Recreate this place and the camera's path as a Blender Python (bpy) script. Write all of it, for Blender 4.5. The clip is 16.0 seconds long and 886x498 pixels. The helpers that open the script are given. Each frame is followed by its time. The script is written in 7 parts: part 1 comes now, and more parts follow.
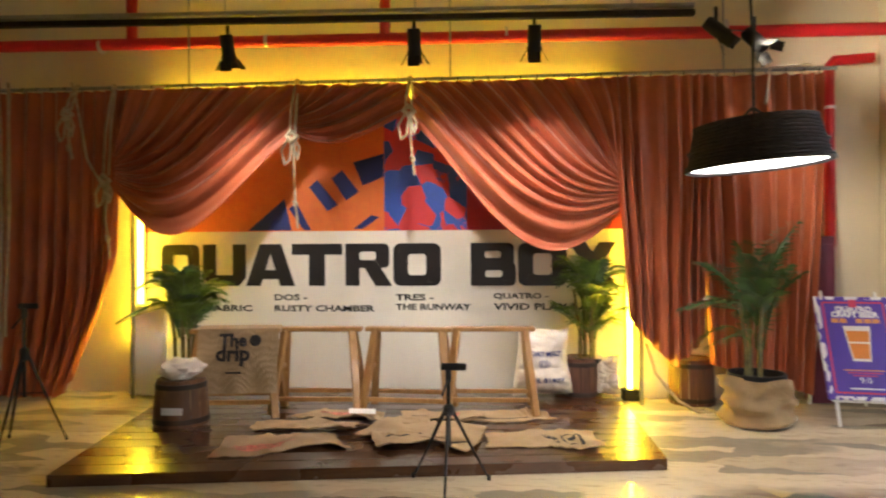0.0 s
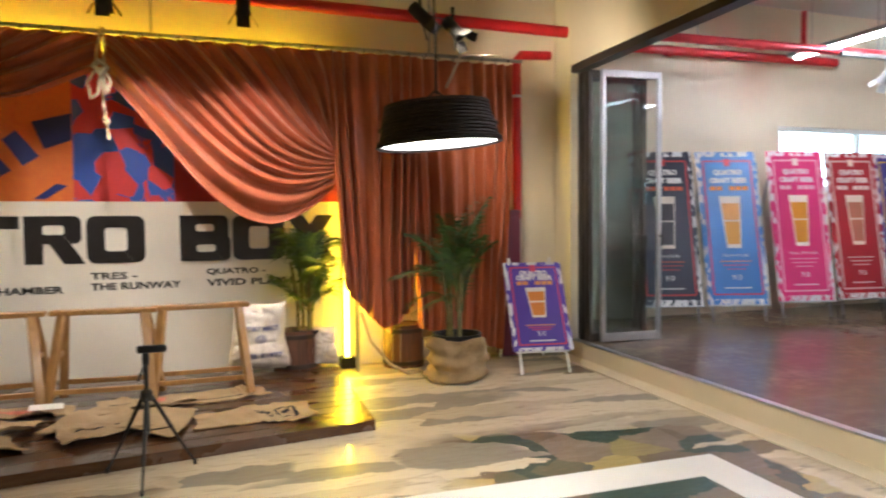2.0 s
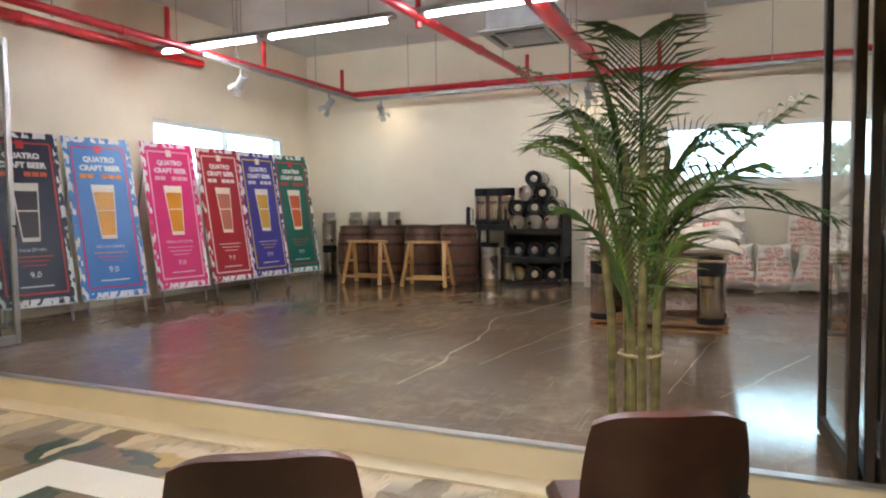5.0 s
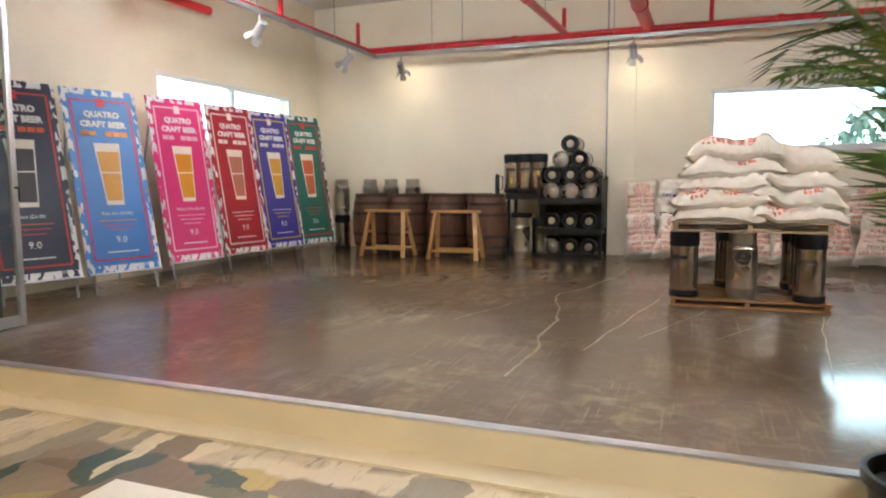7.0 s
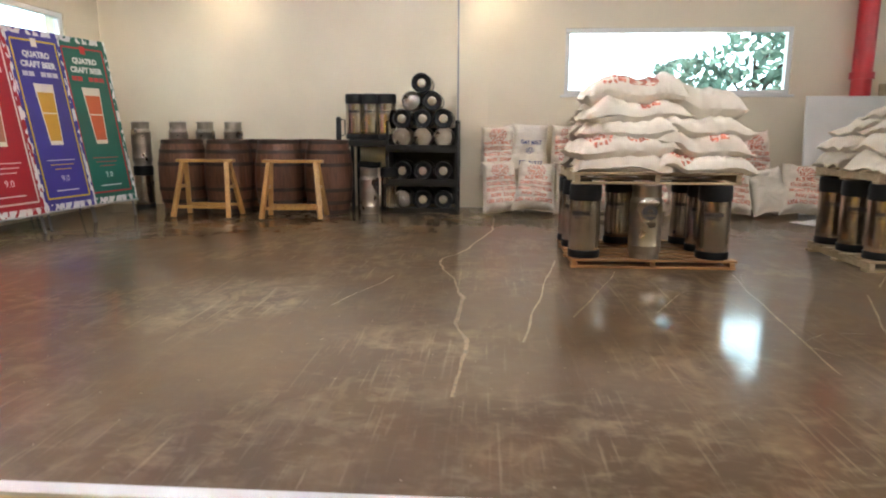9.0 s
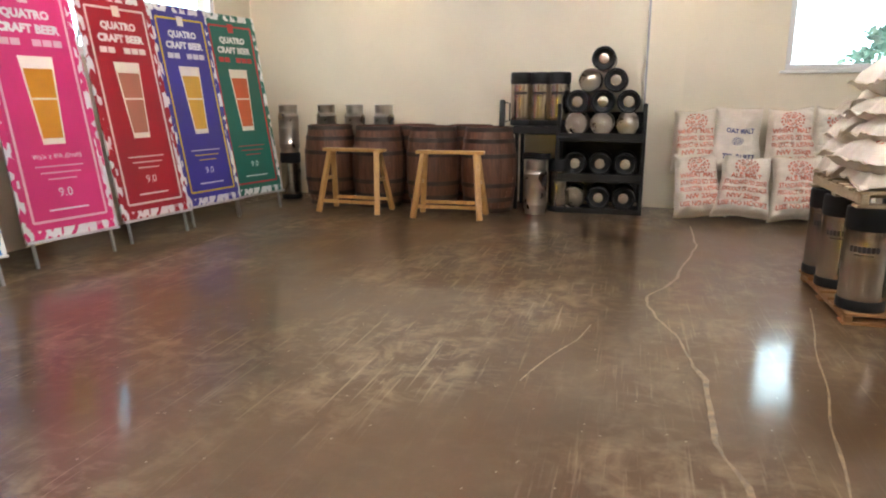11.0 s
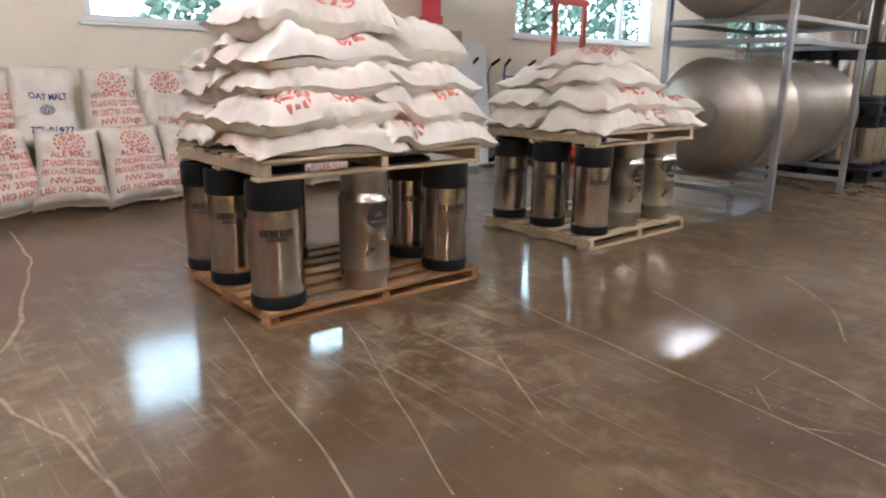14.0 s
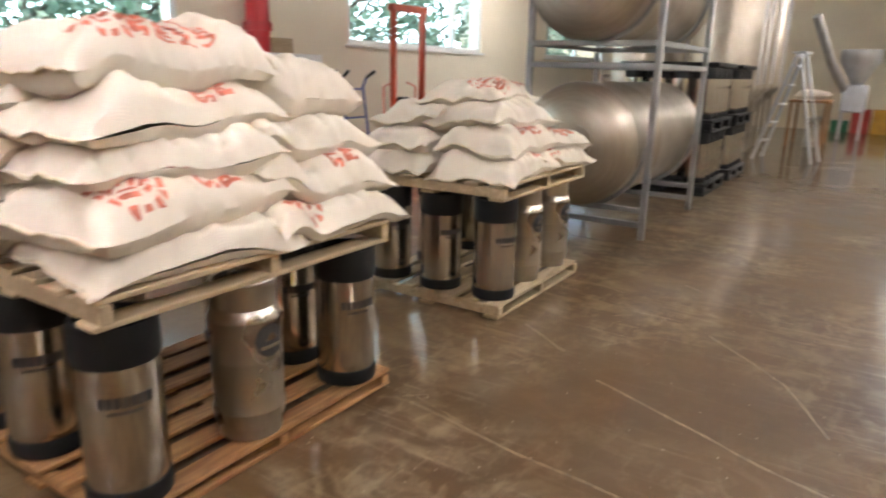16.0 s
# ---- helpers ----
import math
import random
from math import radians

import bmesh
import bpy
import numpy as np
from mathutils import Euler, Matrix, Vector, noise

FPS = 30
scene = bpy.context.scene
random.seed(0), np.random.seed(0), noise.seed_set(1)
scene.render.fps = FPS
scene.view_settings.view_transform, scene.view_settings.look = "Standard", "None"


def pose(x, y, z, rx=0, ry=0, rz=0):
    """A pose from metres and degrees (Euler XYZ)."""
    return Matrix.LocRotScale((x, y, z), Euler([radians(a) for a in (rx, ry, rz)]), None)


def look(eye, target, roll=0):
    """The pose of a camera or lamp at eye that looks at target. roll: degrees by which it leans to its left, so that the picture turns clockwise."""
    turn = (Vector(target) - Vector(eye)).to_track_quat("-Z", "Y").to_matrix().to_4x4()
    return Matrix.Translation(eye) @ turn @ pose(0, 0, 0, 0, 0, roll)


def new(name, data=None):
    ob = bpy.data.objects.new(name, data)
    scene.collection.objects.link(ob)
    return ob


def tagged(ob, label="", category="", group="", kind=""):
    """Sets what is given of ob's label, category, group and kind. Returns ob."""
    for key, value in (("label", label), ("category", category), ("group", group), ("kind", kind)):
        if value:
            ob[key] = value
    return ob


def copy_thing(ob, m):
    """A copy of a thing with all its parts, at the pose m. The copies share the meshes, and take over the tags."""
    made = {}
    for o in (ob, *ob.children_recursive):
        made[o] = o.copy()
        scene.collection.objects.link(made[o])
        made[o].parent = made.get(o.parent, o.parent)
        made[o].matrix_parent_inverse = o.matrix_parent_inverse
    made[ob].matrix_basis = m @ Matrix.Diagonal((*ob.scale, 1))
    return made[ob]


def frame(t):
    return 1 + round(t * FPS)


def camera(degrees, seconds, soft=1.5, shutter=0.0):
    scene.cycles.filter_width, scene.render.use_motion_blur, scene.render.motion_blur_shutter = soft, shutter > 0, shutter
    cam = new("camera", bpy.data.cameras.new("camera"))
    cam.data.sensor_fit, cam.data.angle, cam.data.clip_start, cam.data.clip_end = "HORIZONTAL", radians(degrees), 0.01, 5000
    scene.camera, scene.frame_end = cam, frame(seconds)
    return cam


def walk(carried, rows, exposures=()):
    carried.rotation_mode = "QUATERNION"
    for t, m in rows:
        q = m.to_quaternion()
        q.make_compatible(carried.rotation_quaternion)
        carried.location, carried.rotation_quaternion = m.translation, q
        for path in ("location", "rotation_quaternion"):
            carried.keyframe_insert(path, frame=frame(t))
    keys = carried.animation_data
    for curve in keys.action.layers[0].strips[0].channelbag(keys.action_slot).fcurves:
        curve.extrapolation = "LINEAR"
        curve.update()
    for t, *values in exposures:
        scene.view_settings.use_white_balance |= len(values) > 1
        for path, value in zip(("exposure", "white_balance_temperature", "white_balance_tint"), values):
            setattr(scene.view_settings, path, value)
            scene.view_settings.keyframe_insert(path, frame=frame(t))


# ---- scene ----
cam = camera(67.7, 16.0, soft=2.0, shutter=0.5)
PATH = [
    (0, (0.399, 0.257, 1.356), (0.238, 2.251, 1.362), -0.3),
    (0.5, (0.431, 0.259, 1.352), (0.461, 2.259, 1.334), -0.4),
    (1, (0.462, 0.254, 1.34), (0.684, 2.241, 1.3), -0.5),
    (1.5, (0.508, 0.248, 1.339), (0.933, 2.201, 1.276), -0.5),
    (2, (0.536, 0.236, 1.352), (1.161, 2.134, 1.271), -0.5),
    (2.5, (0.57, 0.219, 1.359), (1.436, 2.02, 1.275), -0.5),
    (3, (0.606, 0.218, 1.367), (1.681, 1.902, 1.281), -0.5),
    (3.5, (0.661, 0.222, 1.369), (2.037, 1.671, 1.278), -0.4),
    (4, (0.739, 0.178, 1.354), (2.342, 1.371, 1.264), -0.6),
    (4.5, (0.772, 0.123, 1.34), (2.538, 1.058, 1.252), -0.7),
    (4.7, (0.797, 0.09, 1.312), (2.618, 0.914, 1.231), -0.8),
    (7, (1.198, 1.128, 1.212), (3.058, 1.837, 1.015), -0.3),
    (7.5, (1.4, 1.399, 1.192), (3.302, 1.978, 0.976), -0.3),
    (8, (1.673, 1.566, 1.164), (3.619, 1.95, 0.904), -0.3),
    (8.2, (1.748, 1.609, 1.166), (3.718, 1.802, 0.877), -0.4),
    (10.5, (3.105, 2.516, 1.308), (5.049, 2.682, 0.868), 0.3),
    (11, (3.296, 2.454, 1.344), (5.174, 2.983, 0.903), -0.0),
    (11.5, (3.503, 2.378, 1.345), (5.439, 2.609, 0.896), 0.2),
    (12, (3.802, 2.397, 1.335), (5.668, 1.831, 0.891), 0.5),
    (12.5, (4.074, 2.31, 1.267), (5.727, 1.287, 0.796), 0.6),
    (13, (4.195, 2.321, 1.313), (5.688, 1.08, 0.831), 0.7),
    (13.5, (4.372, 2.491, 1.302), (5.833, 1.212, 0.826), 0.8),
    (14, (4.64, 2.458, 1.219), (6.112, 1.202, 0.715), 0.7),
    (14.5, (4.872, 2.345, 1.383), (6.341, 1.097, 0.852), 0.7),
    (15, (5.006, 2.327, 1.425), (6.459, 1.057, 0.9), 0.6),
    (15.5, (5.315, 2.317, 1.437), (6.603, 0.88, 0.912), 0.8),
    (16, (5.537, 2.147, 1.465), (6.583, 0.523, 0.944), 1.3),
]
walk(cam, [(t, look(eye, target, roll)) for t, eye, target, roll in PATH], [
    (0, 0.6, 5800, 13), (1, 0.5, 5800, 13), (2, 0.4, 5800, 12), (3, 0.3, 5800, 11), (4.5, 0.35, 6000, 10), (7.5, 0.5, 6400, 11),
    (11, 0.6, 6500, 12), (12, 0.75, 6000, 14), (13, 0.7, 5900, 14), (15, 0.7, 6100, 15), (16, 0.75, 6600, 13)])

# ---- world, sun, large lights ----
S, XS, XE, YN, ZC, YF = 0.165, 3.82, 11.05, 7.15, 4.1, -18.4
YW = 6.45
world = bpy.data.worlds.new("world")
scene.world = world
world.use_nodes = True
wn = world.node_tree.nodes
sky = wn.new("ShaderNodeTexSky")
sky.sky_type, sky.sun_disc, sky.sun_elevation, sky.sun_rotation = "NISHITA", False, radians(48), radians(200)
wn["Background"].inputs[1].default_value = 0.15
world.node_tree.links.new(sky.outputs[0], wn["Background"].inputs[0])
sun = new("sun", bpy.data.lights.new("sun", "SUN"))
sun.data.energy, sun.data.angle, sun.data.color = 5.0, radians(0.6), (1, 0.95, 0.88)
sun.matrix_world = look((0, 0, 30), (9, 14, 0))


def lamp(name, kind, energy, m, color=(1, 1, 1), size=0.1, size_y=None, spot=60, blend=0.6):
    d = bpy.data.lights.new(name, kind)
    d.energy, d.color = energy, color
    if kind == "AREA":
        d.shape, d.size, d.size_y = "RECTANGLE", size, size_y or size
    elif kind == "SPOT":
        d.spot_size, d.spot_blend, d.shadow_soft_size = radians(spot), blend, size
    else:
        d.shadow_soft_size = size
    ob = new(name, d)
    ob.matrix_world = m
    return ob


# ---- materials ----
def mat(name, color, rough=0.6, metal=0.0, var=0.12, scale=4.0, bump=0.15, bscale=60.0, dark=None, coat=0.0, stretch=(1, 1, 1), emit=0.0, spec=0.5):
    m = bpy.data.materials.new(name)
    m.use_nodes = True
    nt = m.node_tree
    b = nt.nodes["Principled BSDF"]
    b.inputs["Roughness"].default_value, b.inputs["Metallic"].default_value = rough, metal
    b.inputs["Coat Weight"].default_value, b.inputs["Specular IOR Level"].default_value = coat, spec
    co = nt.nodes.new("ShaderNodeTexCoord")
    mp = nt.nodes.new("ShaderNodeMapping")
    mp.inputs["Scale"].default_value = stretch
    info = nt.nodes.new("ShaderNodeObjectInfo")
    add = nt.nodes.new("ShaderNodeVectorMath")
    nt.links.new(co.outputs["Object"], add.inputs[0])
    nt.links.new(info.outputs["Random"], add.inputs[1])
    nt.links.new(add.outputs[0], mp.inputs[0])
    n1 = nt.nodes.new("ShaderNodeTexNoise")
    n1.inputs["Scale"].default_value, n1.inputs["Detail"].default_value = scale, 6
    nt.links.new(mp.outputs[0], n1.inputs["Vector"])
    ramp = nt.nodes.new("ShaderNodeMix")
    ramp.data_type = "RGBA"
    d = dark or tuple(c * (1 - 2.2 * var) for c in color)
    hi = tuple(min(1, c * (1 + var)) for c in color)
    ramp.inputs[6].default_value, ramp.inputs[7].default_value = (*d, 1), (*hi, 1)
    sharp = nt.nodes.new("ShaderNodeMapRange")
    sharp.inputs[1].default_value, sharp.inputs[2].default_value = 0.3, 0.7
    nt.links.new(n1.outputs[0], sharp.inputs[0])
    nt.links.new(sharp.outputs[0], ramp.inputs[0])
    nt.links.new(ramp.outputs[2], b.inputs["Base Color"])
    n2 = nt.nodes.new("ShaderNodeTexNoise")
    n2.inputs["Scale"].default_value, n2.inputs["Detail"].default_value = bscale, 4
    nt.links.new(mp.outputs[0], n2.inputs["Vector"])
    bm_ = nt.nodes.new("ShaderNodeBump")
    bm_.inputs["Strength"].default_value, bm_.inputs["Distance"].default_value = bump, 0.01
    nt.links.new(n2.outputs[0], bm_.inputs["Height"])
    nt.links.new(bm_.outputs[0], b.inputs["Normal"])
    rr = nt.nodes.new("ShaderNodeMapRange")
    rr.inputs[3].default_value, rr.inputs[4].default_value = max(0.02, rough - 0.08), min(1, rough + 0.1)
    nt.links.new(n1.outputs[0], rr.inputs[0])
    nt.links.new(rr.outputs[0], b.inputs["Roughness"])
    if emit:
        b.inputs["Emission Color"].default_value, b.inputs["Emission Strength"].default_value = (*color, 1), emit
    return m


def glow(name, color, strength):
    m = bpy.data.materials.new(name)
    m.use_nodes = True
    b = m.node_tree.nodes["Principled BSDF"]
    b.inputs["Base Color"].default_value = (*color, 1)
    b.inputs["Emission Color"].default_value, b.inputs["Emission Strength"].default_value = (*color, 1), strength
    return m


def glass(name, tint=(0.9, 0.95, 0.95), rough=0.0):
    m = bpy.data.materials.new(name)
    m.use_nodes = True
    b = m.node_tree.nodes["Principled BSDF"]
    b.inputs["Base Color"].default_value, b.inputs["Transmission Weight"].default_value = (*tint, 1), 1
    b.inputs["Roughness"].default_value, b.inputs["IOR"].default_value = rough, 1.45
    return m


class Nodes:
    """Short ways to wire a node tree."""

    def __init__(self, name):
        self.m = bpy.data.materials.new(name)
        self.m.use_nodes = True
        self.t = self.m.node_tree
        self.b = self.t.nodes["Principled BSDF"]
        self.co = self.t.nodes.new("ShaderNodeTexCoord").outputs["Object"]

    def link(self, a, b):
        self.t.links.new(a, b)

    def scaled(self, s, rot=(0, 0, 0)):
        n = self.t.nodes.new("ShaderNodeMapping")
        n.inputs["Scale"].default_value, n.inputs["Rotation"].default_value = s, rot
        self.link(self.co, n.inputs[0])
        return n.outputs[0]

    def noise(self, vec, scale, detail=5, dist=0.0):
        n = self.t.nodes.new("ShaderNodeTexNoise")
        n.inputs["Scale"].default_value, n.inputs["Detail"].default_value, n.inputs["Distortion"].default_value = scale, detail, dist
        self.link(vec, n.inputs["Vector"])
        return n.outputs[0], n.outputs[1]

    def cells(self, vec, scale, feature="F1", rnd=1.0):
        n = self.t.nodes.new("ShaderNodeTexVoronoi")
        n.feature = feature
        n.inputs["Scale"].default_value, n.inputs["Randomness"].default_value = scale, rnd
        self.link(vec, n.inputs["Vector"])
        return n

    def step(self, value, a, b, lo=0.0, hi=1.0):
        n = self.t.nodes.new("ShaderNodeMapRange")
        for i, v in enumerate((a, b, lo, hi)):
            n.inputs[i + 1].default_value = v
        self.link(value, n.inputs[0])
        return n.outputs[0]

    def mix(self, fac, a, b):
        n = self.t.nodes.new("ShaderNodeMix")
        n.data_type = "RGBA"
        for i, v in ((6, a), (7, b)):
            if isinstance(v, tuple):
                n.inputs[i].default_value = (*v, 1)
            else:
                self.link(v, n.inputs[i])
        if isinstance(fac, float):
            n.inputs[0].default_value = fac
        else:
            self.link(fac, n.inputs[0])
        return n.outputs[2]

    def op(self, kind, a, b):
        n = self.t.nodes.new("ShaderNodeMath")
        n.operation = kind
        for i, v in ((0, a), (1, b)):
            if isinstance(v, (int, float)):
                n.inputs[i].default_value = v
            else:
                self.link(v, n.inputs[i])
        return n.outputs[0]

    def bump(self, h, strength=0.2, dist=0.01):
        n = self.t.nodes.new("ShaderNodeBump")
        n.inputs["Strength"].default_value, n.inputs["Distance"].default_value = strength, dist
        self.link(h, n.inputs["Height"])
        self.link(n.outputs[0], self.b.inputs["Normal"])

    def done(self, color, rough=0.5, metal=0.0):
        if isinstance(color, tuple):
            self.b.inputs["Base Color"].default_value = (*color, 1)
        else:
            self.link(color, self.b.inputs["Base Color"])
        if isinstance(rough, float):
            self.b.inputs["Roughness"].default_value = rough
        else:
            self.link(rough, self.b.inputs["Roughness"])
        self.b.inputs["Metallic"].default_value = metal
        return self.m


def concrete_floor():
    n = Nodes("polished_concrete")

    def fine(vec, scale, rough, detail=3, dist=0.0):
        t = n.t.nodes.new("ShaderNodeTexNoise")
        t.inputs["Scale"].default_value, t.inputs["Detail"].default_value, t.inputs["Roughness"].default_value = scale, detail, rough
        t.inputs["Distortion"].default_value = dist
        n.link(vec, t.inputs["Vector"])
        return t.outputs[0]
    a, b = fine(n.co, 0.45, 0.5, 2), fine(n.scaled((1, 1.3, 1), (0, 0, 0.9)), 1.5, 0.55, 3)
    c = fine(n.scaled((1, 1.5, 1), (0, 0, 0.5)), 4.2, 0.62, 6, 0.6)
    e = fine(n.scaled((1.9, 1, 1), (0, 0, 0.2)), 9.0, 0.6, 5, 0.4)
    mask = n.step(fine(n.co, 0.8, 0.5, 2), 0.38, 0.62, 0.12, 1.0)
    base = n.mix(n.step(a, 0.3, 0.7), (0.062, 0.033, 0.014), (0.108, 0.060, 0.026))
    base = n.mix(n.step(b, 0.42, 0.75, 0, 0.6), base, (0.18, 0.110, 0.052))
    base = n.mix(n.op("MULTIPLY", n.step(c, 0.46, 0.74, 0, 0.6), mask), base, (0.38, 0.275, 0.165))
    base = n.mix(n.op("MULTIPLY", n.step(e, 0.5, 0.8, 0, 0.45), mask), base, (0.42, 0.33, 0.21))
    for rot, sc in ((1.1, 2.2), (2.3, 3.1), (0.3, 1.7), (2.75, 2.6)):
        s = fine(n.scaled((0.8, 22, 1), (0, 0, rot)), sc, 0.5, 2, 0.3)
        base = n.mix(n.op("MULTIPLY", n.step(s, 0.66, 0.8, 0, 0.55), mask), base, (0.46, 0.37, 0.25))
    speck = n.cells(n.co, 14.0)
    base = n.mix(n.step(speck.outputs["Distance"], 0.035, 0.06, 0.7, 0), base, (0.55, 0.47, 0.36))
    n.bump(n.noise(n.co, 3, 1)[0], 0.025, 0.02)
    n.b.inputs["Specular IOR Level"].default_value = 0.25
    n.b.inputs["Coat Weight"].default_value, n.b.inputs["Coat IOR"].default_value = 0.85, 1.5
    n.link(n.step(b, 0.3, 0.75, 0.07, 0.16), n.b.inputs["Coat Roughness"])
    return n.done(base, n.step(b, 0.3, 0.7, 0.4, 0.55))


def painted_floor():
    n = Nodes("peeled_painted_floor")
    warp = n.t.nodes.new("ShaderNodeVectorMath")
    sc = n.t.nodes.new("ShaderNodeVectorMath")
    sc.operation = "SCALE"
    sc.inputs["Scale"].default_value = 0.16
    n.link(n.noise(n.co, 5.5, 9)[1], sc.inputs[0])
    n.link(n.co, warp.inputs[0])
    n.link(sc.outputs[0], warp.inputs[1])

    def strips(rot, stretch, scale):
        mp = n.t.nodes.new("ShaderNodeMapping")
        mp.inputs["Scale"].default_value, mp.inputs["Rotation"].default_value = stretch, (0, 0, rot)
        n.link(warp.outputs[0], mp.inputs[0])
        sep = n.t.nodes.new("ShaderNodeSeparateColor")
        n.link(n.cells(mp.outputs[0], scale).outputs["Color"], sep.inputs[0])
        return sep.outputs[0], sep.outputs[1]
    r, g = strips(-0.75, (0.55, 3.6, 1), 1.6)
    r2, g2 = strips(0.35, (0.6, 3.0, 1), 1.5)
    cream, sand, brown, grey = (0.60, 0.50, 0.34), (0.47, 0.38, 0.245), (0.15, 0.105, 0.06), (0.25, 0.215, 0.155)
    base = n.mix(n.step(r, 0.42, 0.43), cream, sand)
    base = n.mix(n.step(r, 0.72, 0.73), base, grey)
    base = n.mix(n.step(r, 0.92, 0.93), base, brown)
    zone = n.step(n.noise(n.co, 0.7, 2)[0], 0.49, 0.52)
    over = n.mix(n.step(r2, 0.5, 0.51), cream, grey)
    over = n.mix(n.step(r2, 0.8, 0.81), over, sand)
    base = n.mix(zone, base, over)
    blot = n.cells(warp.outputs[0], 3.4)
    sep2 = n.t.nodes.new("ShaderNodeSeparateColor")
    n.link(blot.outputs["Color"], sep2.inputs[0])
    camo = n.mix(n.step(sep2.outputs[0], 0.3, 0.31), (0.15, 0.10, 0.055), (0.022, 0.050, 0.032))
    camo = n.mix(n.step(sep2.outputs[0], 0.62, 0.63), camo, (0.21, 0.155, 0.10))
    camo = n.mix(n.step(sep2.outputs[0], 0.8, 0.81), camo, (0.11, 0.10, 0.05))
    camo = n.mix(n.step(sep2.outputs[0], 0.93, 0.94), camo, (0.44, 0.33, 0.10))
    xyz = n.t.nodes.new("ShaderNodeSeparateXYZ")
    n.link(warp.outputs[0], xyz.inputs[0])
    band = n.op("MULTIPLY", n.step(xyz.outputs[0], 1.6, 1.9), n.step(xyz.outputs[0], 3.5, 3.53, 1, 0))
    band = n.op("MULTIPLY", band, n.step(xyz.outputs[1], 4.1, 4.3, 1, 0))
    band = n.op("MULTIPLY", band, n.step(g2, 0.22, 0.23))
    base = n.mix(band, base, camo)
    wear, _ = n.noise(n.scaled((1, 5, 1), (0, 0, -0.75)), 6, 8, 1.0)
    base = n.mix(n.step(wear, 0.56, 0.72, 0, 0.6), base, (0.22, 0.17, 0.115))
    n.bump(n.op("ADD", r, wear), 0.06, 0.008)
    n.b.inputs["Coat Weight"].default_value, n.b.inputs["Coat Roughness"].default_value = 0.5, 0.08
    return n.done(base, n.step(wear, 0.3, 0.7, 0.35, 0.55))


def wood(name, light, dark, rough=0.5, along=(1, 12, 12), coat=0.0, scale=2.5):
    n = Nodes(name)
    info = n.t.nodes.new("ShaderNodeObjectInfo")
    add = n.t.nodes.new("ShaderNodeVectorMath")
    n.link(n.co, add.inputs[0])
    mul = n.op("MULTIPLY", info.outputs["Random"], 9.0)
    n.link(mul, add.inputs[1])
    n.co = add.outputs[0]
    g, _ = n.noise(n.scaled(along), scale, 7, 1.5)
    k, _ = n.noise(n.co, 1.7, 4)
    base = n.mix(n.step(g, 0.3, 0.7), dark, light)
    base = n.mix(n.step(k, 0.5, 0.75, 0, 0.5), base, tuple(c * 0.6 for c in dark))
    base = n.mix(n.step(info.outputs["Random"], 0, 1, 0, 0.3), base, dark)
    n.bump(g, 0.25, 0.004)
    n.b.inputs["Coat Weight"].default_value, n.b.inputs["Coat Roughness"].default_value = coat, 0.15
    return n.done(base, n.step(k, 0.3, 0.7, rough - 0.05, rough + 0.1))


def brushed(name, color, rough=0.3, axis=(1, 1, 40)):
    n = Nodes(name)
    g, _ = n.noise(n.scaled(axis), 6, 4)
    k, _ = n.noise(n.co, 3.5, 5)
    base = n.mix(n.step(g, 0.2, 0.8), tuple(c * 0.8 for c in color), color)
    base = n.mix(n.step(k, 0.5, 0.8, 0, 0.35), base, tuple(c * 0.55 for c in color))
    n.bump(g, 0.05, 0.002)
    return n.done(base, n.step(k, 0.3, 0.7, rough - 0.06, rough + 0.1), 1.0)


def weave(name, a, b, scale=260, rough=0.85, bump=0.3):
    n = Nodes(name)
    w1 = n.t.nodes.new("ShaderNodeTexWave")
    w2 = n.t.nodes.new("ShaderNodeTexWave")
    w2.bands_direction = "Y"
    for w in (w1, w2):
        w.inputs["Scale"].default_value, w.inputs["Distortion"].default_value = scale / 6.3, 1.5
        n.link(n.co, w.inputs["Vector"])
    h = n.op("MULTIPLY", w1.outputs[1], w2.outputs[1])
    k, _ = n.noise(n.co, 5, 6)
    base = n.mix(n.step(k, 0.3, 0.7), b, a)
    base = n.mix(n.step(h, 0, 0.4, 0.25, 0), base, tuple(c * 0.6 for c in b))
    n.bump(n.op("ADD", h, n.op("MULTIPLY", n.noise(n.co, 14, 5)[0], 2.0)), bump, 0.006)
    return n.done(base, rough)


M_CREAM = mat("cream_wall_paint", (0.80, 0.71, 0.55), 0.6, var=0.035, scale=0.9, bump=0.06, bscale=25)
M_LOBBY = mat("pale_wall_paint", (0.76, 0.67, 0.50), 0.6, var=0.05, scale=1.1, bump=0.06, bscale=25)
M_CEIL = mat("grey_white_ceiling_paint", (0.66, 0.64, 0.62), 0.8, var=0.05, scale=0.8, bump=0.12, bscale=30)
M_CONC, M_FLOOR = concrete_floor(), painted_floor()
M_RED = mat("red_pipe_paint", (0.55, 0.012, 0.02), 0.35, var=0.1, bump=0.04)
M_ALU = mat("satin_aluminium", (0.62, 0.62, 0.64), 0.35, 0.9, 0.06, bump=0.03)
M_DARKALU = mat("dark_bronze_aluminium", (0.055, 0.045, 0.04), 0.4, 0.5, 0.1, bump=0.03)
M_GREY = mat("grey_galvanised_steel", (0.34, 0.34, 0.34), 0.45, 0.7, 0.12, bump=0.05)
M_BLACK = mat("black_painted_metal", (0.012, 0.011, 0.011), 0.45, 0.1, 0.2, bump=0.06, spec=0.3)
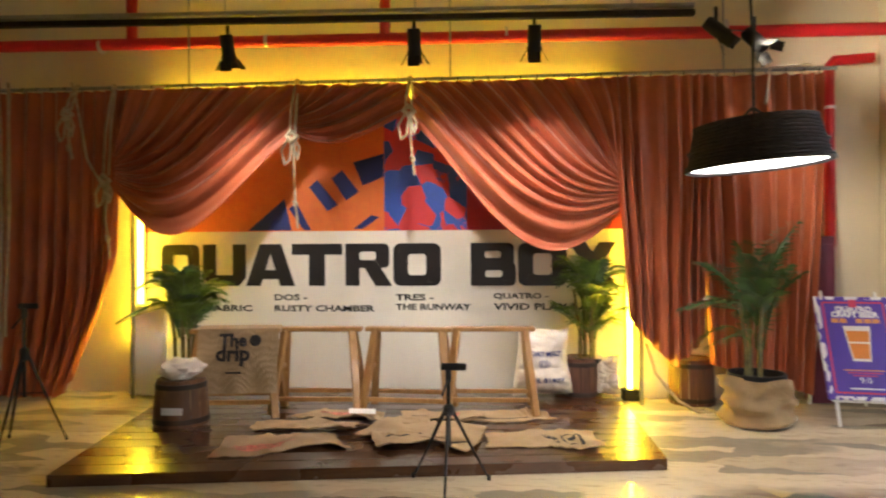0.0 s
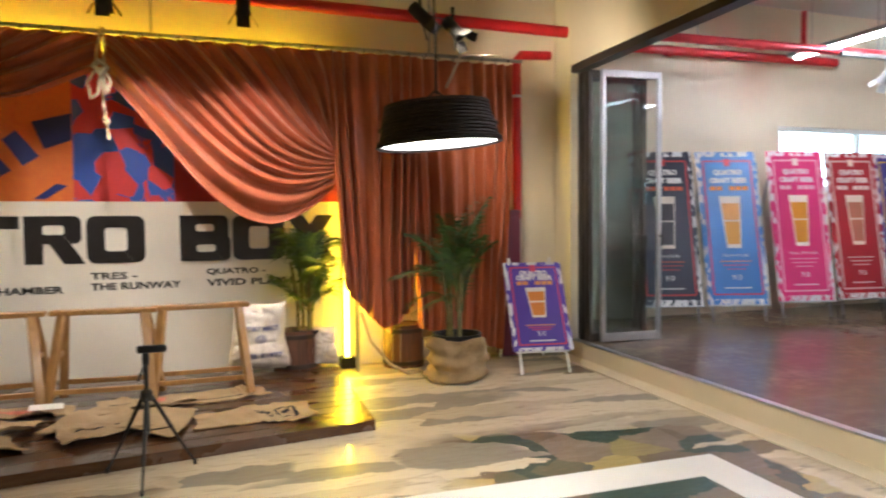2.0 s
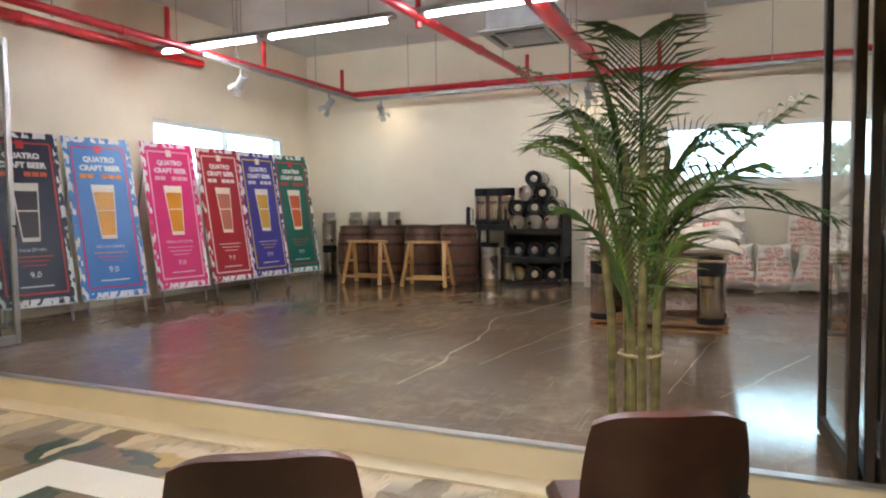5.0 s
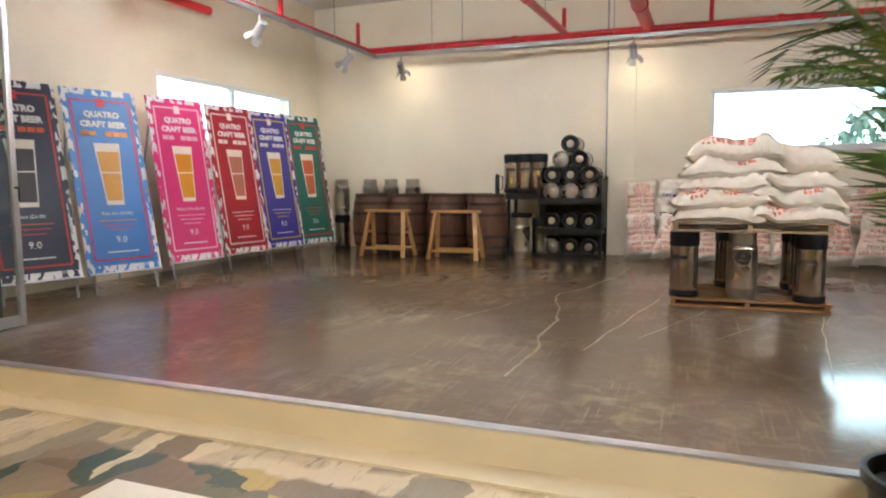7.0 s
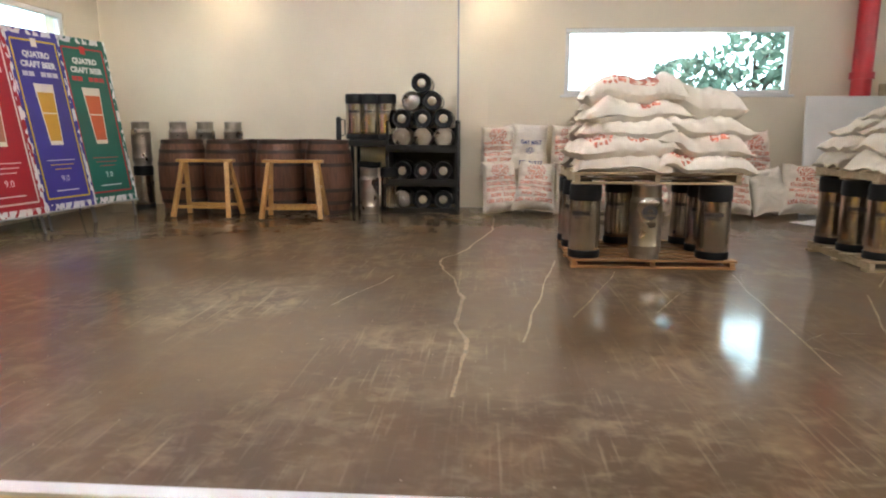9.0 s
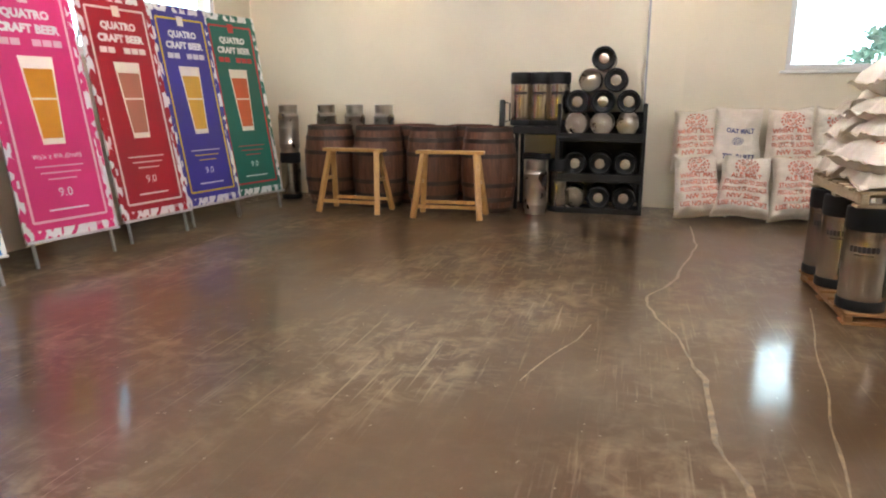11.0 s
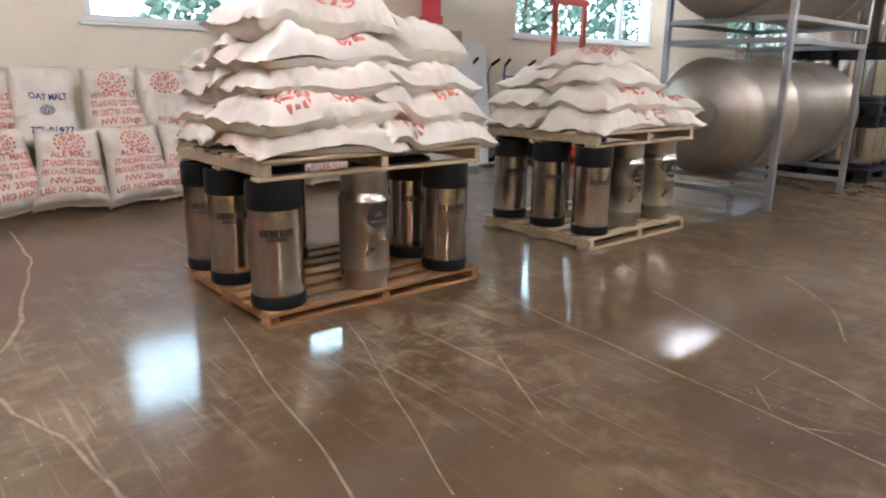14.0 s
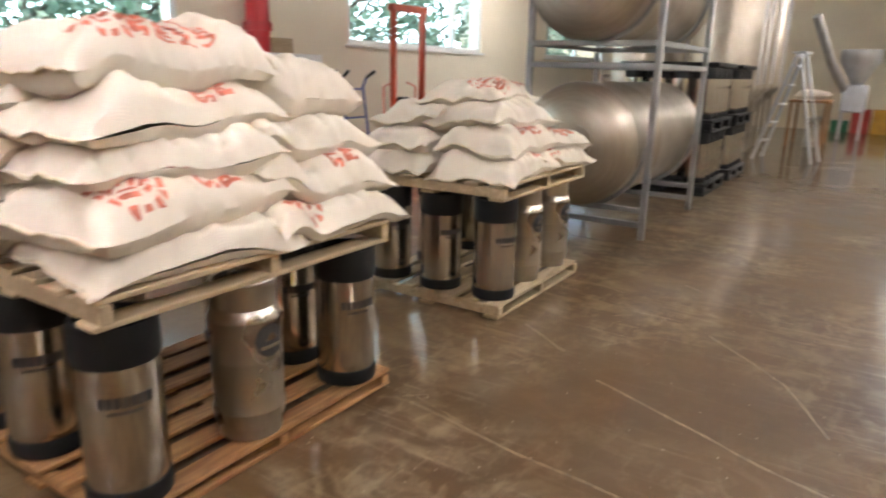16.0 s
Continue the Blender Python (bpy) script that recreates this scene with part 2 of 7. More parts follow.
M_RUBBER = mat("black_rubber", (0.009, 0.009, 0.010), 0.5, 0, 0.2, bump=0.1, spec=0.25)
M_STEEL = brushed("brushed_keg_steel", (0.50, 0.455, 0.40), 0.17, (9, 9, 0.6))
M_STEEL2 = brushed("worn_keg_steel", (0.46, 0.41, 0.35), 0.3, (9, 9, 0.6))
M_TANK = brushed("dull_tank_steel", (0.45, 0.39, 0.32), 0.42, (1, 14, 1))
M_PALLET = wood("pallet_pine", (0.46, 0.25, 0.10), (0.22, 0.10, 0.04), 0.7, (9, 1.2, 9))
M_PALEPALLET = wood("pale_pallet_wood", (0.55, 0.43, 0.28), (0.34, 0.25, 0.15), 0.75, (9, 1.2, 9))
M_STOOL = wood("varnished_pine", (0.52, 0.30, 0.10), (0.34, 0.17, 0.05), 0.42, (9, 9, 1.2), 0.2)
M_STAVE = wood("dark_barrel_oak", (0.17, 0.070, 0.034), (0.075, 0.030, 0.016), 0.55, (14, 14, 1.0))
M_HOOP = mat("rusty_barrel_hoop", (0.07, 0.05, 0.04), 0.55, 0.6, 0.25, bump=0.2)
M_SACK = weave("woven_white_malt_sack", (0.82, 0.735, 0.63), (0.72, 0.635, 0.53), 900, 0.8, 0.14)
M_SEAM = mat("cream_seam_thread", (0.72, 0.62, 0.44), 0.85, var=0.15, scale=60, bump=0.4)
M_INK = mat("faded_red_ink", (0.68, 0.21, 0.14), 0.8, var=0.25, scale=30)
M_INKBLUE = mat("dark_blue_ink", (0.05, 0.06, 0.22), 0.8, var=0.2, scale=30)
M_BURLAP = weave("brown_burlap", (0.42, 0.29, 0.15), (0.30, 0.20, 0.10), 190, 0.95, 0.5)
M_INKBLACK = mat("faded_black_ink", (0.035, 0.03, 0.03), 0.8, var=0.2, scale=40)
M_WHITE = mat("white_paint", (0.8, 0.79, 0.76), 0.45, var=0.04, scale=2)
M_GLASS = glass("clear_glass")
M_SMOKE = glass("grey_tinted_glass", (0.8, 0.85, 0.85))
M_PLASTIC = mat("black_plastic", (0.012, 0.012, 0.013), 0.45, 0, 0.15, bump=0.05, spec=0.3)


# ---- mesh helpers ----
def box(bm, size, at=(0, 0, 0), rot=None, bevel=0.0):
    m = Matrix.Translation(at) @ (rot or Matrix()) @ Matrix.Diagonal((*size, 1))
    r = bmesh.ops.create_cube(bm, size=1, matrix=m)
    if bevel:
        edges = {e for v in r["verts"] for e in v.link_edges}
        bmesh.ops.bevel(bm, geom=list(edges), offset=bevel, segments=1, affect="EDGES")
    return bm


def lathe(bm, profile, segs=32, m=Matrix(), close=True):
    """Turn (radius, height) pairs about z."""
    rings = []
    for r, z in profile:
        rings.append([bm.verts.new(m @ Vector((r * math.cos(2 * math.pi * i / segs), r * math.sin(2 * math.pi * i / segs), z))) for i in range(segs)])
    for a, b in zip(rings, rings[1:]):
        for i in range(segs):
            j = (i + 1) % segs
            bm.faces.new((a[i], a[j], b[j], b[i]))
    if close:
        bm.faces.new(rings[0][::-1])
        bm.faces.new(rings[-1])
    return bm


def tube(bm, pts, r, segs=10, caps=True):
    """Sweep a circle of radius r (or radii) along points."""
    pts = [Vector(p) for p in pts]
    rs = r if isinstance(r, (list, tuple)) else [r] * len(pts)
    rings, up = [], None
    for i, p in enumerate(pts):
        d = (pts[min(i + 1, len(pts) - 1)] - pts[max(i - 1, 0)]).normalized()
        if up is None:
            up = d.orthogonal().normalized()
        up = (up - d * up.dot(d)).normalized()
        side = d.cross(up)
        rings.append([bm.verts.new(p + rs[i] * (math.cos(2 * math.pi * k / segs) * up + math.sin(2 * math.pi * k / segs) * side)) for k in range(segs)])
    for a, b in zip(rings, rings[1:]):
        for k in range(segs):
            j = (k + 1) % segs
            bm.faces.new((a[k], a[j], b[j], b[k]))
    if caps:
        bm.faces.new(rings[0][::-1])
        bm.faces.new(rings[-1])
    return bm


def sheet(bm, nu, nv, f):
    """A grid surface from f(u, v)."""
    g = [[bm.verts.new(f(i / nu, j / nv)) for j in range(nv + 1)] for i in range(nu + 1)]
    for i in range(nu):
        for j in range(nv):
            bm.faces.new((g[i][j], g[i + 1][j], g[i + 1][j + 1], g[i][j + 1]))
    return bm


def mesh(name, bm, material, smooth=True, angle=40):
    bmesh.ops.recalc_face_normals(bm, faces=bm.faces)
    me = bpy.data.meshes.new(name)
    if smooth:
        for f in bm.faces:
            f.smooth = True
        for e in bm.edges:
            e.smooth = len(e.link_faces) == 2 and e.calc_face_angle(0) < radians(angle)
    bm.to_mesh(me)
    bm.free()
    me.materials.append(material)
    return me


def part(name, bm, material, parent, label="", smooth=True):
    ob = new(name, mesh(name, bm, material, smooth))
    ob.parent = parent
    return tagged(ob, label)


def thing(name, label, category, group="", m=None):
    ob = tagged(new(name), label, category, group)
    ob.empty_display_size = 0.1
    if m:
        ob.matrix_basis = m
    return ob


def solo(name, bm, material, label, category, group="", m=None, kind="", smooth=True):
    ob = tagged(new(name, mesh(name, bm, material, smooth)), label, category, group, kind)
    if m:
        ob.matrix_basis = m
    return ob


def struct(name, bm, material, label="", category="structure", smooth=True):
    return solo(name, bm, material, label or name.replace("_", " "), category, kind="structure", smooth=smooth)


def lettering(text, size, align="LEFT", bold=0.0, squeeze=1.0):
    """A flat bmesh of letters in the xy plane, with its baseline on y = 0."""
    cu = bpy.data.curves.new("letters", "FONT")
    cu.body, cu.size, cu.align_x, cu.offset, cu.resolution_u = text, size, align, bold, 2
    ob = bpy.data.objects.new("letters", cu)
    scene.collection.objects.link(ob)
    bpy.context.view_layer.update()
    me = bpy.data.meshes.new_from_object(ob.evaluated_get(bpy.context.evaluated_depsgraph_get()))
    bm = bmesh.new()
    bm.from_mesh(me)
    for v in bm.verts:
        v.co.x *= squeeze
    bpy.data.objects.remove(ob)
    bpy.data.meshes.remove(me)
    return bm


def moved(bm, m):
    bm.transform(m)
    return bm


def join_in(bm, other):
    """Add another bmesh's faces to bm."""
    vs = {v: bm.verts.new(v.co) for v in other.verts}
    for f in other.faces:
        try:
            bm.faces.new([vs[v] for v in f.verts])
        except ValueError:
            pass
    other.free()
    return bm


# ---- the shell ----
def slab(name, x0, x1, y0, y1, z0, z1, material, label):
    return struct(name, box(bmesh.new(), (x1 - x0, y1 - y0, z1 - z0), ((x0 + x1) / 2, (y0 + y1) / 2, (z0 + z1) / 2)), material, label, smooth=False)


def holed(name, axis, at, thick, a0, a1, z0, z1, holes, material, label):
    """A wall along x or y, cut by (from, to, low, high) openings."""
    bm = bmesh.new()

    def piece(p, q, lo, hi):
        if q - p > 1e-4 and hi - lo > 1e-4:
            mid, half = (p + q) / 2, q - p
            if axis == "y":
                box(bm, (thick, half, hi - lo), (at + thick / 2, mid, (lo + hi) / 2))
            else:
                box(bm, (half, thick, hi - lo), (mid, at + thick / 2, (lo + hi) / 2))
    p = a0
    for h0, h1, lo, hi in sorted(holes):
        piece(p, h0, z0, z1)
        piece(h0, h1, z0, lo)
        piece(h0, h1, hi, z1)
        p = h1
    piece(p, a1, z0, z1)
    return struct(name, bm, material, label, smooth=False)


EWIN = [(-1.86, 0.97, 1.64, 2.47), (-7.4, -4.2, 1.75, 2.6), (-13.0, -9.85, 1.75, 2.6)]
NWIN = [(7.46, 10.3, 1.75, 2.58)]
slab("floor_brewery", XS + 0.02, XE, YF, YN, S - 0.16, S, M_CONC, "polished brown concrete floor with pale cracks and scratches")
slab("floor_lobby", -5.6, XS + 0.02, -3.2, YW, -0.2, 0, M_FLOOR, "painted lobby floor with peeling cream and camouflage patches")
slab("sill_riser", XS - 0.006, XS + 0.02, -0.6, 6.12, 0.001, S - 0.002, M_LOBBY, "cream painted step riser under the folding doors")
slab("sill_track", XS - 0.01, XS + 0.05, -0.6, 6.1, S, S + 0.012, M_ALU, "aluminium floor track of the folding doors")
slab("skirting_strip", XS - 0.17, XS - 0.006, -0.6, 6.12, 0.0, 0.012, M_LOBBY, "cream painted concrete strip along the step")
holed("wall_east", "y", XE, 0.25, YF, YN + 0.2, 0, ZC, EWIN, M_CREAM, "cream painted east wall with wide windows")
holed("wall_north", "x", YN, 0.25, XS + 0.15, XE, 0, ZC, NWIN, M_CREAM, "cream painted north wall with a high window")
slab("wall_south", XS, XE + 0.2, YF - 0.2, YF, 0, ZC, M_CREAM, "cream painted far end wall")
slab("wall_pier", XE - 0.05, XE, 1.95, 2.33, S, ZC, M_CREAM, "cream painted wall pier")
slab("wall_partition_south", XS, XS + 0.15, YF, -0.6, -0.1, ZC, M_CREAM, "cream painted partition wall")
slab("wall_partition_north", XS, XS + 0.15, 6.12, YN + 0.2, -0.1, ZC, M_LOBBY, "cream painted partition pier beside the doors")
slab("wall_header", XS, XS + 0.15, -0.6, 6.12, 2.89, ZC, M_LOBBY, "cream painted beam over the folding doors")
slab("door_head_track", XS + 0.01, XS + 0.13, -0.6, 6.12, 2.82, 2.889, M_DARKALU, "dark metal head track of the folding doors")
slab("wall_stage", -5.6, XS, YW, YW + 0.2, -0.1, ZC, M_LOBBY, "pale painted wall behind the stage")
slab("wall_west", -5.8, -5.6, -3.2, YW + 0.2, -0.1, ZC, M_LOBBY, "pale painted lobby end wall")
slab("wall_lobby_south", -5.8, XS, -3.4, -3.2, -0.1, ZC, M_LOBBY, "pale painted wall behind the lobby")
slab("ceiling_brewery", XS, XE + 0.2, YF - 0.2, YN + 0.2, ZC, ZC + 0.15, M_CEIL, "grey-white painted concrete ceiling")
slab("ceiling_lobby", -5.8, XS, -3.4, YW + 0.2, ZC, ZC + 0.15, M_CEIL, "grey-white painted lobby ceiling")
for i, y in enumerate((0.6, -5.6, -11.6)):
    slab(f"ceiling_beam_{i + 1}", XS + 0.15, XE, y - 0.2, y + 0.2, ZC - 0.28, ZC, M_CEIL, "painted concrete ceiling beam")

# windows
def window(name, axis, at, a0, a1, z0, z1, mullions):
    w = thing(name, "white framed window with bright daylight outside", "window")
    w["kind"] = "structure"
    fr = bmesh.new()
    t = 0.06

    def bar(p, q, lo, hi):
        if axis == "y":
            box(fr, (0.09, q - p, hi - lo), (at + 0.06, (p + q) / 2, (lo + hi) / 2), bevel=0.006)
        else:
            box(fr, (q - p, 0.09, hi - lo), ((p + q) / 2, at + 0.06, (lo + hi) / 2), bevel=0.006)
    bar(a0, a1, z0, z0 + t), bar(a0, a1, z1 - t, z1), bar(a0, a0 + t, z0 + t, z1 - t), bar(a1 - t, a1, z0 + t, z1 - t)
    for k in mullions:
        bar(k - 0.03, k + 0.03, z0 + t, z1 - t)
    part("window_frame", fr, M_WHITE, w)
    sill = bmesh.new()
    if axis == "y":
        box(sill, (0.06, a1 - a0 + 0.1, 0.03), (at - 0.01, (a0 + a1) / 2, z0 - 0.016), bevel=0.005)
    else:
        box(sill, (a1 - a0 + 0.1, 0.06, 0.03), ((a0 + a1) / 2, at - 0.01, z0 - 0.016), bevel=0.005)
    part("window_sill", sill, M_WHITE, w)
    edges = [a0 + t] + list(mullions) + [a1 - t]
    for p, q in zip(edges, edges[1:]):
        bm = bmesh.new()
        if axis == "y":
            box(bm, (0.006, q - p, z1 - z0 - 2 * t), (at + 0.06, (p + q) / 2, (z0 + z1) / 2))
        else:
            box(bm, (q - p, 0.006, z1 - z0 - 2 * t), ((p + q) / 2, at + 0.06, (z0 + z1) / 2))
        part("pane", bm, M_GLASS, w).visible_shadow = False
    return w


window("window_1", "y", XE, *EWIN[0], [])
window("window_2", "y", XE, *EWIN[1], [-6.6])
window("window_3", "y", XE, *EWIN[2], [-11.4])
window("window_4", "x", YN, *NWIN[0], [8.9])
# Added strip that stands in for the dark seam line beside the pier.
slab("wall_joint", XE - 0.056, XE - 0.0, 2.33, 2.352, S, ZC, M_GREY, "thin grey strip drawing the dark seam line beside the wall pier")

# outdoors
solo("ground", box(bmesh.new(), (400, 400, 0.2), (60, 0, -0.9)), mat("outdoor_grass", (0.09, 0.12, 0.05), 0.9, var=0.3), "grassy ground outside the windows", "ground", kind="structure")
M_SKYGLOW = glow("bright_hazy_sky", (0.68, 0.90, 1.0), 5.5)
for nm, m_ in (("backdrop_east", pose(46, -8, 8, 0, 0, 0)), ("backdrop_north", pose(12, 42, 8, 0, 0, 90))):
    solo(nm, box(bmesh.new(), (0.2, 110, 34)), M_SKYGLOW, "bright hazy sky far outside the windows", "backdrop", m=m_, kind="structure", smooth=False)
M_LEAF = mat("outdoor_foliage", (0.24, 0.36, 0.27), 0.7, var=0.35, scale=2)
M_BARK = mat("grey_bark", (0.12, 0.09, 0.07), 0.9, var=0.3)


def tree(x, y, h, seed):
    rnd = random.Random(seed)
    t = thing("tree", "leafy green tree outside the windows", "tree", "trees outside", Matrix.Translation((x, y, -0.8)))
    tr = bmesh.new()
    tube(tr, [(0, 0, 0), (0.1, 0, h * 0.4), (0, 0.1, h * 0.8)], [0.16, 0.11, 0.04], 8)
    for k in range(6):
        a, z = k * 1.1, h * (0.35 + 0.08 * k)
        tube(tr, [(0.05, 0, z), (math.cos(a) * h * 0.13, math.sin(a) * h * 0.13, z + h * 0.1), (math.cos(a) * h * 0.24, math.sin(a) * h * 0.24, z + h * 0.2)], [0.06, 0.04, 0.015], 6)
    part("trunk", tr, M_BARK, t)
    cr = bmesh.new()
    for k in range(1300):
        a, q = rnd.uniform(0, 6.28), rnd.uniform(-1, 1)
        rad = h * 0.3 * (1 + 0.35 * math.sin(3 * a + seed) + 0.25 * math.sin(5 * q * 3 + a)) * rnd.uniform(0.4, 1) ** 0.5 * math.sqrt(max(0.05, 1 - q * q))
        c = Vector((rad * math.cos(a), rad * math.sin(a), h * (0.66 + 0.33 * q)))
        s = rnd.uniform(0.07, 0.17)
        u = Vector((rnd.uniform(-1, 1), rnd.uniform(-1, 1), rnd.uniform(-1, 1))).normalized()
        w = u.orthogonal().normalized()
        vs = [cr.verts.new(c + s * p) for p in (u, w * 0.5, -u, -w * 0.5)]
        cr.faces.new(vs)
    part("crown", cr, M_LEAF, t, smooth=False)
    return t


for i, (x, y, h) in enumerate([(19, -4.5, 4.6), (20, -3.0, 3.8), (18.5, -6.4, 5.2), (20, -10, 5.2), (19, -13, 5.5), (20, -17, 5.6), (21, -21, 5.4), (19, -26, 6), (22, -34, 7), (12, 16, 4.4), (15, 17.5, 4.6), (9.5, 18, 4.2), (21, -8, 4.4), (22, -15, 6)]):
    tree(x, y, h, i)


# ---- ceiling services ----
def pipe(pts, r, collars=(), hangers=(), label="red painted sprinkler pipe"):
    p = thing("sprinkler_pipe", label, "pipe")
    part("pipe_run", tube(bmesh.new(), pts, r, 14), M_RED, p)
    for c, d in collars:
        d = Vector(d).normalized()
        part("coupling", tube(bmesh.new(), [Vector(c) - d * 0.04, Vector(c) + d * 0.04], r * 1.22, 14), M_RED, p)
    for x, y, z in hangers:
        part("hanger_rod", tube(bmesh.new(), [(x, y, z), (x, y, ZC)], 0.006, 6), M_GREY, p)
        part("hanger_ring", tube(bmesh.new(), [(x, y, z - r * 1.05), (x, y, z + r * 1.1)], 0.012, 8), M_GREY, p)
    return p


pipe([(XS + 0.15, 5.95, 3.2), (10.55, 5.95, 3.26), (10.62, 5.9, 3.26), (10.62, -9, 3.2)], 0.048, [((6, 5.95, 3.215), (1, 0, 0)), ((8.6, 5.95, 3.24), (1, 0, 0)), ((10.62, 3.6, 3.25), (0, 1, 0)), ((10.62, 0.2, 3.24), (0, 1, 0))], [(5.2, 5.95, 3.2), (7.7, 5.95, 3.24), (10.62, 4.4, 3.26), (10.62, -1, 3.24)])
pipe([(XS + 0.15, 6.95, 3.36), (8.2, 6.95, 3.4)], 0.055, [((5.6, 6.95, 3.37), (1, 0, 0))])
pipe([(XS + 0.15, 3.25, 3.32), (10.62, 2.9, 3.3)], 0.05, [((6.3, 3.13, 3.32), (1, 0, 0)), ((8.8, 3.0, 3.31), (1, 0, 0))], [(5.6, 3.16, 3.3), (9.6, 2.95, 3.3)])
pipe([(XS + 0.15, 1.95, 3.36), (11.0, 1.78, 3.3)], 0.085, [((6.6, 1.88, 3.34), (1, 0, 0)), ((9.6, 1.81, 3.32), (1, 0, 0))], [(5.6, 1.9, 3.3), (9.0, 1.82, 3.3)])
for x, y in ((6.6, 5.95), (8.3, 5.95), (10.3, 5.95), (7.2, 3.1), (10.62, 1.0), (10.62, 2.9)):
    pipe([(x, y, 3.22), (x, y, 3.62)], 0.03, [((x, y, 3.24), (0, 0, 1))], label="short red sprinkler riser on the pipe run")
pipe([(10.85, -2.62, S), (10.85, -2.62, ZC)], 0.115, [((10.85, -2.62, 1.85), (0, 0, 1)), ((10.85, -2.62, 3.0), (0, 0, 1))], label="thick red standpipe beside the window")

track = bmesh.new()
for a, b in (((6.9, 5.72), (10.42, 5.72)), ((10.42, 5.72), (10.42, -1.9))):
    mid = ((a[0] + b[0]) / 2, (a[1] + b[1]) / 2, 3.13)
    box(track, (abs(b[0] - a[0]) + 0.05, abs(b[1] - a[1]) + 0.05, 0.05), mid, bevel=0.004)
tr = thing("lighting_track", "grey metal lighting track hung under the ceiling", "light track")
part("rail", track, M_GREY, tr)
for x, y in ((7.5, 5.72), (9.2, 5.72), (10.42, 4.8), (10.42, 2.2), (10.42, -0.4)):
    part("hanger_rod", tube(bmesh.new(), [(x, y, 3.15), (x, y, ZC)], 0.005, 6), M_GREY, tr)


def track_spot(m, material, aim, name="track_spotlight", label="grey track spotlight with open barn doors"):
    t = thing(name, label, "spotlight", "track spotlights", m)
    part("stem", tube(bmesh.new(), [(0, 0, 0), (0, 0, -0.1)], 0.014, 8), material, t)
    body = bmesh.new()
    lathe(body, [(0.045, -0.02), (0.05, 0.0), (0.05, 0.13), (0.058, 0.15), (0.058, 0.17), (0.046, 0.17), (0.044, 0.12), (0.02, 0.115)], 18)
    d = Vector(aim).normalized()
    rot = Vector((0, 0, 1)).rotation_difference(d).to_matrix().to_4x4()
    base = Matrix.Translation((0, 0, -0.16)) @ rot @ Matrix.Translation((0, 0, -0.07))
    part("housing", moved(body, base), material, t)
    for k in range(4):
        bm = bmesh.new()
        box(bm, (0.09, 0.003, 0.085), (0, 0, 0.042))
        q = base @ Matrix.Rotation(k * math.pi / 2, 4, "Z") @ Matrix.Translation((0, 0.06, 0.17)) @ Matrix.Rotation(radians(-32), 4, "X")
        part("barn_door", moved(bm, q), material, t)
    return t


M_SPOTGREY = mat("silver_grey_spot_paint", (0.42, 0.41, 0.40), 0.4, 0.4, 0.1)
for x, y, aim in ((7.55, 5.72, (0.2, 0.7, -0.6)), (9.55, 5.72, (0.1, 0.7, -0.6)), (10.42, 5.3, (0.7, 0.1, -0.5)), (10.42, 1.95, (0.6, -0.1, -0.7))):
    track_spot(Matrix.Translation((x, y, 3.105)), M_SPOTGREY, aim)
    lamp("spot_lamp", "SPOT", 14, look((x + 0.12 * aim[0], y + 0.12 * aim[1], 2.93), (x + 3 * aim[0], y + 3 * aim[1], 2.93 + 3 * aim[2])), (1, 0.84, 0.62), 0.06, spot=150, blend=1.0)

M_TUBE = glow("white_fluorescent_tube", (0.96, 0.98, 1.0), 105)
# Battens off x = 7.08 are unseen, added to brighten the hall.
for bx, y0, y1 in ((7.08, 6.5, 5.1), (7.08, 4.9, 3.4), (7.08, 2.95, 1.45), (5.5, 2.5, 1.0), (4.6, -0.2, -1.7), (4.6, -2.2, -3.7), (4.6, -5, -6.5), (4.6, -8, -9.5), (4.6, -11, -12.5), (4.6, -14, -15.5), (9.6, -6.2, -7.7)):
    f = thing("fluorescent_light", "long white fluorescent batten on a hanging tray, in the visible row or added as fill", "ceiling light", "fluorescent battens", Matrix.Translation((bx, (y0 + y1) / 2, 3.28)))
    L = y0 - y1
    part("tray", box(bmesh.new(), (0.12, L + 0.18, 0.05), (0, 0, 0.045), bevel=0.006), M_GREY, f)
    part("tube", tube(bmesh.new(), [(0, -L / 2, 0), (0, L / 2, 0)], 0.022, 12), M_TUBE, f, "lit white tube")
    for s in (-1, 1):
        part("end_cap", box(bmesh.new(), (0.05, 0.03, 0.05), (0, s * (L / 2 + 0.01), 0.003), bevel=0.004), M_WHITE, f)
        part("hanger_rod", tube(bmesh.new(), [(0, s * L * 0.35, 0.07), (0, s * L * 0.35, ZC - 3.28)], 0.004, 6), M_GREY, f)

ac = thing("ceiling_air_conditioner", "grey ceiling cassette air conditioner with louvres", "air conditioner", m=Matrix.Translation((8.9, 2.4, 3.42)))
part("casing", box(bmesh.new(), (0.84, 0.84, 0.26), (0, 0, 0.16), bevel=0.02), M_GREY, ac)
part("panel", box(bmesh.new(), (0.98, 0.98, 0.035), (0, 0, 0.01), bevel=0.012), M_SPOTGREY, ac)
part("grille", box(bmesh.new(), (0.56, 0.56, 0.012), (0, 0, -0.012), bevel=0.004), M_GREY, ac)
for k in range(4):
    part("louvre", moved(box(bmesh.new(), (0.6, 0.06, 0.008), (0, 0.37, -0.012), bevel=0.002), Matrix.Rotation(k * math.pi / 2, 4, "Z")), M_PLASTIC, ac)
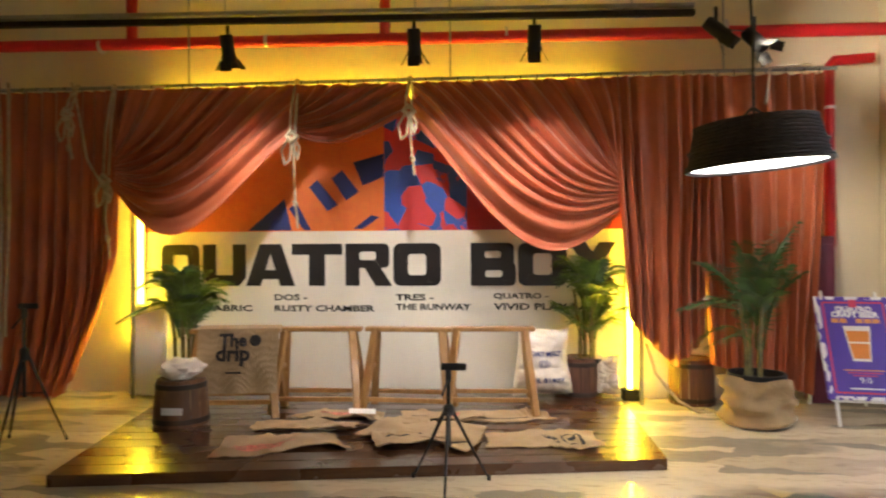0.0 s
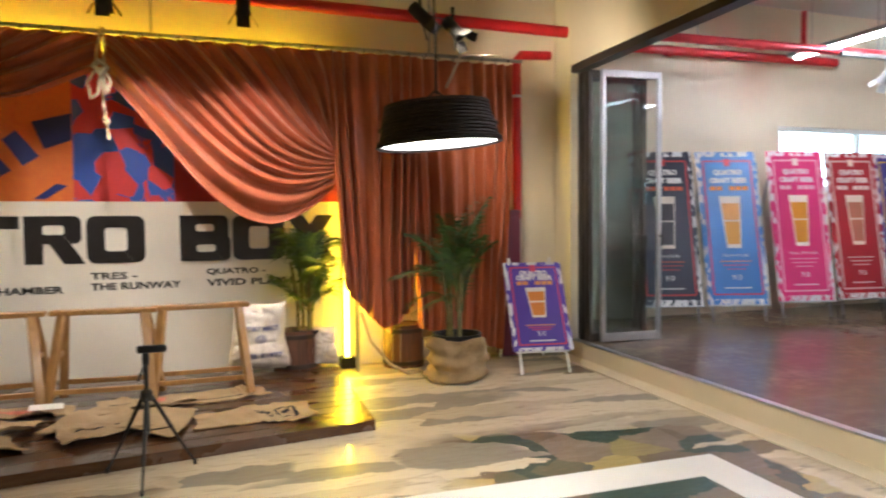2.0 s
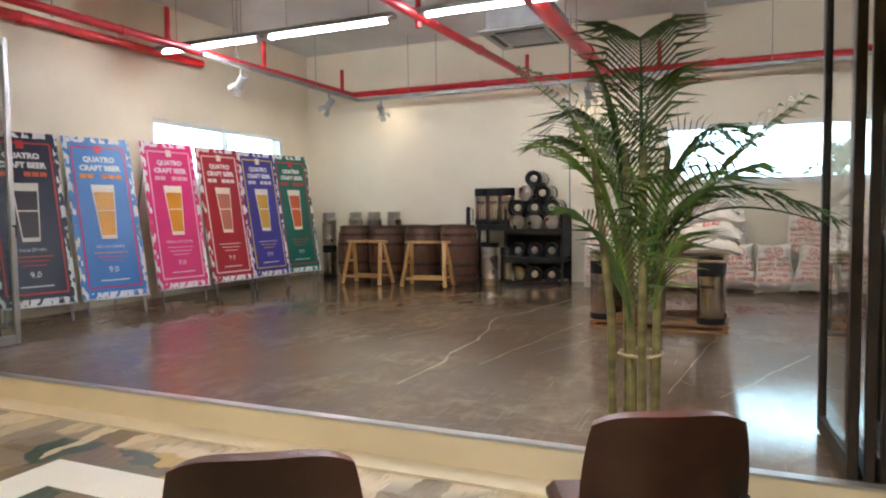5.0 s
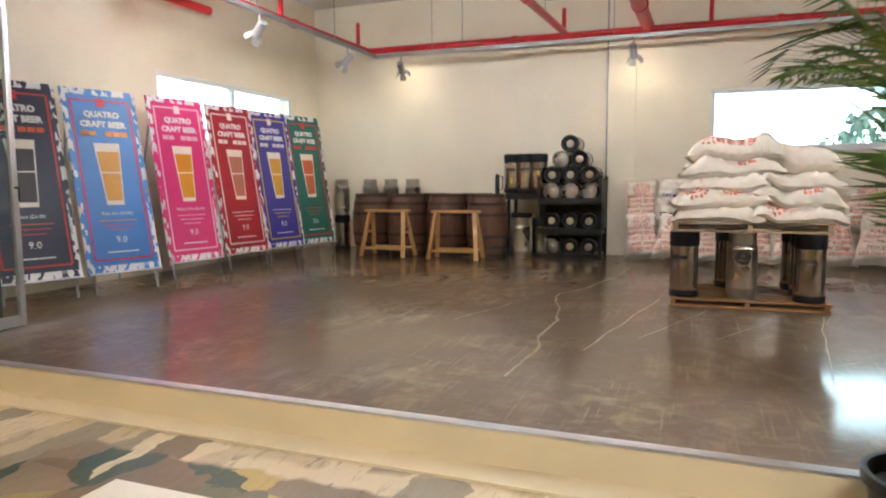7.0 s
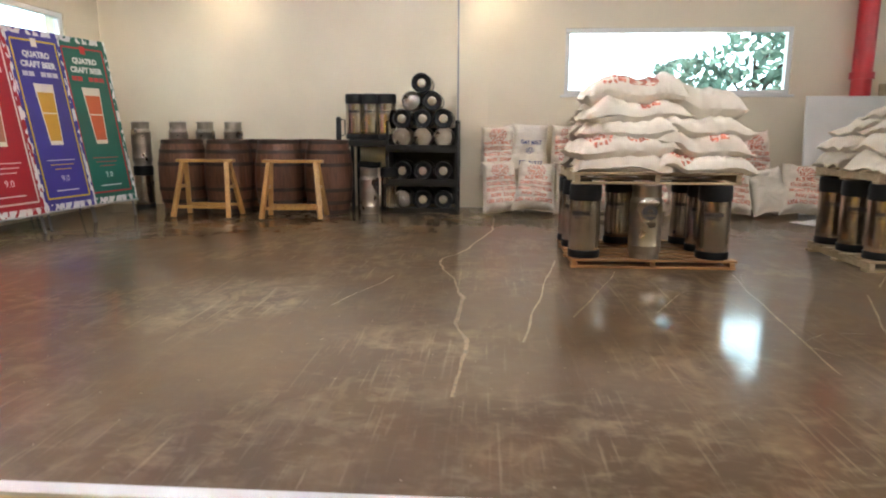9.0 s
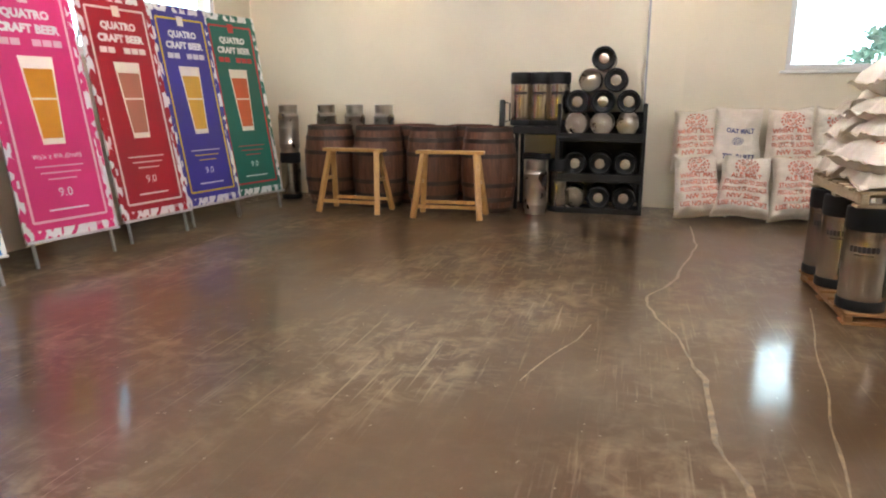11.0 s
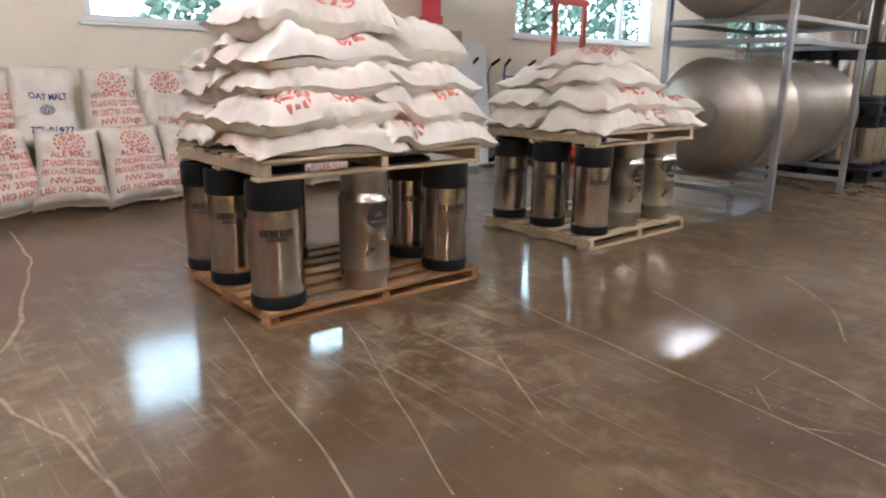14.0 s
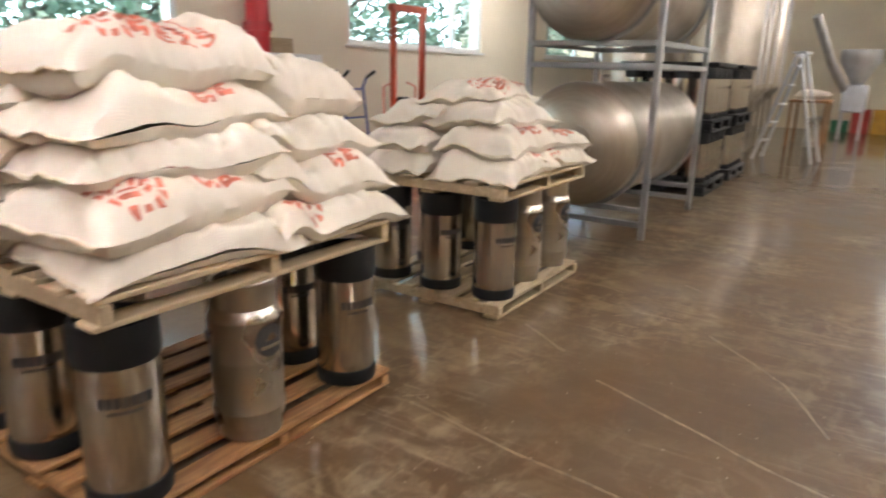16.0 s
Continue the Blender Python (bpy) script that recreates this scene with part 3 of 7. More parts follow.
for sx in (-0.38, 0.38):
    for sy in (-0.38, 0.38):
        part("hanger_rod", tube(bmesh.new(), [(sx, sy, 0.28), (sx, sy, ZC - 3.42)], 0.006, 6), M_GREY, ac)


# ---- kegs ----
KEG_H = 0.56


def shrink(k):
    """Bring a keg drawn 0.606 m high to its true height."""
    for o in list(k.children) + [c for q in k.children for c in q.children]:
        o.data.transform(Matrix.Diagonal((1, 1, KEG_H / 0.606, 1)))


def slim_keg():
    k = thing("slim_keg", "slim brushed steel keg with black rubber ends", "keg", "slim kegs")
    part("barrel", lathe(bmesh.new(), [(0.108, 0.05), (0.115, 0.06), (0.1165, 0.1), (0.1165, 0.47), (0.115, 0.5), (0.1, 0.52)], 36), M_STEEL, k)
    part("foot_ring", lathe(bmesh.new(), [(0.1, 0.0), (0.118, 0.004), (0.1205, 0.02), (0.1205, 0.058), (0.117, 0.066), (0.1, 0.066)], 36), M_RUBBER, k, "black rubber foot ring")
    part("top_collar", lathe(bmesh.new(), [(0.1, 0.47), (0.1175, 0.472), (0.1205, 0.485), (0.1205, 0.575), (0.117, 0.6), (0.105, 0.605), (0.1, 0.6), (0.098, 0.545), (0.056, 0.535), (0.056, 0.522)], 36, close=False), M_RUBBER, k, "black rubber top collar with a recessed valve")
    part("valve", lathe(bmesh.new(), [(0.05, 0.52), (0.05, 0.552), (0.03, 0.556), (0.03, 0.575), (0.012, 0.578), (0.0, 0.572)], 20, close=False), M_STEEL2, k, "steel tap valve")
    band = bmesh.new()
    for i in range(7):
        a0 = -0.62 + i * 0.18
        sheet(band, 2, 1, lambda u, v, a0=a0: Vector((0.1172 * math.sin(a0 + 0.14 * u), -0.1172 * math.cos(a0 + 0.14 * u), 0.352 + 0.034 * v)))
    for i in range(9):
        a0 = -0.4 + i * 0.09
        sheet(band, 1, 1, lambda u, v, a0=a0: Vector((0.1172 * math.sin(a0 + 0.055 * u), -0.1172 * math.cos(a0 + 0.055 * u), 0.33 + 0.011 * v)))
    part("maker_mark", band, M_INKBLACK, k, "dark lettered band")
    shrink(k)
    return k


def steel_keg():
    k = thing("steel_keg", "plain worn stainless steel keg with a dark round mark", "keg", "plain steel kegs")
    part("barrel", lathe(bmesh.new(), [(0.09, 0.03), (0.108, 0.04), (0.119, 0.07), (0.119, 0.1), (0.1225, 0.105), (0.1225, 0.112), (0.119, 0.118), (0.119, 0.3), (0.1205, 0.305), (0.119, 0.31), (0.119, 0.45), (0.1225, 0.455), (0.1225, 0.462), (0.118, 0.47), (0.105, 0.505), (0.09, 0.515)], 36), M_STEEL2, k)
    part("foot_ring", lathe(bmesh.new(), [(0.1, 0.0), (0.106, 0.0), (0.106, 0.05), (0.1, 0.05)], 36), M_STEEL2, k)
    chime = bmesh.new()
    sheet(chime, 26, 3, lambda u, v: Vector((0.106 * math.sin(0.55 + 5.18 * u), 0.106 * math.cos(0.55 + 5.18 * u), 0.49 + 0.11 * v)))
    tube(chime, [(0.106 * math.sin(i * 0.2), 0.106 * math.cos(i * 0.2), 0.6) for i in range(32)], 0.006, 8)
    part("handle_ring", chime, M_STEEL2, k)
    part("valve", lathe(bmesh.new(), [(0.03, 0.5), (0.03, 0.545), (0.018, 0.55), (0, 0.55)], 18), M_STEEL2, k)
    disc = bmesh.new()
    sheet(disc, 10, 6, lambda u, v: Vector((0.1206 * math.sin(0.52 * (2 * u - 1)), -0.1206 * math.cos(0.52 * (2 * u - 1)), 0.385 + 0.06 * (2 * v - 1) * math.sqrt(max(0.0, 1 - (2 * u - 1) ** 2)))))
    roundel = part("roundel", disc, M_INKBLACK, k, "dark round mark")
    mk = bmesh.new()
    sheet(mk, 6, 1, lambda u, v: Vector((0.1213 * math.sin(-0.36 + 0.72 * u), -0.1213 * math.cos(-0.36 + 0.72 * u), 0.355 + 0.014 * v)))
    sheet(mk, 4, 1, lambda u, v: Vector((0.1213 * math.sin(-0.2 + 0.4 * u), -0.1213 * math.cos(-0.2 + 0.4 * u), 0.385 + 0.03 * math.sin(3.1 * u) * v)))
    part("mark", mk, M_STEEL2, roundel)
    shrink(k)
    return k


KEG, KEG2 = slim_keg(), steel_keg()
used = {}


def put(proto, m):
    """Place a thing: the first time itself, then copies."""
    if used.setdefault(proto.name, 0) == 0:
        proto.matrix_basis = m
        used[proto.name] = 1
        return proto
    return copy_thing(proto, m)


def pallet(name, m, w, d, material, label, seed, h=0.11):
    """A two-way timber pallet: w along y, d along x, slats along y."""
    rnd = random.Random(seed)
    p = thing(name, label, "pallet", "timber pallets", m)
    n = 7
    slat = None
    for i in range(n):
        x = -d / 2 + 0.05 + i * (d - 0.1) / (n - 1)
        if slat is None:
            slat = part("deck_slat", box(bmesh.new(), (0.09, w, 0.017), bevel=0.003), material, p, smooth=False)
            o = slat
        else:
            o = new("deck_slat", slat.data)
            o.parent = p
        o.matrix_basis = pose(x, rnd.uniform(-0.012, 0.012), h - 0.009, 0, 0, rnd.uniform(-0.6, 0.6))
    st = None
    for y in (-w / 2 + 0.03, 0, w / 2 - 0.03):
        if st is None:
            st = part("stringer", box(bmesh.new(), (d, 0.04, h - 0.036), bevel=0.004), material, p, smooth=False)
            o = st
        else:
            o = new("stringer", st.data)
            o.parent = p
        o.matrix_basis = pose(0, y, h / 2 - 0.001)
    for x in (-d / 2 + 0.05, 0, d / 2 - 0.05):
        o = new("bottom_slat", slat.data)
        o.parent = p
        o.matrix_basis = pose(x, rnd.uniform(-0.01, 0.01), 0.009)
    return p


# ---- malt sacks ----
def pillow(L, W, H, seed, foot=0.0):
    """A stuffed bag lying flat, seamed at both ends of its y side: f(u, v, side) with u along x and v along y."""
    o = Vector((seed * 3.7, seed * 1.3, seed * 5.1))

    def f(u, v, side):
        x, y = 2 * u - 1, 2 * v - 1
        body = min(1.0, abs(y) / 0.94)
        full = max(0, 1 - abs(x) ** 5.5) ** 0.5 * max(0, 1 - body ** 5.0) ** 0.5
        full *= 1 - 2.5 * foot * y
        px = x * L / 2 * (1 - foot * y) * (1 - 0.10 * (1 - y * y)) + 0.02 * noise.noise(Vector((x * 1.3, y * 1.6, 8.0)) + o)
        py = y * W / 2 * (1 - 0.07 * (1 - x * x)) + 0.018 * noise.noise(Vector((x * 1.6, y * 1.2, 3.0)) + o)
        q = Vector((px, py, 0.7 * side))
        lump = 0.035 * noise.noise(q * 3.2 + o) + 0.018 * noise.noise(q * 7 + o)
        crease = abs(noise.noise(Vector((px * 5 + py * 4, py * 11, side)) + o))
        crease2 = abs(noise.noise(Vector((px * 13, py * 6 - px * 5, side + 4)) + o))
        gather = 0.0
        for cx in (-1, 1):
            for cy in (-1, 1):
                dx, dy = px - cx * L / 2, py - cy * W / 2
                gather += math.sin(9 * math.atan2(dy, dx) + seed) * math.exp(-math.hypot(dx, dy) / 0.11)
        flap = (0.035 * abs(y) ** 9 + 0.012 * abs(x) ** 8) * noise.noise(Vector((x * 2.4, y * 2.4, 1.7)) + o)
        thick = (0.25 + 0.75 * min(1.0, 2.5 * full))
        z = H * full * (0.6 if side > 0 else -0.4) + 0.002 * side
        z += thick * (lump - 0.022 * (1 - crease) ** 4 - 0.014 * (1 - crease2) ** 4) * (1.0 if side > 0 else 0.25) * min(1.0, H / 0.14) + 0.008 * gather * min(1.0, 3 * full)
        return Vector((px, py, z + H * 0.4 + flap))
    return f


def printed_emblem(s, at, size=1.0, ink=None):
    """Rings of short strokes round a middle, laid on the surface at(p, q)."""
    pr = bmesh.new()
    for rad, wd, cnt, fill in ((0.02, 0.016, 3, 1.3), (0.044, 0.014, 5, 0.95), (0.066, 0.013, 6, 0.8), (0.092, 0.02, 15, 0.26)):
        rad, wd = rad * size, wd * size
        for k in range(cnt):
            a = k * 2 * math.pi / cnt + rad * 40
            sheet(pr, 4, 1, lambda p, q: at((rad + wd * q) * math.cos(a + fill * p), 0.8 * (rad + wd * q) * math.sin(a + fill * p)))
    return tagged(part("emblem", pr, ink or M_INK, s, "faded printed emblem"), kind="stuff")


def sack(L=0.46, W=0.7, H=0.2, seed=1, lines=(), emblem=True, ink=None, span=0.86, at=(0.5, 0.1), step=0.075, group="malt sacks", label="full white woven malt sack with faded red print"):
    """A sack that stands on one seam: width L, height W."""
    s = thing("malt_sack", label, "sack", group)
    f = pillow(L, W, H, seed, 0.1)
    bm = bmesh.new()
    sheet(bm, 30, 42, lambda u, v: f(u, v, 1))
    sheet(bm, 30, 42, lambda u, v: f(u, v, -1))
    bmesh.ops.remove_doubles(bm, verts=bm.verts, dist=0.0015)
    part("bag", bm, M_SACK, s)
    for v_ in (0.008, 0.992):
        part("seam", tube(bmesh.new(), [f(k / 24, v_, 1) for k in range(1, 24)], 0.0045, 5), M_SEAM, s, "stitched end seam")

    def on(px, py):
        return f(min(0.97, max(0.03, 0.5 + px / L)), min(0.97, max(0.03, 0.5 + py / W)), 1) + Vector((0, -0.001, 0.004))
    y = W * at[1]
    for k, t in enumerate(lines):
        if t:
            lt = lettering(t, 0.07, "CENTER", 0.002)
            wid = max(v.co.x for v in lt.verts) - min(v.co.x for v in lt.verts)
            fit_w = min(1.0, span * L / wid)
            bmesh.ops.subdivide_edges(lt, edges=[e for e in lt.edges if e.calc_length() > 0.025], cuts=1)
            for v in lt.verts:
                v.co = on((at[0] - 0.5) * L + v.co.x * fit_w, y + v.co.y)
            part("print", lt, ink or M_INK, s, "faded printed lettering", smooth=False)
        y -= step
    if emblem:
        printed_emblem(s, lambda p, q: on(p, q + W * (0.3 if emblem is True else emblem)), 1.1 if emblem is True else 0.5, ink)
    return s


AUS = ("STANDARD ISO 22000", "PRODUCT OF AUSTRALIA", "NW 25kgs", "USE NO HOOKS")
P_ALE = sack(0.5, 0.66, 0.27, 6, ("ALE MALT",) + AUS)
P_WHEAT = sack(0.48, 0.68, 0.26, 7, ("WHEAT MALT",) + AUS)
P_OAT = sack(0.5, 0.7, 0.25, 8, ("OAT MALT", "", "", "TEL 01977"), -0.04, M_INKBLUE, 0.6, (0.55, 0.08), 0.09, label="white woven oat malt sack with dark blue print")
P_MARK = sack(0.48, 0.68, 0.25, 9, ("", "", "", "NW 25kgs"), True, None, 0.4)
P_PLAIN = sack(0.46, 0.6, 0.19, 10, (), False, label="plain white plastic sack without print")


class Pile:
    """Heights of a growing heap over a pallet, in the pallet's own plan."""
    R, N = 0.02, 121

    def __init__(self, w, d, seed):
        ax = (np.arange(self.N) - self.N // 2) * self.R
        on = (abs(ax)[:, None] < d / 2) & (abs(ax)[None, :] < w / 2)
        self.h = np.where(on, 0.0, -0.4)
        self.ax, self.rnd = ax, random.Random(seed)

    def soft(self, a, width):
        k = np.exp(-(np.arange(-12, 13) * self.R / width) ** 2)
        k /= k.sum()
        pad = np.pad(a, 12, mode="edge")
        pad = np.apply_along_axis(np.convolve, 0, pad, k, "valid")
        return np.apply_along_axis(np.convolve, 1, pad, k, "valid")

    def sample(self, a, x, y):
        i, j = x / self.R + self.N // 2, y / self.R + self.N // 2
        i, j = min(max(i, 0), self.N - 2.001), min(max(j, 0), self.N - 2.001)
        p, q = int(i), int(j)
        u, v = i - p, j - q
        return (a[p, q] * (1 - u) + a[p + 1, q] * u) * (1 - v) + (a[p, q + 1] * (1 - u) + a[p + 1, q + 1] * u) * v

    def lay(self, base, x, y, yaw, L, W, T, mark="", lift=0.0):
        """Drop one sack, long side along y, on what lies below it; mark: e emblem, s two short lines, t four lines."""
        seed = self.rnd.uniform(0, 50)
        pil = pillow(W, L, T, seed)
        ca, sa = math.cos(radians(yaw)), math.sin(radians(yaw))
        near = (abs(self.ax - x)[:, None] < W * 0.5) & (abs(self.ax - y)[None, :] < L * 0.5)
        top = float(np.percentile(self.h[near], 50))
        below = np.clip(self.h - (0.0 if top < 0.02 else 0.03), top - 0.06, top + 0.03)
        under = self.soft(below, 0.07)
        rest = self.soft(np.maximum(below, under), 0.035)

        def f(u, v, side):
            c = pil(u, v, side)
            px, py = x + ca * c.x - sa * c.y, y + sa * c.x + ca * c.y
            return Vector((px - x, py - y, self.sample(rest, px, py) + c.z - top + lift))
        s = thing("malt_sack", "full white woven malt sack with red print, piled on a pallet" if mark else "full plain white woven malt sack piled on a pallet", "sack", "piled malt sacks", base @ Matrix.Translation((x, y, top)))
        bm = bmesh.new()
        sheet(bm, 30, 46, lambda u, v: f(u, v, 1))
        sheet(bm, 30, 46, lambda u, v: f(u, v, -1))
        for vert in bm.verts:
            i, j = int(round((vert.co.x + x) / self.R)) + self.N // 2, int(round((vert.co.y + y) / self.R)) + self.N // 2
            if 1 <= i < self.N - 1 and 1 <= j < self.N - 1:
                self.h[i - 1:i + 2, j - 1:j + 2] = np.maximum(self.h[i - 1:i + 2, j - 1:j + 2], vert.co.z + top - 0.006)
        bmesh.ops.remove_doubles(bm, verts=bm.verts, dist=0.0015)
        part("bag", bm, M_SACK, s)
        for v_ in (0.008, 0.992):
            part("seam", tube(bmesh.new(), [f(k / 24, v_, 1) for k in range(1, 24)], 0.0045, 5), M_SEAM, s, "stitched end seam")
        flat = lambda p, q: f(min(0.97, max(0.03, 0.5 + p / W)), min(0.97, max(0.03, 0.5 + q / L)), 1) + Vector((-0.001, 0, 0.004))
        if "e" in mark:
            printed_emblem(s, lambda p, q: flat(-0.12 + p, L * 0.24 + q), 1.25)
        lines = ("STANDARD", "PRODUCT") if "s" in mark else AUS if "t" in mark else ()
        for k, t in enumerate(lines):
            lt = lettering(t, 0.085 if "s" in mark else 0.075, "LEFT", 0.004)
            wid = max(v.co.x for v in lt.verts)
            k_ = min(1.0, W * 0.86 / wid)
            bmesh.ops.subdivide_edges(lt, edges=[e for e in lt.edges if e.calc_length() > 0.025], cuts=1)
            for v in lt.verts:
                v.co = flat(-W * 0.44 + v.co.x * k_, -L * (0.12 if "s" in mark else -0.1) - 0.08 * k + v.co.y)
            part("print", lt, M_INK, s, "faded printed lettering", smooth=False)
        return s


def keg_pallet(cx, cy, turn, plan, w, d, seed, stack, h=0.07):
    base = pose(cx, cy, S, 0, 0, turn)
    pallet("timber_pallet", base, w, d, M_PALLET if seed == 1 else M_PALEPALLET, "weathered pine pallet on the floor carrying kegs", seed, h)
    for kind, x, y, spin in plan:
        put(KEG if kind == "s" else KEG2, base @ pose(x, y, h + 0.001, 0, 0, spin))
    top = h + KEG_H + 0.002
    pallet("timber_pallet", base @ pose(0.0, 0, top), w, d, M_PALEPALLET, "pale timber pallet resting on kegs under malt sacks", seed + 10, 0.09)
    heap = Pile(w, d, seed)
    for row in stack:
        heap.lay(base @ Matrix.Translation((0.0, -0.03, top + 0.091)), *row)


# local x points away from the walker's first approach, local y along the front edge
ROW = [("s", -0.365, 0.5, -114), ("s", 0.09, 0.5, -114), ("s", 0.4, 0.5, -112), ("k", -0.37, 0.045, -88), ("s", -0.37, -0.46, -110), ("s", 0.3, 0.12, -114), ("s", 0.31, -0.44, -112), ("s", -0.05, -0.47, -112)]
STACK1 = [
    (-0.24, 0.27, -3, 0.74, 0.54, 0.12), (-0.24, -0.32, 3, 0.74, 0.56, 0.14, "e"), (0.23, 0.29, 0, 0.74, 0.5, 0.14), (0.23, -0.32, 2, 0.74, 0.5, 0.14),
    (-0.22, 0.28, 7, 0.78, 0.52, 0.2, "es"), (-0.2, -0.34, -4, 0.72, 0.5, 0.18, "s"), (0.26, 0.27, 4, 0.74, 0.48, 0.17), (0.26, -0.33, 0, 0.72, 0.48, 0.17),
    (-0.17, 0.24, -3, 0.74, 0.46, 0.14), (-0.13, -0.36, 4, 0.7, 0.46, 0.16), (0.25, 0.26, 0, 0.74, 0.48, 0.16), (0.27, -0.32, -3, 0.72, 0.46, 0.16),
    (-0.1, 0.18, 5, 0.84, 0.5, 0.16, "s"), (-0.04, -0.36, -9, 0.68, 0.44, 0.24), (0.27, 0.22, 3, 0.74, 0.46, 0.14),
    (-0.02, 0.17, 2, 0.78, 0.52, 0.22, "et"),
]
STACK2 = [
    (-0.24, 0.24, 4, 0.74, 0.52, 0.14, "s"), (-0.22, -0.31, -3, 0.72, 0.52, 0.13, "e"), (0.24, 0.26, 0, 0.74, 0.5, 0.14), (0.24, -0.3, 0, 0.72, 0.5, 0.14),
    (-0.2, 0.16, 6, 0.76, 0.5, 0.18, "t"), (-0.16, -0.4, -8, 0.66, 0.48, 0.15, "es"), (0.27, 0.22, 2, 0.74, 0.48, 0.16), (0.26, -0.3, 0, 0.72, 0.48, 0.16),
    (-0.12, 0.06, -4, 0.8, 0.5, 0.17), (0.3, 0.1, 5, 0.76, 0.48, 0.15),
    (0.02, -0.02, 8, 0.82, 0.5, 0.14, "es"),
]
keg_pallet(7.6, 0.7, 0, ROW, 1.22, 0.97, 1, STACK1)
keg_pallet(7.57, -1.4, 0, [("s", -0.36, 0.42, -114), ("s", -0.02, 0.44, -114), ("s", 0.34, 0.44, -112), ("k", -0.33, 0.02, -95), ("k", -0.33, -0.38, -95), ("s", 0.31, 0.0, -80), ("s", 0.31, -0.42, -80)], 1.12, 0.95, 2, STACK2, 0.085)


# pale scratch lines and a wandering crack in the concrete
M_SCRATCH = mat("pale_scratched_concrete", (0.26, 0.18, 0.10), 0.35, var=0.3, scale=25, bump=0.2)


def scratch(pts, w, name="floor_scratch", label="pale scratch line in the polished floor"):
    bm, rows = bmesh.new(), []
    dense = []
    for a, b in zip(pts, pts[1:]):
        dense += [Vector((*a, 0)).lerp(Vector((*b, 0)), i / 8) for i in range(8)]
    dense.append(Vector((*pts[-1], 0)))
    for i, p in enumerate(dense):
        d = (dense[min(i + 1, len(dense) - 1)] - dense[max(i - 1, 0)]).normalized()
        s = Vector((-d.y, d.x, 0))
        ww = w * (0.35 + 0.9 * abs(noise.noise(p * 5)))
        c = p + s * ((0.035 if w > 0.012 else 0.012) * noise.noise(p * 3) + (0.008 * noise.noise(p * 13) if w > 0.012 else 0))
        rows.append((bm.verts.new((c.x + s.x * ww, c.y + s.y * ww, S + 0.0012)), bm.verts.new((c.x - s.x * ww, c.y - s.y * ww, S + 0.0012))))
    for a, b in zip(rows, rows[1:]):
        bm.faces.new((a[0], a[1], b[1], b[0]))
    solo(name, bm, M_SCRATCH, label, "floor scratch", "floor scratches", kind="structure", smooth=False)


scratch([(7.39, 1.40), (6.81, 1.51), (6.31, 1.59), (5.85, 1.67), (5.3, 1.76)], 0.009)
scratch([(7.0, 1.0), (6.76, 1.07), (6.28, 1.26), (5.76, 1.45)], 0.006)
scratch([(6.95, 0.17), (6.42, 0.26), (5.71, 0.34), (5.33, 0.39), (4.96, 0.43)], 0.008)
scratch([(5.33, 0.39), (5.21, 0.3)], 0.006)
scratch([(6.4, -0.46), (6.13, -0.35), (5.8, -0.2), (5.4, -0.05), (4.98, 0.14)], 0.008)
scratch([(6.32, 0.73), (5.88, 0.97)], 0.008)
scratch([(6.95, -0.88), (6.64, -0.67)], 0.007)
scratch([(6.1, -1.3), (5.7, -0.9), (5.5, -0.5)], 0.006)
for k in range(14):
    a = random.uniform(0, 3.14)
    x, y, q = random.uniform(4.6, 7.0), random.uniform(-4.5, 1.2), random.uniform(0.1, 0.3)
    scratch([(x, y), (x + q * math.cos(a), y + q * math.sin(a))], 0.0035)
scratch([(9.9, 1.85), (9.04, 1.88), (7.9, 2.1), (7.4, 2.3), (7.2, 2.3), (6.97, 2.25), (6.65, 2.14), (6.3, 2.13), (6.15, 2.08), (5.84, 2.08), (5.58, 2.1), (5.33, 2.04), (4.6, 2.06)], 0.014, "floor_crack", "pale wandering crack in the polished floor")
scratch([(6.75, 2.6), (6.5, 2.66), (6.25, 2.76), (5.93, 2.85)], 0.007, "floor_crack", "pale branch of the crack in the floor")
slab("floor_joint", 7.3, XE, -2.93, -2.92, S - 0.01, S + 0.001, M_BLACK, "thin dark joint in the concrete floor")


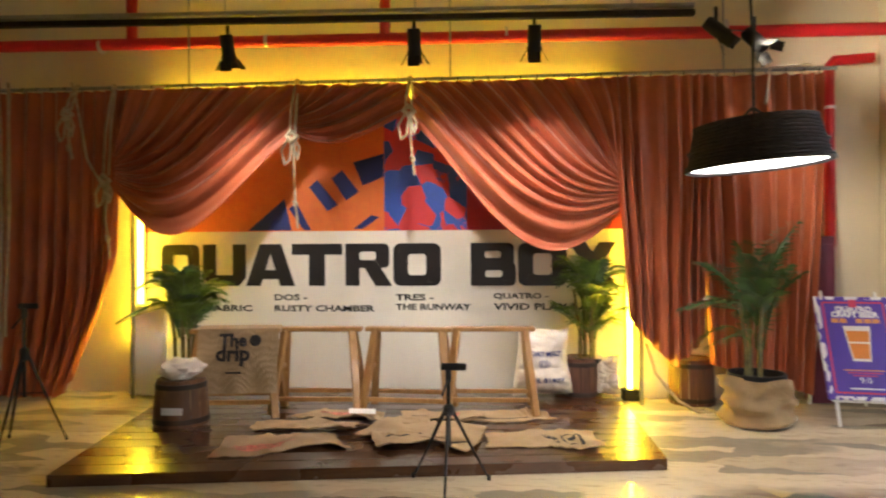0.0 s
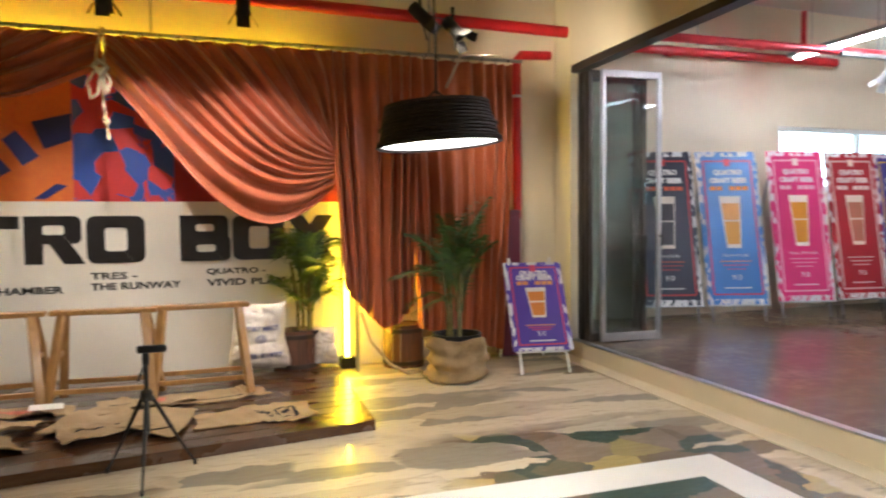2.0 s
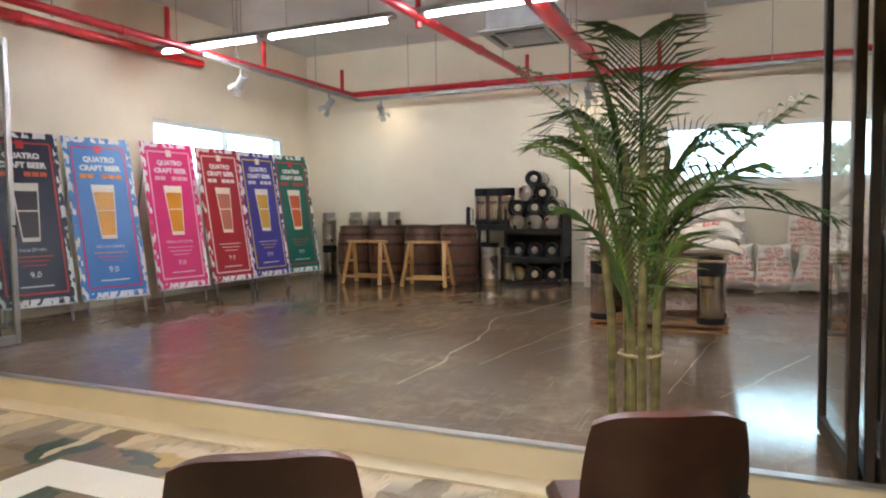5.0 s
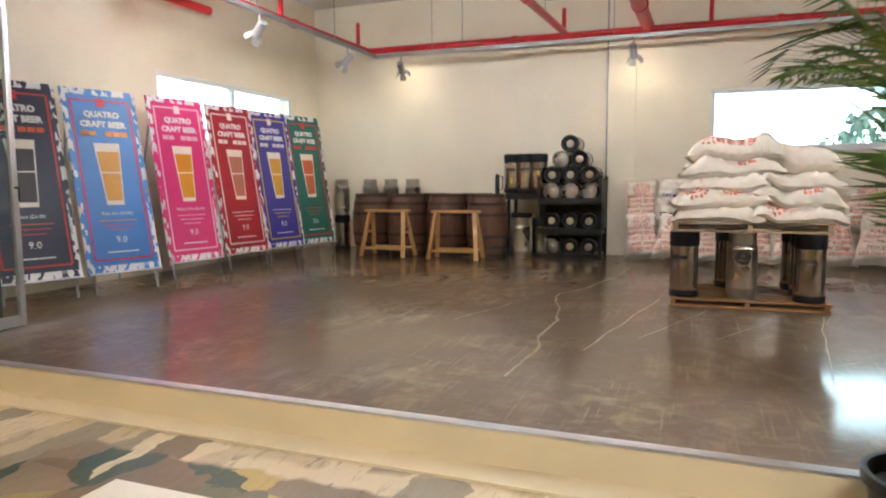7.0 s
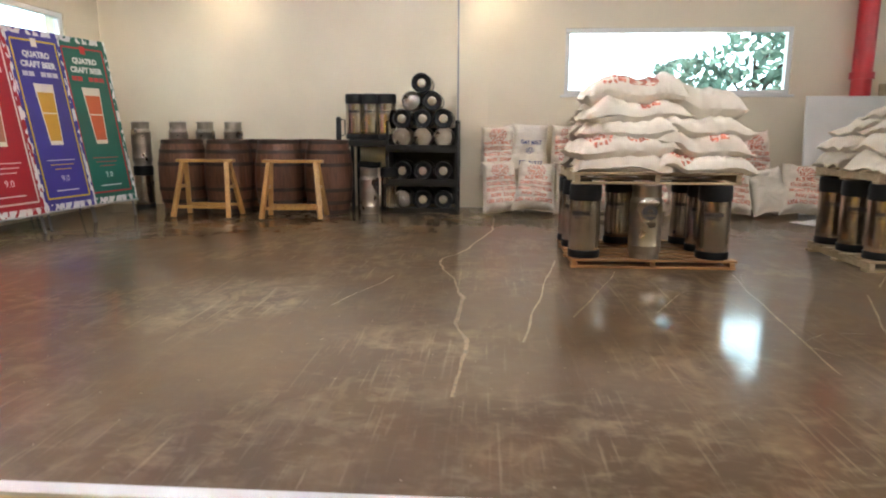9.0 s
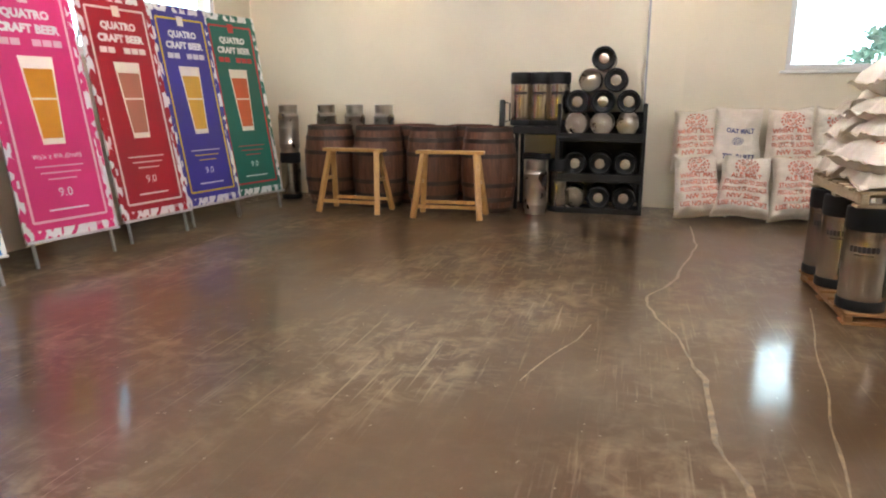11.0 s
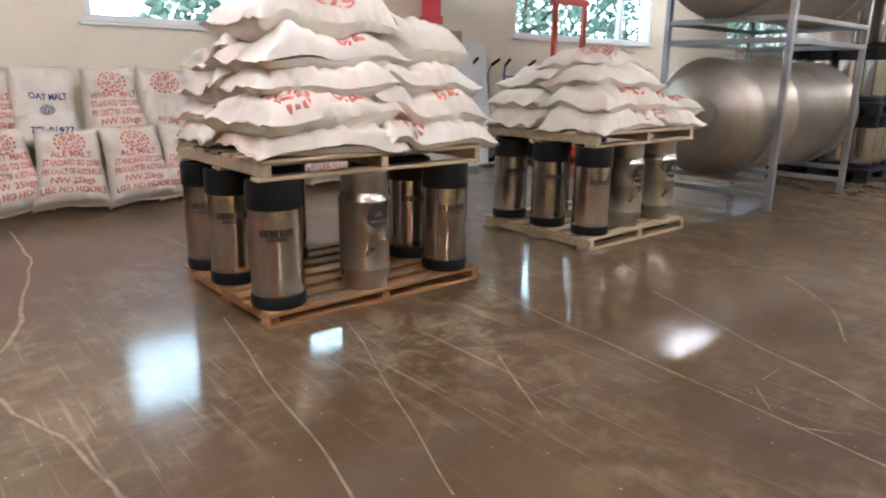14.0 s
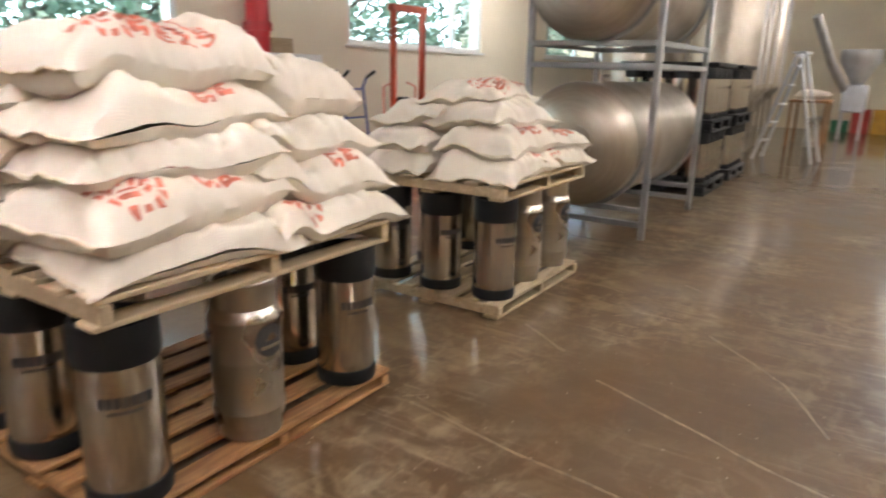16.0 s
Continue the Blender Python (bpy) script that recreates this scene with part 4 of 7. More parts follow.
# ---- barrels, stools, keg rack by the east wall ----
def oak_barrel(name="oak_barrel", label="dark oak barrel with steel hoops", h=0.9, r0=0.24, r1=0.3, staves=20):
    b = thing(name, label, "barrel", "oak barrels")
    for i in range(staves):
        bm = bmesh.new()
        a0, a1 = 2 * math.pi * i / staves + 0.008, 2 * math.pi * (i + 1) / staves - 0.008
        rr = lambda v: r0 + (r1 - r0) * (1 - (2 * v - 1) ** 2)
        sheet(bm, 2, 10, lambda u, v: Vector((rr(v) * math.cos(a0 + (a1 - a0) * u), rr(v) * math.sin(a0 + (a1 - a0) * u), h * v)))
        part("stave", bm, M_STAVE, b)
    for v in (0.03, 0.16, 0.33, 0.67, 0.84, 0.97):
        rr = r0 + (r1 - r0) * (1 - (2 * v - 1) ** 2)
        part("hoop", lathe(bmesh.new(), [(rr - 0.004, h * v - 0.022), (rr + 0.006, h * v - 0.022), (rr + 0.006, h * v + 0.022), (rr - 0.004, h * v + 0.022)], 40, close=False), M_HOOP, b, "dark steel hoop")
    part("head", lathe(bmesh.new(), [(0.01, h - 0.03), (r0 - 0.006, h - 0.03), (r0 - 0.006, h - 0.045), (0.01, h - 0.045)], 32), M_STAVE, b)
    part("bottom", lathe(bmesh.new(), [(0.01, 0.02), (r0 - 0.006, 0.02), (r0 - 0.006, 0.04), (0.01, 0.04)], 32), M_STAVE, b)
    return b


BARREL = oak_barrel()
for x, y, a in ((10.33, 3.92, 0), (10.35, 4.55, 40), (10.36, 5.2, 80), (10.38, 5.8, 120), (10.78, 4.23, 20), (10.76, 4.9, 60)):
    put(BARREL, pose(x, y, S, 0, 0, a))


def trestle(L=0.7, h=0.68, splay=0.2):
    """A trestle stool: a beam along x on two pairs of splayed legs."""
    s = thing("trestle_stool", "varnished pine trestle stool with splayed legs", "stool", "trestle stools")
    part("top_beam", box(bmesh.new(), (L, 0.11, 0.035), (0, 0, h - 0.018), bevel=0.006), M_STOOL, s)
    for sx in (-1, 1):
        for sy in (-1, 1):
            a, b = Vector((sx * (L / 2 - 0.08), sy * 0.035, h - 0.03)), Vector((sx * (L / 2 - 0.01), sy * splay, 0.012))
            d = (b - a).normalized()
            m = Matrix.Translation((a + b) / 2) @ d.to_track_quat("Z", "X").to_matrix().to_4x4()
            part("leg", moved(box(bmesh.new(), (0.042, 0.058, (b - a).length), bevel=0.005), m), M_STOOL, s)
    for sy in (-1, 1):
        part("stretcher", box(bmesh.new(), (L - 0.07, 0.022, 0.035), (0, sy * (splay - 0.035), 0.13), bevel=0.004), M_STOOL, s)
    for sx in (-1, 1):
        part("crosspiece", box(bmesh.new(), (0.022, 0.2, 0.035), (sx * (L / 2 - 0.045), 0, 0.36), bevel=0.004), M_STOOL, s)
    return s


TRESTLE = trestle()
put(TRESTLE, pose(9.83, 5.27, S, 0, 0, 87))
put(TRESTLE, pose(9.76, 4.2, S, 0, 0, 93))

rack = thing("keg_rack", "black steel rack stacked with lying kegs", "rack", m=Matrix.Translation((10.66, 2.76, S)))
for sx in (-0.25, 0.3):
    for sy in (-0.43, 0.43):
        part("post", box(bmesh.new(), (0.05, 0.04, 1.14), (sx, sy, 0.57), bevel=0.004), M_BLACK, rack)
for z in (0.06, 0.42, 0.84):
    part("shelf", box(bmesh.new(), (0.6, 0.86, 0.035), (0.02, 0, z - 0.07), bevel=0.004), M_BLACK, rack)
    part("rail", box(bmesh.new(), (0.03, 0.86, 0.06), (-0.27, 0, z - 0.03), bevel=0.004), M_BLACK, rack)
part("back_panel", box(bmesh.new(), (0.012, 0.84, 1.0), (0.31, 0, 0.55)), M_BLACK, rack)
for sy in (-0.436, 0.436):
    part("side_panel", box(bmesh.new(), (0.5, 0.01, 0.7), (0.02, sy, 0.75)), M_BLACK, rack)
LIE = pose(0, 0, 0, 0, 90, 0)
for z, row in ((0.155, "ssk"), (0.515, "sss"), (0.935, "kkk"), (1.16, "sss")):
    for i, c in enumerate(row):
        proto, flip = (KEG, -90) if c == "s" else (KEG2, 90)
        flip, x = -90, 10.98
        put(proto, pose(x, 2.5 + 0.26 * i, S + z) @ pose(0, 0, 0, 0, flip, 0) @ pose(0, 0, 0, 0, 0, 40 * i))
for z, ys, kinds in ((1.375, (2.64, 2.9), "sk"), (1.59, (2.77,), "s")):
    for y, c in zip(ys, kinds):
        put(KEG if c == "s" else KEG2, pose(10.98, y, S + z) @ pose(0, 0, 0, 0, -90, 0))

crate = thing("keg_shelf", "black plastic shelf unit carrying three slim kegs", "shelf", m=Matrix.Translation((10.7, 3.43, S)))
part("deck", box(bmesh.new(), (0.5, 0.52, 0.09), (0, 0, 0.86), bevel=0.01), M_PLASTIC, crate)
for sx in (-0.2, 0.2):
    for sy in (-0.22, 0.22):
        part("post", box(bmesh.new(), (0.05, 0.04, 0.82), (sx, sy, 0.41), bevel=0.006), M_PLASTIC, crate)
for y in (3.24, 3.44, 3.64):
    put(KEG, pose(10.58, y - 0.02, S + 0.905, 0, 0, -90) @ pose(0, 0, 0, 0, 0, 0))
jug = thing("black_tap_handle", "small black tap head with a loop handle", "tap head", m=pose(10.42, 3.8, S + 0.9))
part("body", lathe(bmesh.new(), [(0.03, 0), (0.034, 0.02), (0.03, 0.26), (0.02, 0.28)], 16), M_PLASTIC, jug)
part("handle", tube(bmesh.new(), [(0, -0.03, 0.25), (0, -0.08, 0.24), (0, -0.08, 0.06), (0, -0.03, 0.05)], 0.008, 8), M_PLASTIC, jug)
put(KEG2, pose(10.26, 3.4, S, 0, 0, -20))
put(KEG, pose(10.5, 3.18, S, 0, 0, -88))
hose = bmesh.new()
for k in range(3):
    tube(hose, [(0.11 * math.cos(a * 0.35) * (1 + 0.05 * k), 0.14 * math.sin(a * 0.35), 0.02 + 0.022 * k + 0.006 * math.sin(a)) for a in range(19)], 0.011, 8)
solo("coiled_hose", hose, M_RUBBER, "coiled black rubber beer hose lying on a keg", "hose", m=pose(10.26, 3.4, S + KEG_H, 0, 6, 0))
for y, n in ((6.42, 2.5), (6.05, 2), (5.68, 2), (5.3, 2)):
    for k in range(2):
        x = 10.82 if n == 2 else 10.55
        put(KEG2 if k or n == 2 else KEG, pose(x, y, S + (KEG_H + 0.001) * k, 0, 0, 37 * k + 60 * y))

# ---- standing malt sacks along the east wall ----
def upright(x, y, z, lean, turn, roll=0):
    base = Matrix(((0, 0, -1, x), (-1, 0, 0, y), (0, 1, 0, z), (0, 0, 0, 1)))
    return Matrix.Translation((x, y, z)) @ pose(0, 0, 0, 0, 0, turn) @ Matrix.Translation((-x, -y, -z)) @ base @ pose(0, 0, 0, -lean, 0, roll)


for k, (proto, y, x, z, lean, turn, roll) in enumerate([
    (P_WHEAT, 1.8, 10.55, 0.30, 16, 10, 4), (P_ALE, 1.35, 10.47, 0.30, 20, -4, -3), (P_ALE, 0.88, 10.47, 0.30, 18, 3, 2), (P_ALE, 0.43, 10.5, 0.30, 16, -3, -2), (P_ALE, 0.0, 10.5, 0.30, 18, 4, 1), (P_WHEAT, -0.46, 10.52, 0.30, 16, 0, 2), (P_ALE, -0.95, 10.4, 0.29, 24, -6, -4), (P_PLAIN, -1.4, 10.38, 0.28, 28, 5, 8), (P_ALE, -1.8, 10.42, 0.29, 22, 0, -3),
    (P_WHEAT, 1.82, 10.83, 0.74, 10, 4, 3), (P_OAT, 1.42, 10.76, 0.76, 10, -3, -2), (P_WHEAT, 0.93, 10.78, 0.76, 10, 2, 2), (P_MARK, 0.5, 10.8, 0.76, 9, -4, -3), (P_MARK, 0.08, 10.84, 0.74, 9, 3, 4), (P_WHEAT, -0.85, 10.82, 0.70, 9, -2, 0), (P_ALE, -1.3, 10.82, 0.70, 9, 4, -2),
]):
    put(proto, upright(x, y, S + z, lean, turn, roll))
sh = bmesh.new()
sheet(sh, 10, 10, lambda u, v: Vector((0.42 * (u - 0.5), 0.5 * (v - 0.5), 0.012 + 0.02 * noise.noise(Vector((u * 3, v * 3, 2))))))
solo("crumpled_plastic_sheet", sh, M_WHITE, "crumpled white plastic sheet lying on the floor", "sheet", m=pose(9.7, -1.75, S, 0, 0, 30))
brd = thing("white_board_panel", "large white board leaning on the wall beside the standpipe", "panel", m=pose(10.58, -2.62, S, 0, 4, 0))
part("board", box(bmesh.new(), (0.03, 1.42, 1.44), (0, 0, 0.72), bevel=0.004), M_WHITE, brd)
brd2 = solo("tan_board_panel", box(bmesh.new(), (0.025, 0.3, 1.6), (0, 0, 0.8), bevel=0.004), M_PALEPALLET, "narrow pale timber board standing by the wall", "panel", m=pose(10.9, -3.06, S, 0, 3, 0))


# ---- hand trucks and stacker ----
def hand_truck(m, frame, label, h=1.2):
    t = thing("hand_truck", label, "hand truck", "hand trucks", m)
    for s in (-1, 1):
        part("side_rail", tube(bmesh.new(), [(0, s * 0.19, 0.12), (0, s * 0.19, h - 0.1), (-0.05, s * 0.21, h), (-0.14, s * 0.23, h + 0.05)], 0.014, 10), frame, t)
        part("grip", tube(bmesh.new(), [(-0.06, s * 0.213, h + 0.008), (-0.17, s * 0.237, h + 0.065)], 0.019, 10), M_RUBBER, t, "black rubber grip")
        w = part("wheel", lathe(bmesh.new(), [(0.06, -0.025), (0.12, -0.03), (0.125, 0), (0.12, 0.03), (0.06, 0.025)], 22, pose(0.08, s * 0.24, 0.125, 90, 0, 0)), M_RUBBER, t)
        part("hub", lathe(bmesh.new(), [(0.0, -0.028), (0.06, -0.026), (0.06, 0.026), (0.0, 0.028)], 14, pose(0.08, s * 0.24, 0.125, 90, 0, 0), close=False), M_ALU, w)
    for z in (0.25, 0.5, 0.75, h - 0.12):
        part("crossbar", tube(bmesh.new(), [(0, -0.19, z), (0, 0.19, z)], 0.011, 8), frame, t)
    part("toe_plate", box(bmesh.new(), (0.24, 0.36, 0.01), (-0.12, 0, 0.012), bevel=0.003), frame, t)
    return t


M_BLUE = mat("blue_truck_paint", (0.06, 0.09, 0.3), 0.4)
M_ORANGE = mat("orange_stacker_paint", (0.62, 0.07, 0.02), 0.38)
hand_truck(pose(10.62, -3.35, S, 0, 8, 12), M_ALU, "silver aluminium hand truck with black grips")
hand_truck(pose(10.65, -3.98, S, 0, 8, 0), M_BLUE, "blue steel hand truck with black grips")
st = thing("pallet_stacker", "orange manual pallet stacker with a tall mast", "stacker", m=pose(10.45, -4.6, S, 0, 0, -10))
for s in (-1, 1):
    part("mast_rail", box(bmesh.new(), (0.07, 0.055, 1.95), (0, s * 0.24, 1.02), bevel=0.006), M_ORANGE, st)
    part("fork", box(bmesh.new(), (0.9, 0.1, 0.05), (-0.45, s * 0.2, 0.09), bevel=0.01), M_ORANGE, st)
    part("wheel", lathe(bmesh.new(), [(0.0, -0.025), (0.07, -0.025), (0.07, 0.025), (0.0, 0.025)], 18, pose(0.12, s * 0.28, 0.07, 90, 0, 0), close=False), M_RUBBER, st)
    part("guard_bar", tube(bmesh.new(), [(0.12, s * 0.27, 0.2), (0.14, s * 0.27, 1.1), (0.14, s * 0.12, 1.15)], 0.012, 8), M_ORANGE, st)
part("top_beam", box(bmesh.new(), (0.08, 0.6, 0.08), (0, 0, 2.0), bevel=0.008), M_ORANGE, st)
part("mast_plate", box(bmesh.new(), (0.03, 0.44, 0.3), (0.02, 0, 0.35), bevel=0.006), M_ORANGE, st)
part("winch", lathe(bmesh.new(), [(0.0, -0.06), (0.08, -0.06), (0.08, 0.06), (0.0, 0.06)], 18, pose(0.08, 0, 0.9, 90, 0, 0), close=False), M_BLACK, st)
part("base_frame", box(bmesh.new(), (0.3, 0.56, 0.08), (0.05, 0, 0.1), bevel=0.01), M_ORANGE, st)


# ---- horizontal tanks on their frame ----
def dish_tank(m, r=0.49, L=2.45, label="dull stainless steel horizontal beer tank"):
    t = thing("horizontal_tank", label, "tank", "horizontal tanks", m)
    prof = [(0.0, 0.0)] + [(r * math.sin(a), 0.2 - 0.2 * math.cos(a)) for a in [i * math.pi / 20 for i in range(1, 11)]]
    prof += [(r + 0.004, 0.21), (r + 0.004, 0.225), (r, 0.235), (r, L * 0.34), (r + 0.006, L * 0.34 + 0.01), (r + 0.006, L * 0.34 + 0.05), (r, L * 0.34 + 0.06), (r, L - 0.235), (r + 0.004, L - 0.225), (r + 0.004, L - 0.21)]
    prof += [(r * math.sin(a), L - 0.2 + 0.2 * math.cos(a)) for a in [i * math.pi / 20 for i in range(10, 0, -1)]] + [(0.0, L)]
    part("shell", lathe(bmesh.new(), prof, 56, pose(0, 0, 0, 90, 0, 0), close=False), M_TANK, t)
    part("manway", lathe(bmesh.new(), [(0.0, 0), (0.1, 0), (0.1, 0.04), (0.12, 0.04), (0.12, 0.06), (0.0, 0.065)], 24, pose(-0.1, 0.0, 0.05, 90, 0, 180) @ pose(0, 0, 0.0), close=False), M_TANK, t)
    part("valve", tube(bmesh.new(), [(-0.1, -0.4, r - 0.02), (-0.1, -0.4, r + 0.05), (-0.1, -0.52, r + 0.05)], 0.015, 10), M_TANK, t)
    return t


T1 = dish_tank(pose(7.56, -2.75, S + 0.75))
copy_thing(T1, pose(7.56, -2.75, S + 2.05))
fr = thing("tank_frame", "grey stainless steel frame holding two horizontal tanks", "tank frame")
for y in (-3.13, -4.7):
    for x in (7.02, 8.1):
        part("post", box(bmesh.new(), (0.05, 0.05, 2.0), (x, y, S + 1.0), bevel=0.005), M_GREY, fr)
    for z in (0.12, 0.24, 1.37, 1.54):
        part("cross_beam", box(bmesh.new(), (1.03, 0.045, 0.045), (7.56, y, S + z), bevel=0.004), M_GREY, fr)
    for z0 in (0.75, 2.05):
        ring = bmesh.new()
        tube(ring, [(7.56 + 0.505 * math.cos(a), y, S + z0 + 0.505 * math.sin(a)) for a in [math.pi * (1 + i / 16) for i in range(17)]], 0.02, 8)
        part("saddle", ring, M_GREY, fr)
for x in (7.02, 8.1):
    for z in (1.37, 1.54):
        part("long_rail", box(bmesh.new(), (0.04, 1.57, 0.04), (x, -3.915, S + z), bevel=0.004), M_GREY, fr)


# ---- kegs on black pallets, vertical tanks and the far end ----
def plastic_pallet(m):
    p = thing("plastic_pallet", "black plastic pallet under stacked kegs", "pallet", "black plastic pallets", m)
    part("deck", box(bmesh.new(), (1.1, 1.1, 0.03), (0, 0, 0.125), bevel=0.006), M_PLASTIC, p)
    for x in (-0.47, 0, 0.47):
        for y in (-0.47, 0, 0.47):
            part("foot", box(bmesh.new(), (0.14, 0.14, 0.085), (x, y, 0.068), bevel=0.01), M_PLASTIC, p)
        part("runner", box(bmesh.new(), (0.14, 1.08, 0.025), (x, 0, 0.013), bevel=0.004), M_PLASTIC, p)
    return p


PLASTIC = plastic_pallet(pose(0, 0, 0))
for y0 in (-6.1, -7.55):
    for lvl in (0, 0.702):
        put(PLASTIC, pose(7.6, y0, S + lvl))
        for i in range(4):
            for j in range(4):
                if (i in (0, 3) or j in (0, 3)):
                    put(KEG, pose(7.6 - 0.39 + 0.26 * i, y0 - 0.39 + 0.26 * j, S + lvl + 0.141, 0, 0, -80 + 9 * j))
    solo("keg_cover_sheet", box(bmesh.new(), (1.08, 1.08, 0.05), bevel=0.01), M_PLASTIC, "black plastic cover tray on top of the keg stack", "tray", m=pose(7.6, y0, S + 0.702 + 0.141 + KEG_H + 0.026))


def tall_tank(m, r=0.52, h=3.3):
    t = thing("fermenter_tank", "tall stainless steel conical fermenter on legs", "tank", "fermenters", m)
    part("shell", lathe(bmesh.new(), [(0.04, 0.45), (0.06, 0.5), (r, 1.1), (r, 1.12), (r + 0.005, 1.14), (r, 1.16), (r, h - 0.2), (r * 0.8, h - 0.08), (r * 0.3, h), (0.05, h)], 40), M_TANK, t)
    for k in range(4):
        a = math.pi / 4 + k * math.pi / 2
        part("leg", tube(bmesh.new(), [(r * 0.93 * math.cos(a), r * 0.93 * math.sin(a), 1.2), (r * 0.93 * math.cos(a), r * 0.93 * math.sin(a), 0.0)], 0.035, 12), M_TANK, t)
    part("drain", tube(bmesh.new(), [(0, 0, 0.46), (0, 0, 0.3), (-0.25, 0, 0.25)], 0.03, 10), M_TANK, t)
    part("valve", lathe(bmesh.new(), [(0, -0.03), (0.05, -0.03), (0.05, 0.03), (0, 0.03)], 14, pose(-0.28, 0, 0.25, 0, 90, 0), close=False), M_ALU, t)
    part("gauge_pipe", tube(bmesh.new(), [(-r - 0.03, 0.1, 1.2), (-r - 0.03, 0.1, h - 0.3), (-r * 0.6, 0.1, h - 0.05)], 0.018, 8), M_ALU, t)
    return t


FERM = tall_tank(pose(0, 0, 0))
for x, y in ((7.75, -9.3), (7.85, -10.6), (7.9, -11.9), (7.9, -13.3), (9.3, -9.6), (9.3, -11.2)):
    put(FERM, pose(x, y, S))
ld = thing("step_ladder", "aluminium step ladder standing open", "ladder", m=pose(6.75, -10.1, S, 0, 0, 80))
for s in (-1, 1):
    part("front_rail", tube(bmesh.new(), [(s * 0.24, -0.45, 0), (s * 0.16, 0, 1.7)], 0.03, 8), M_ALU, ld)
    part("back_rail", tube(bmesh.new(), [(s * 0.24, 0.45, 0), (s * 0.16, 0.04, 1.7)], 0.025, 8), M_ALU, ld)
for k in range(5):
    part("tread", box(bmesh.new(), (0.4 - 0.025 * k, 0.09, 0.025), (0, -0.45 + 0.09 * (k + 1) - 0.02, 0.3 * (k + 1)), bevel=0.004), M_ALU, ld)
part("platform", box(bmesh.new(), (0.36, 0.2, 0.04), (0, 0.02, 1.7), bevel=0.006), M_ALU, ld)
cab = thing("work_bench", "timber work bench with small steel kegs below", "bench", m=pose(6.75, -13.4, S))
part("top", box(bmesh.new(), (0.7, 1.4, 0.05), (0, 0, 0.88), bevel=0.006), M_PALLET, cab)
for sx in (-0.3, 0.3):
    for sy in (-0.64, 0.64):
        part("leg", box(bmesh.new(), (0.06, 0.06, 0.86), (sx, sy, 0.43), bevel=0.005), M_PALLET, cab)
for k, y in enumerate((-13.0, -13.35, -13.7)):
    put(KEG2, pose(6.65, y, S, 0, 0, 30 * k))
    put(P_PLAIN, pose(6.75, y - 0.15, S + 0.906, 0, 0, 90 + 8 * k))
M_CRATES = [mat("green_crate_plastic", (0.02, 0.16, 0.08), 0.45), mat("red_crate_plastic", (0.45, 0.05, 0.04), 0.45), mat("yellow_crate_plastic", (0.6, 0.32, 0.04), 0.45), mat("brown_carton", (0.35, 0.22, 0.12), 0.8)]
for k in range(9):
    c = thing("bottle_crate", "coloured plastic bottle crate stacked by the far wall", "crate", "bottle crates", pose(4.6 + 0.45 * (k % 5), -17.9, S + 0.3 * (k // 5)))
    mt = M_CRATES[(k * 3 + k // 5) % 4]
    part("floor_panel", box(bmesh.new(), (0.4, 0.3, 0.02), (0, 0, 0.011)), mt, c)
    for s in (-1, 1):
        part("side", box(bmesh.new(), (0.4, 0.014, 0.28), (0, s * 0.143, 0.15), bevel=0.003), mt, c)
        part("end", box(bmesh.new(), (0.014, 0.27, 0.28), (s * 0.193, 0, 0.15), bevel=0.003), mt, c)
mach = thing("mill_machine", "grey grain mill with a hopper and long chute", "machine", m=pose(6.1, -15.6, S))
part("hopper", lathe(bmesh.new(), [(0.12, 1.2), (0.4, 1.7), (0.4, 1.95), (0.38, 1.95)], 24), M_ALU, mach)
part("body", box(bmesh.new(), (0.5, 0.5, 0.6), (0, 0, 0.9), bevel=0.03), M_ALU, mach)
for sx in (-0.2, 0.2):
    for sy in (-0.2, 0.2):
        part("leg", box(bmesh.new(), (0.05, 0.05, 0.62), (sx, sy, 0.31)), M_ALU, mach)
part("chute", tube(bmesh.new(), [(0.1, 0, 0.9), (0.5, 0.6, 1.6), (0.9, 1.1, 2.6)], 0.09, 14), M_ALU, mach)

# lying barrel on its black stand
lb = oak_barrel("lying_oak_barrel", "oak barrel lying on its side on a stand", 0.72, 0.25, 0.3)
lb.matrix_basis = pose(4.92, -1.0, S + 0.66, 0, 0, 0) @ pose(0, 0, 0, 90, 0, 18) @ pose(0, 0, -0.36)
bs = thing("barrel_stand", "black steel cradle stand carrying a barrel", "stand", m=pose(4.92, -1.0, S, 0, 0, 18))
for sy in (-0.22, 0.22):
    part("cradle", tube(bmesh.new(), [(-0.29, sy, 0.52), (-0.18, sy, 0.38), (0, sy, 0.345), (0.18, sy, 0.38), (0.29, sy, 0.52)], 0.02, 8), M_BLACK, bs)
    for sx in (-1, 1):
        part("leg", tube(bmesh.new(), [(sx * 0.2, sy, 0.38), (sx * 0.27, sy, 0.02)], 0.022, 8), M_BLACK, bs)
    part("foot_bar", box(bmesh.new(), (0.62, 0.05, 0.03), (0, sy, 0.016), bevel=0.004), M_BLACK, bs)
for sx in (-1, 1):
    part("side_bar", box(bmesh.new(), (0.035, 0.44, 0.035), (sx * 0.235, 0, 0.2), bevel=0.004), M_BLACK, bs)


# ---- poster stands ----
def flakes(name, a, b):
    n = Nodes(name)
    c = n.cells(n.scaled((1, 1, 0.55)), 26)
    sep = n.t.nodes.new("ShaderNodeSeparateColor")
    n.link(c.outputs["Color"], sep.inputs[0])
    return n.done(n.mix(n.step(sep.outputs[0], 0.5, 0.52), a, b), 0.35)


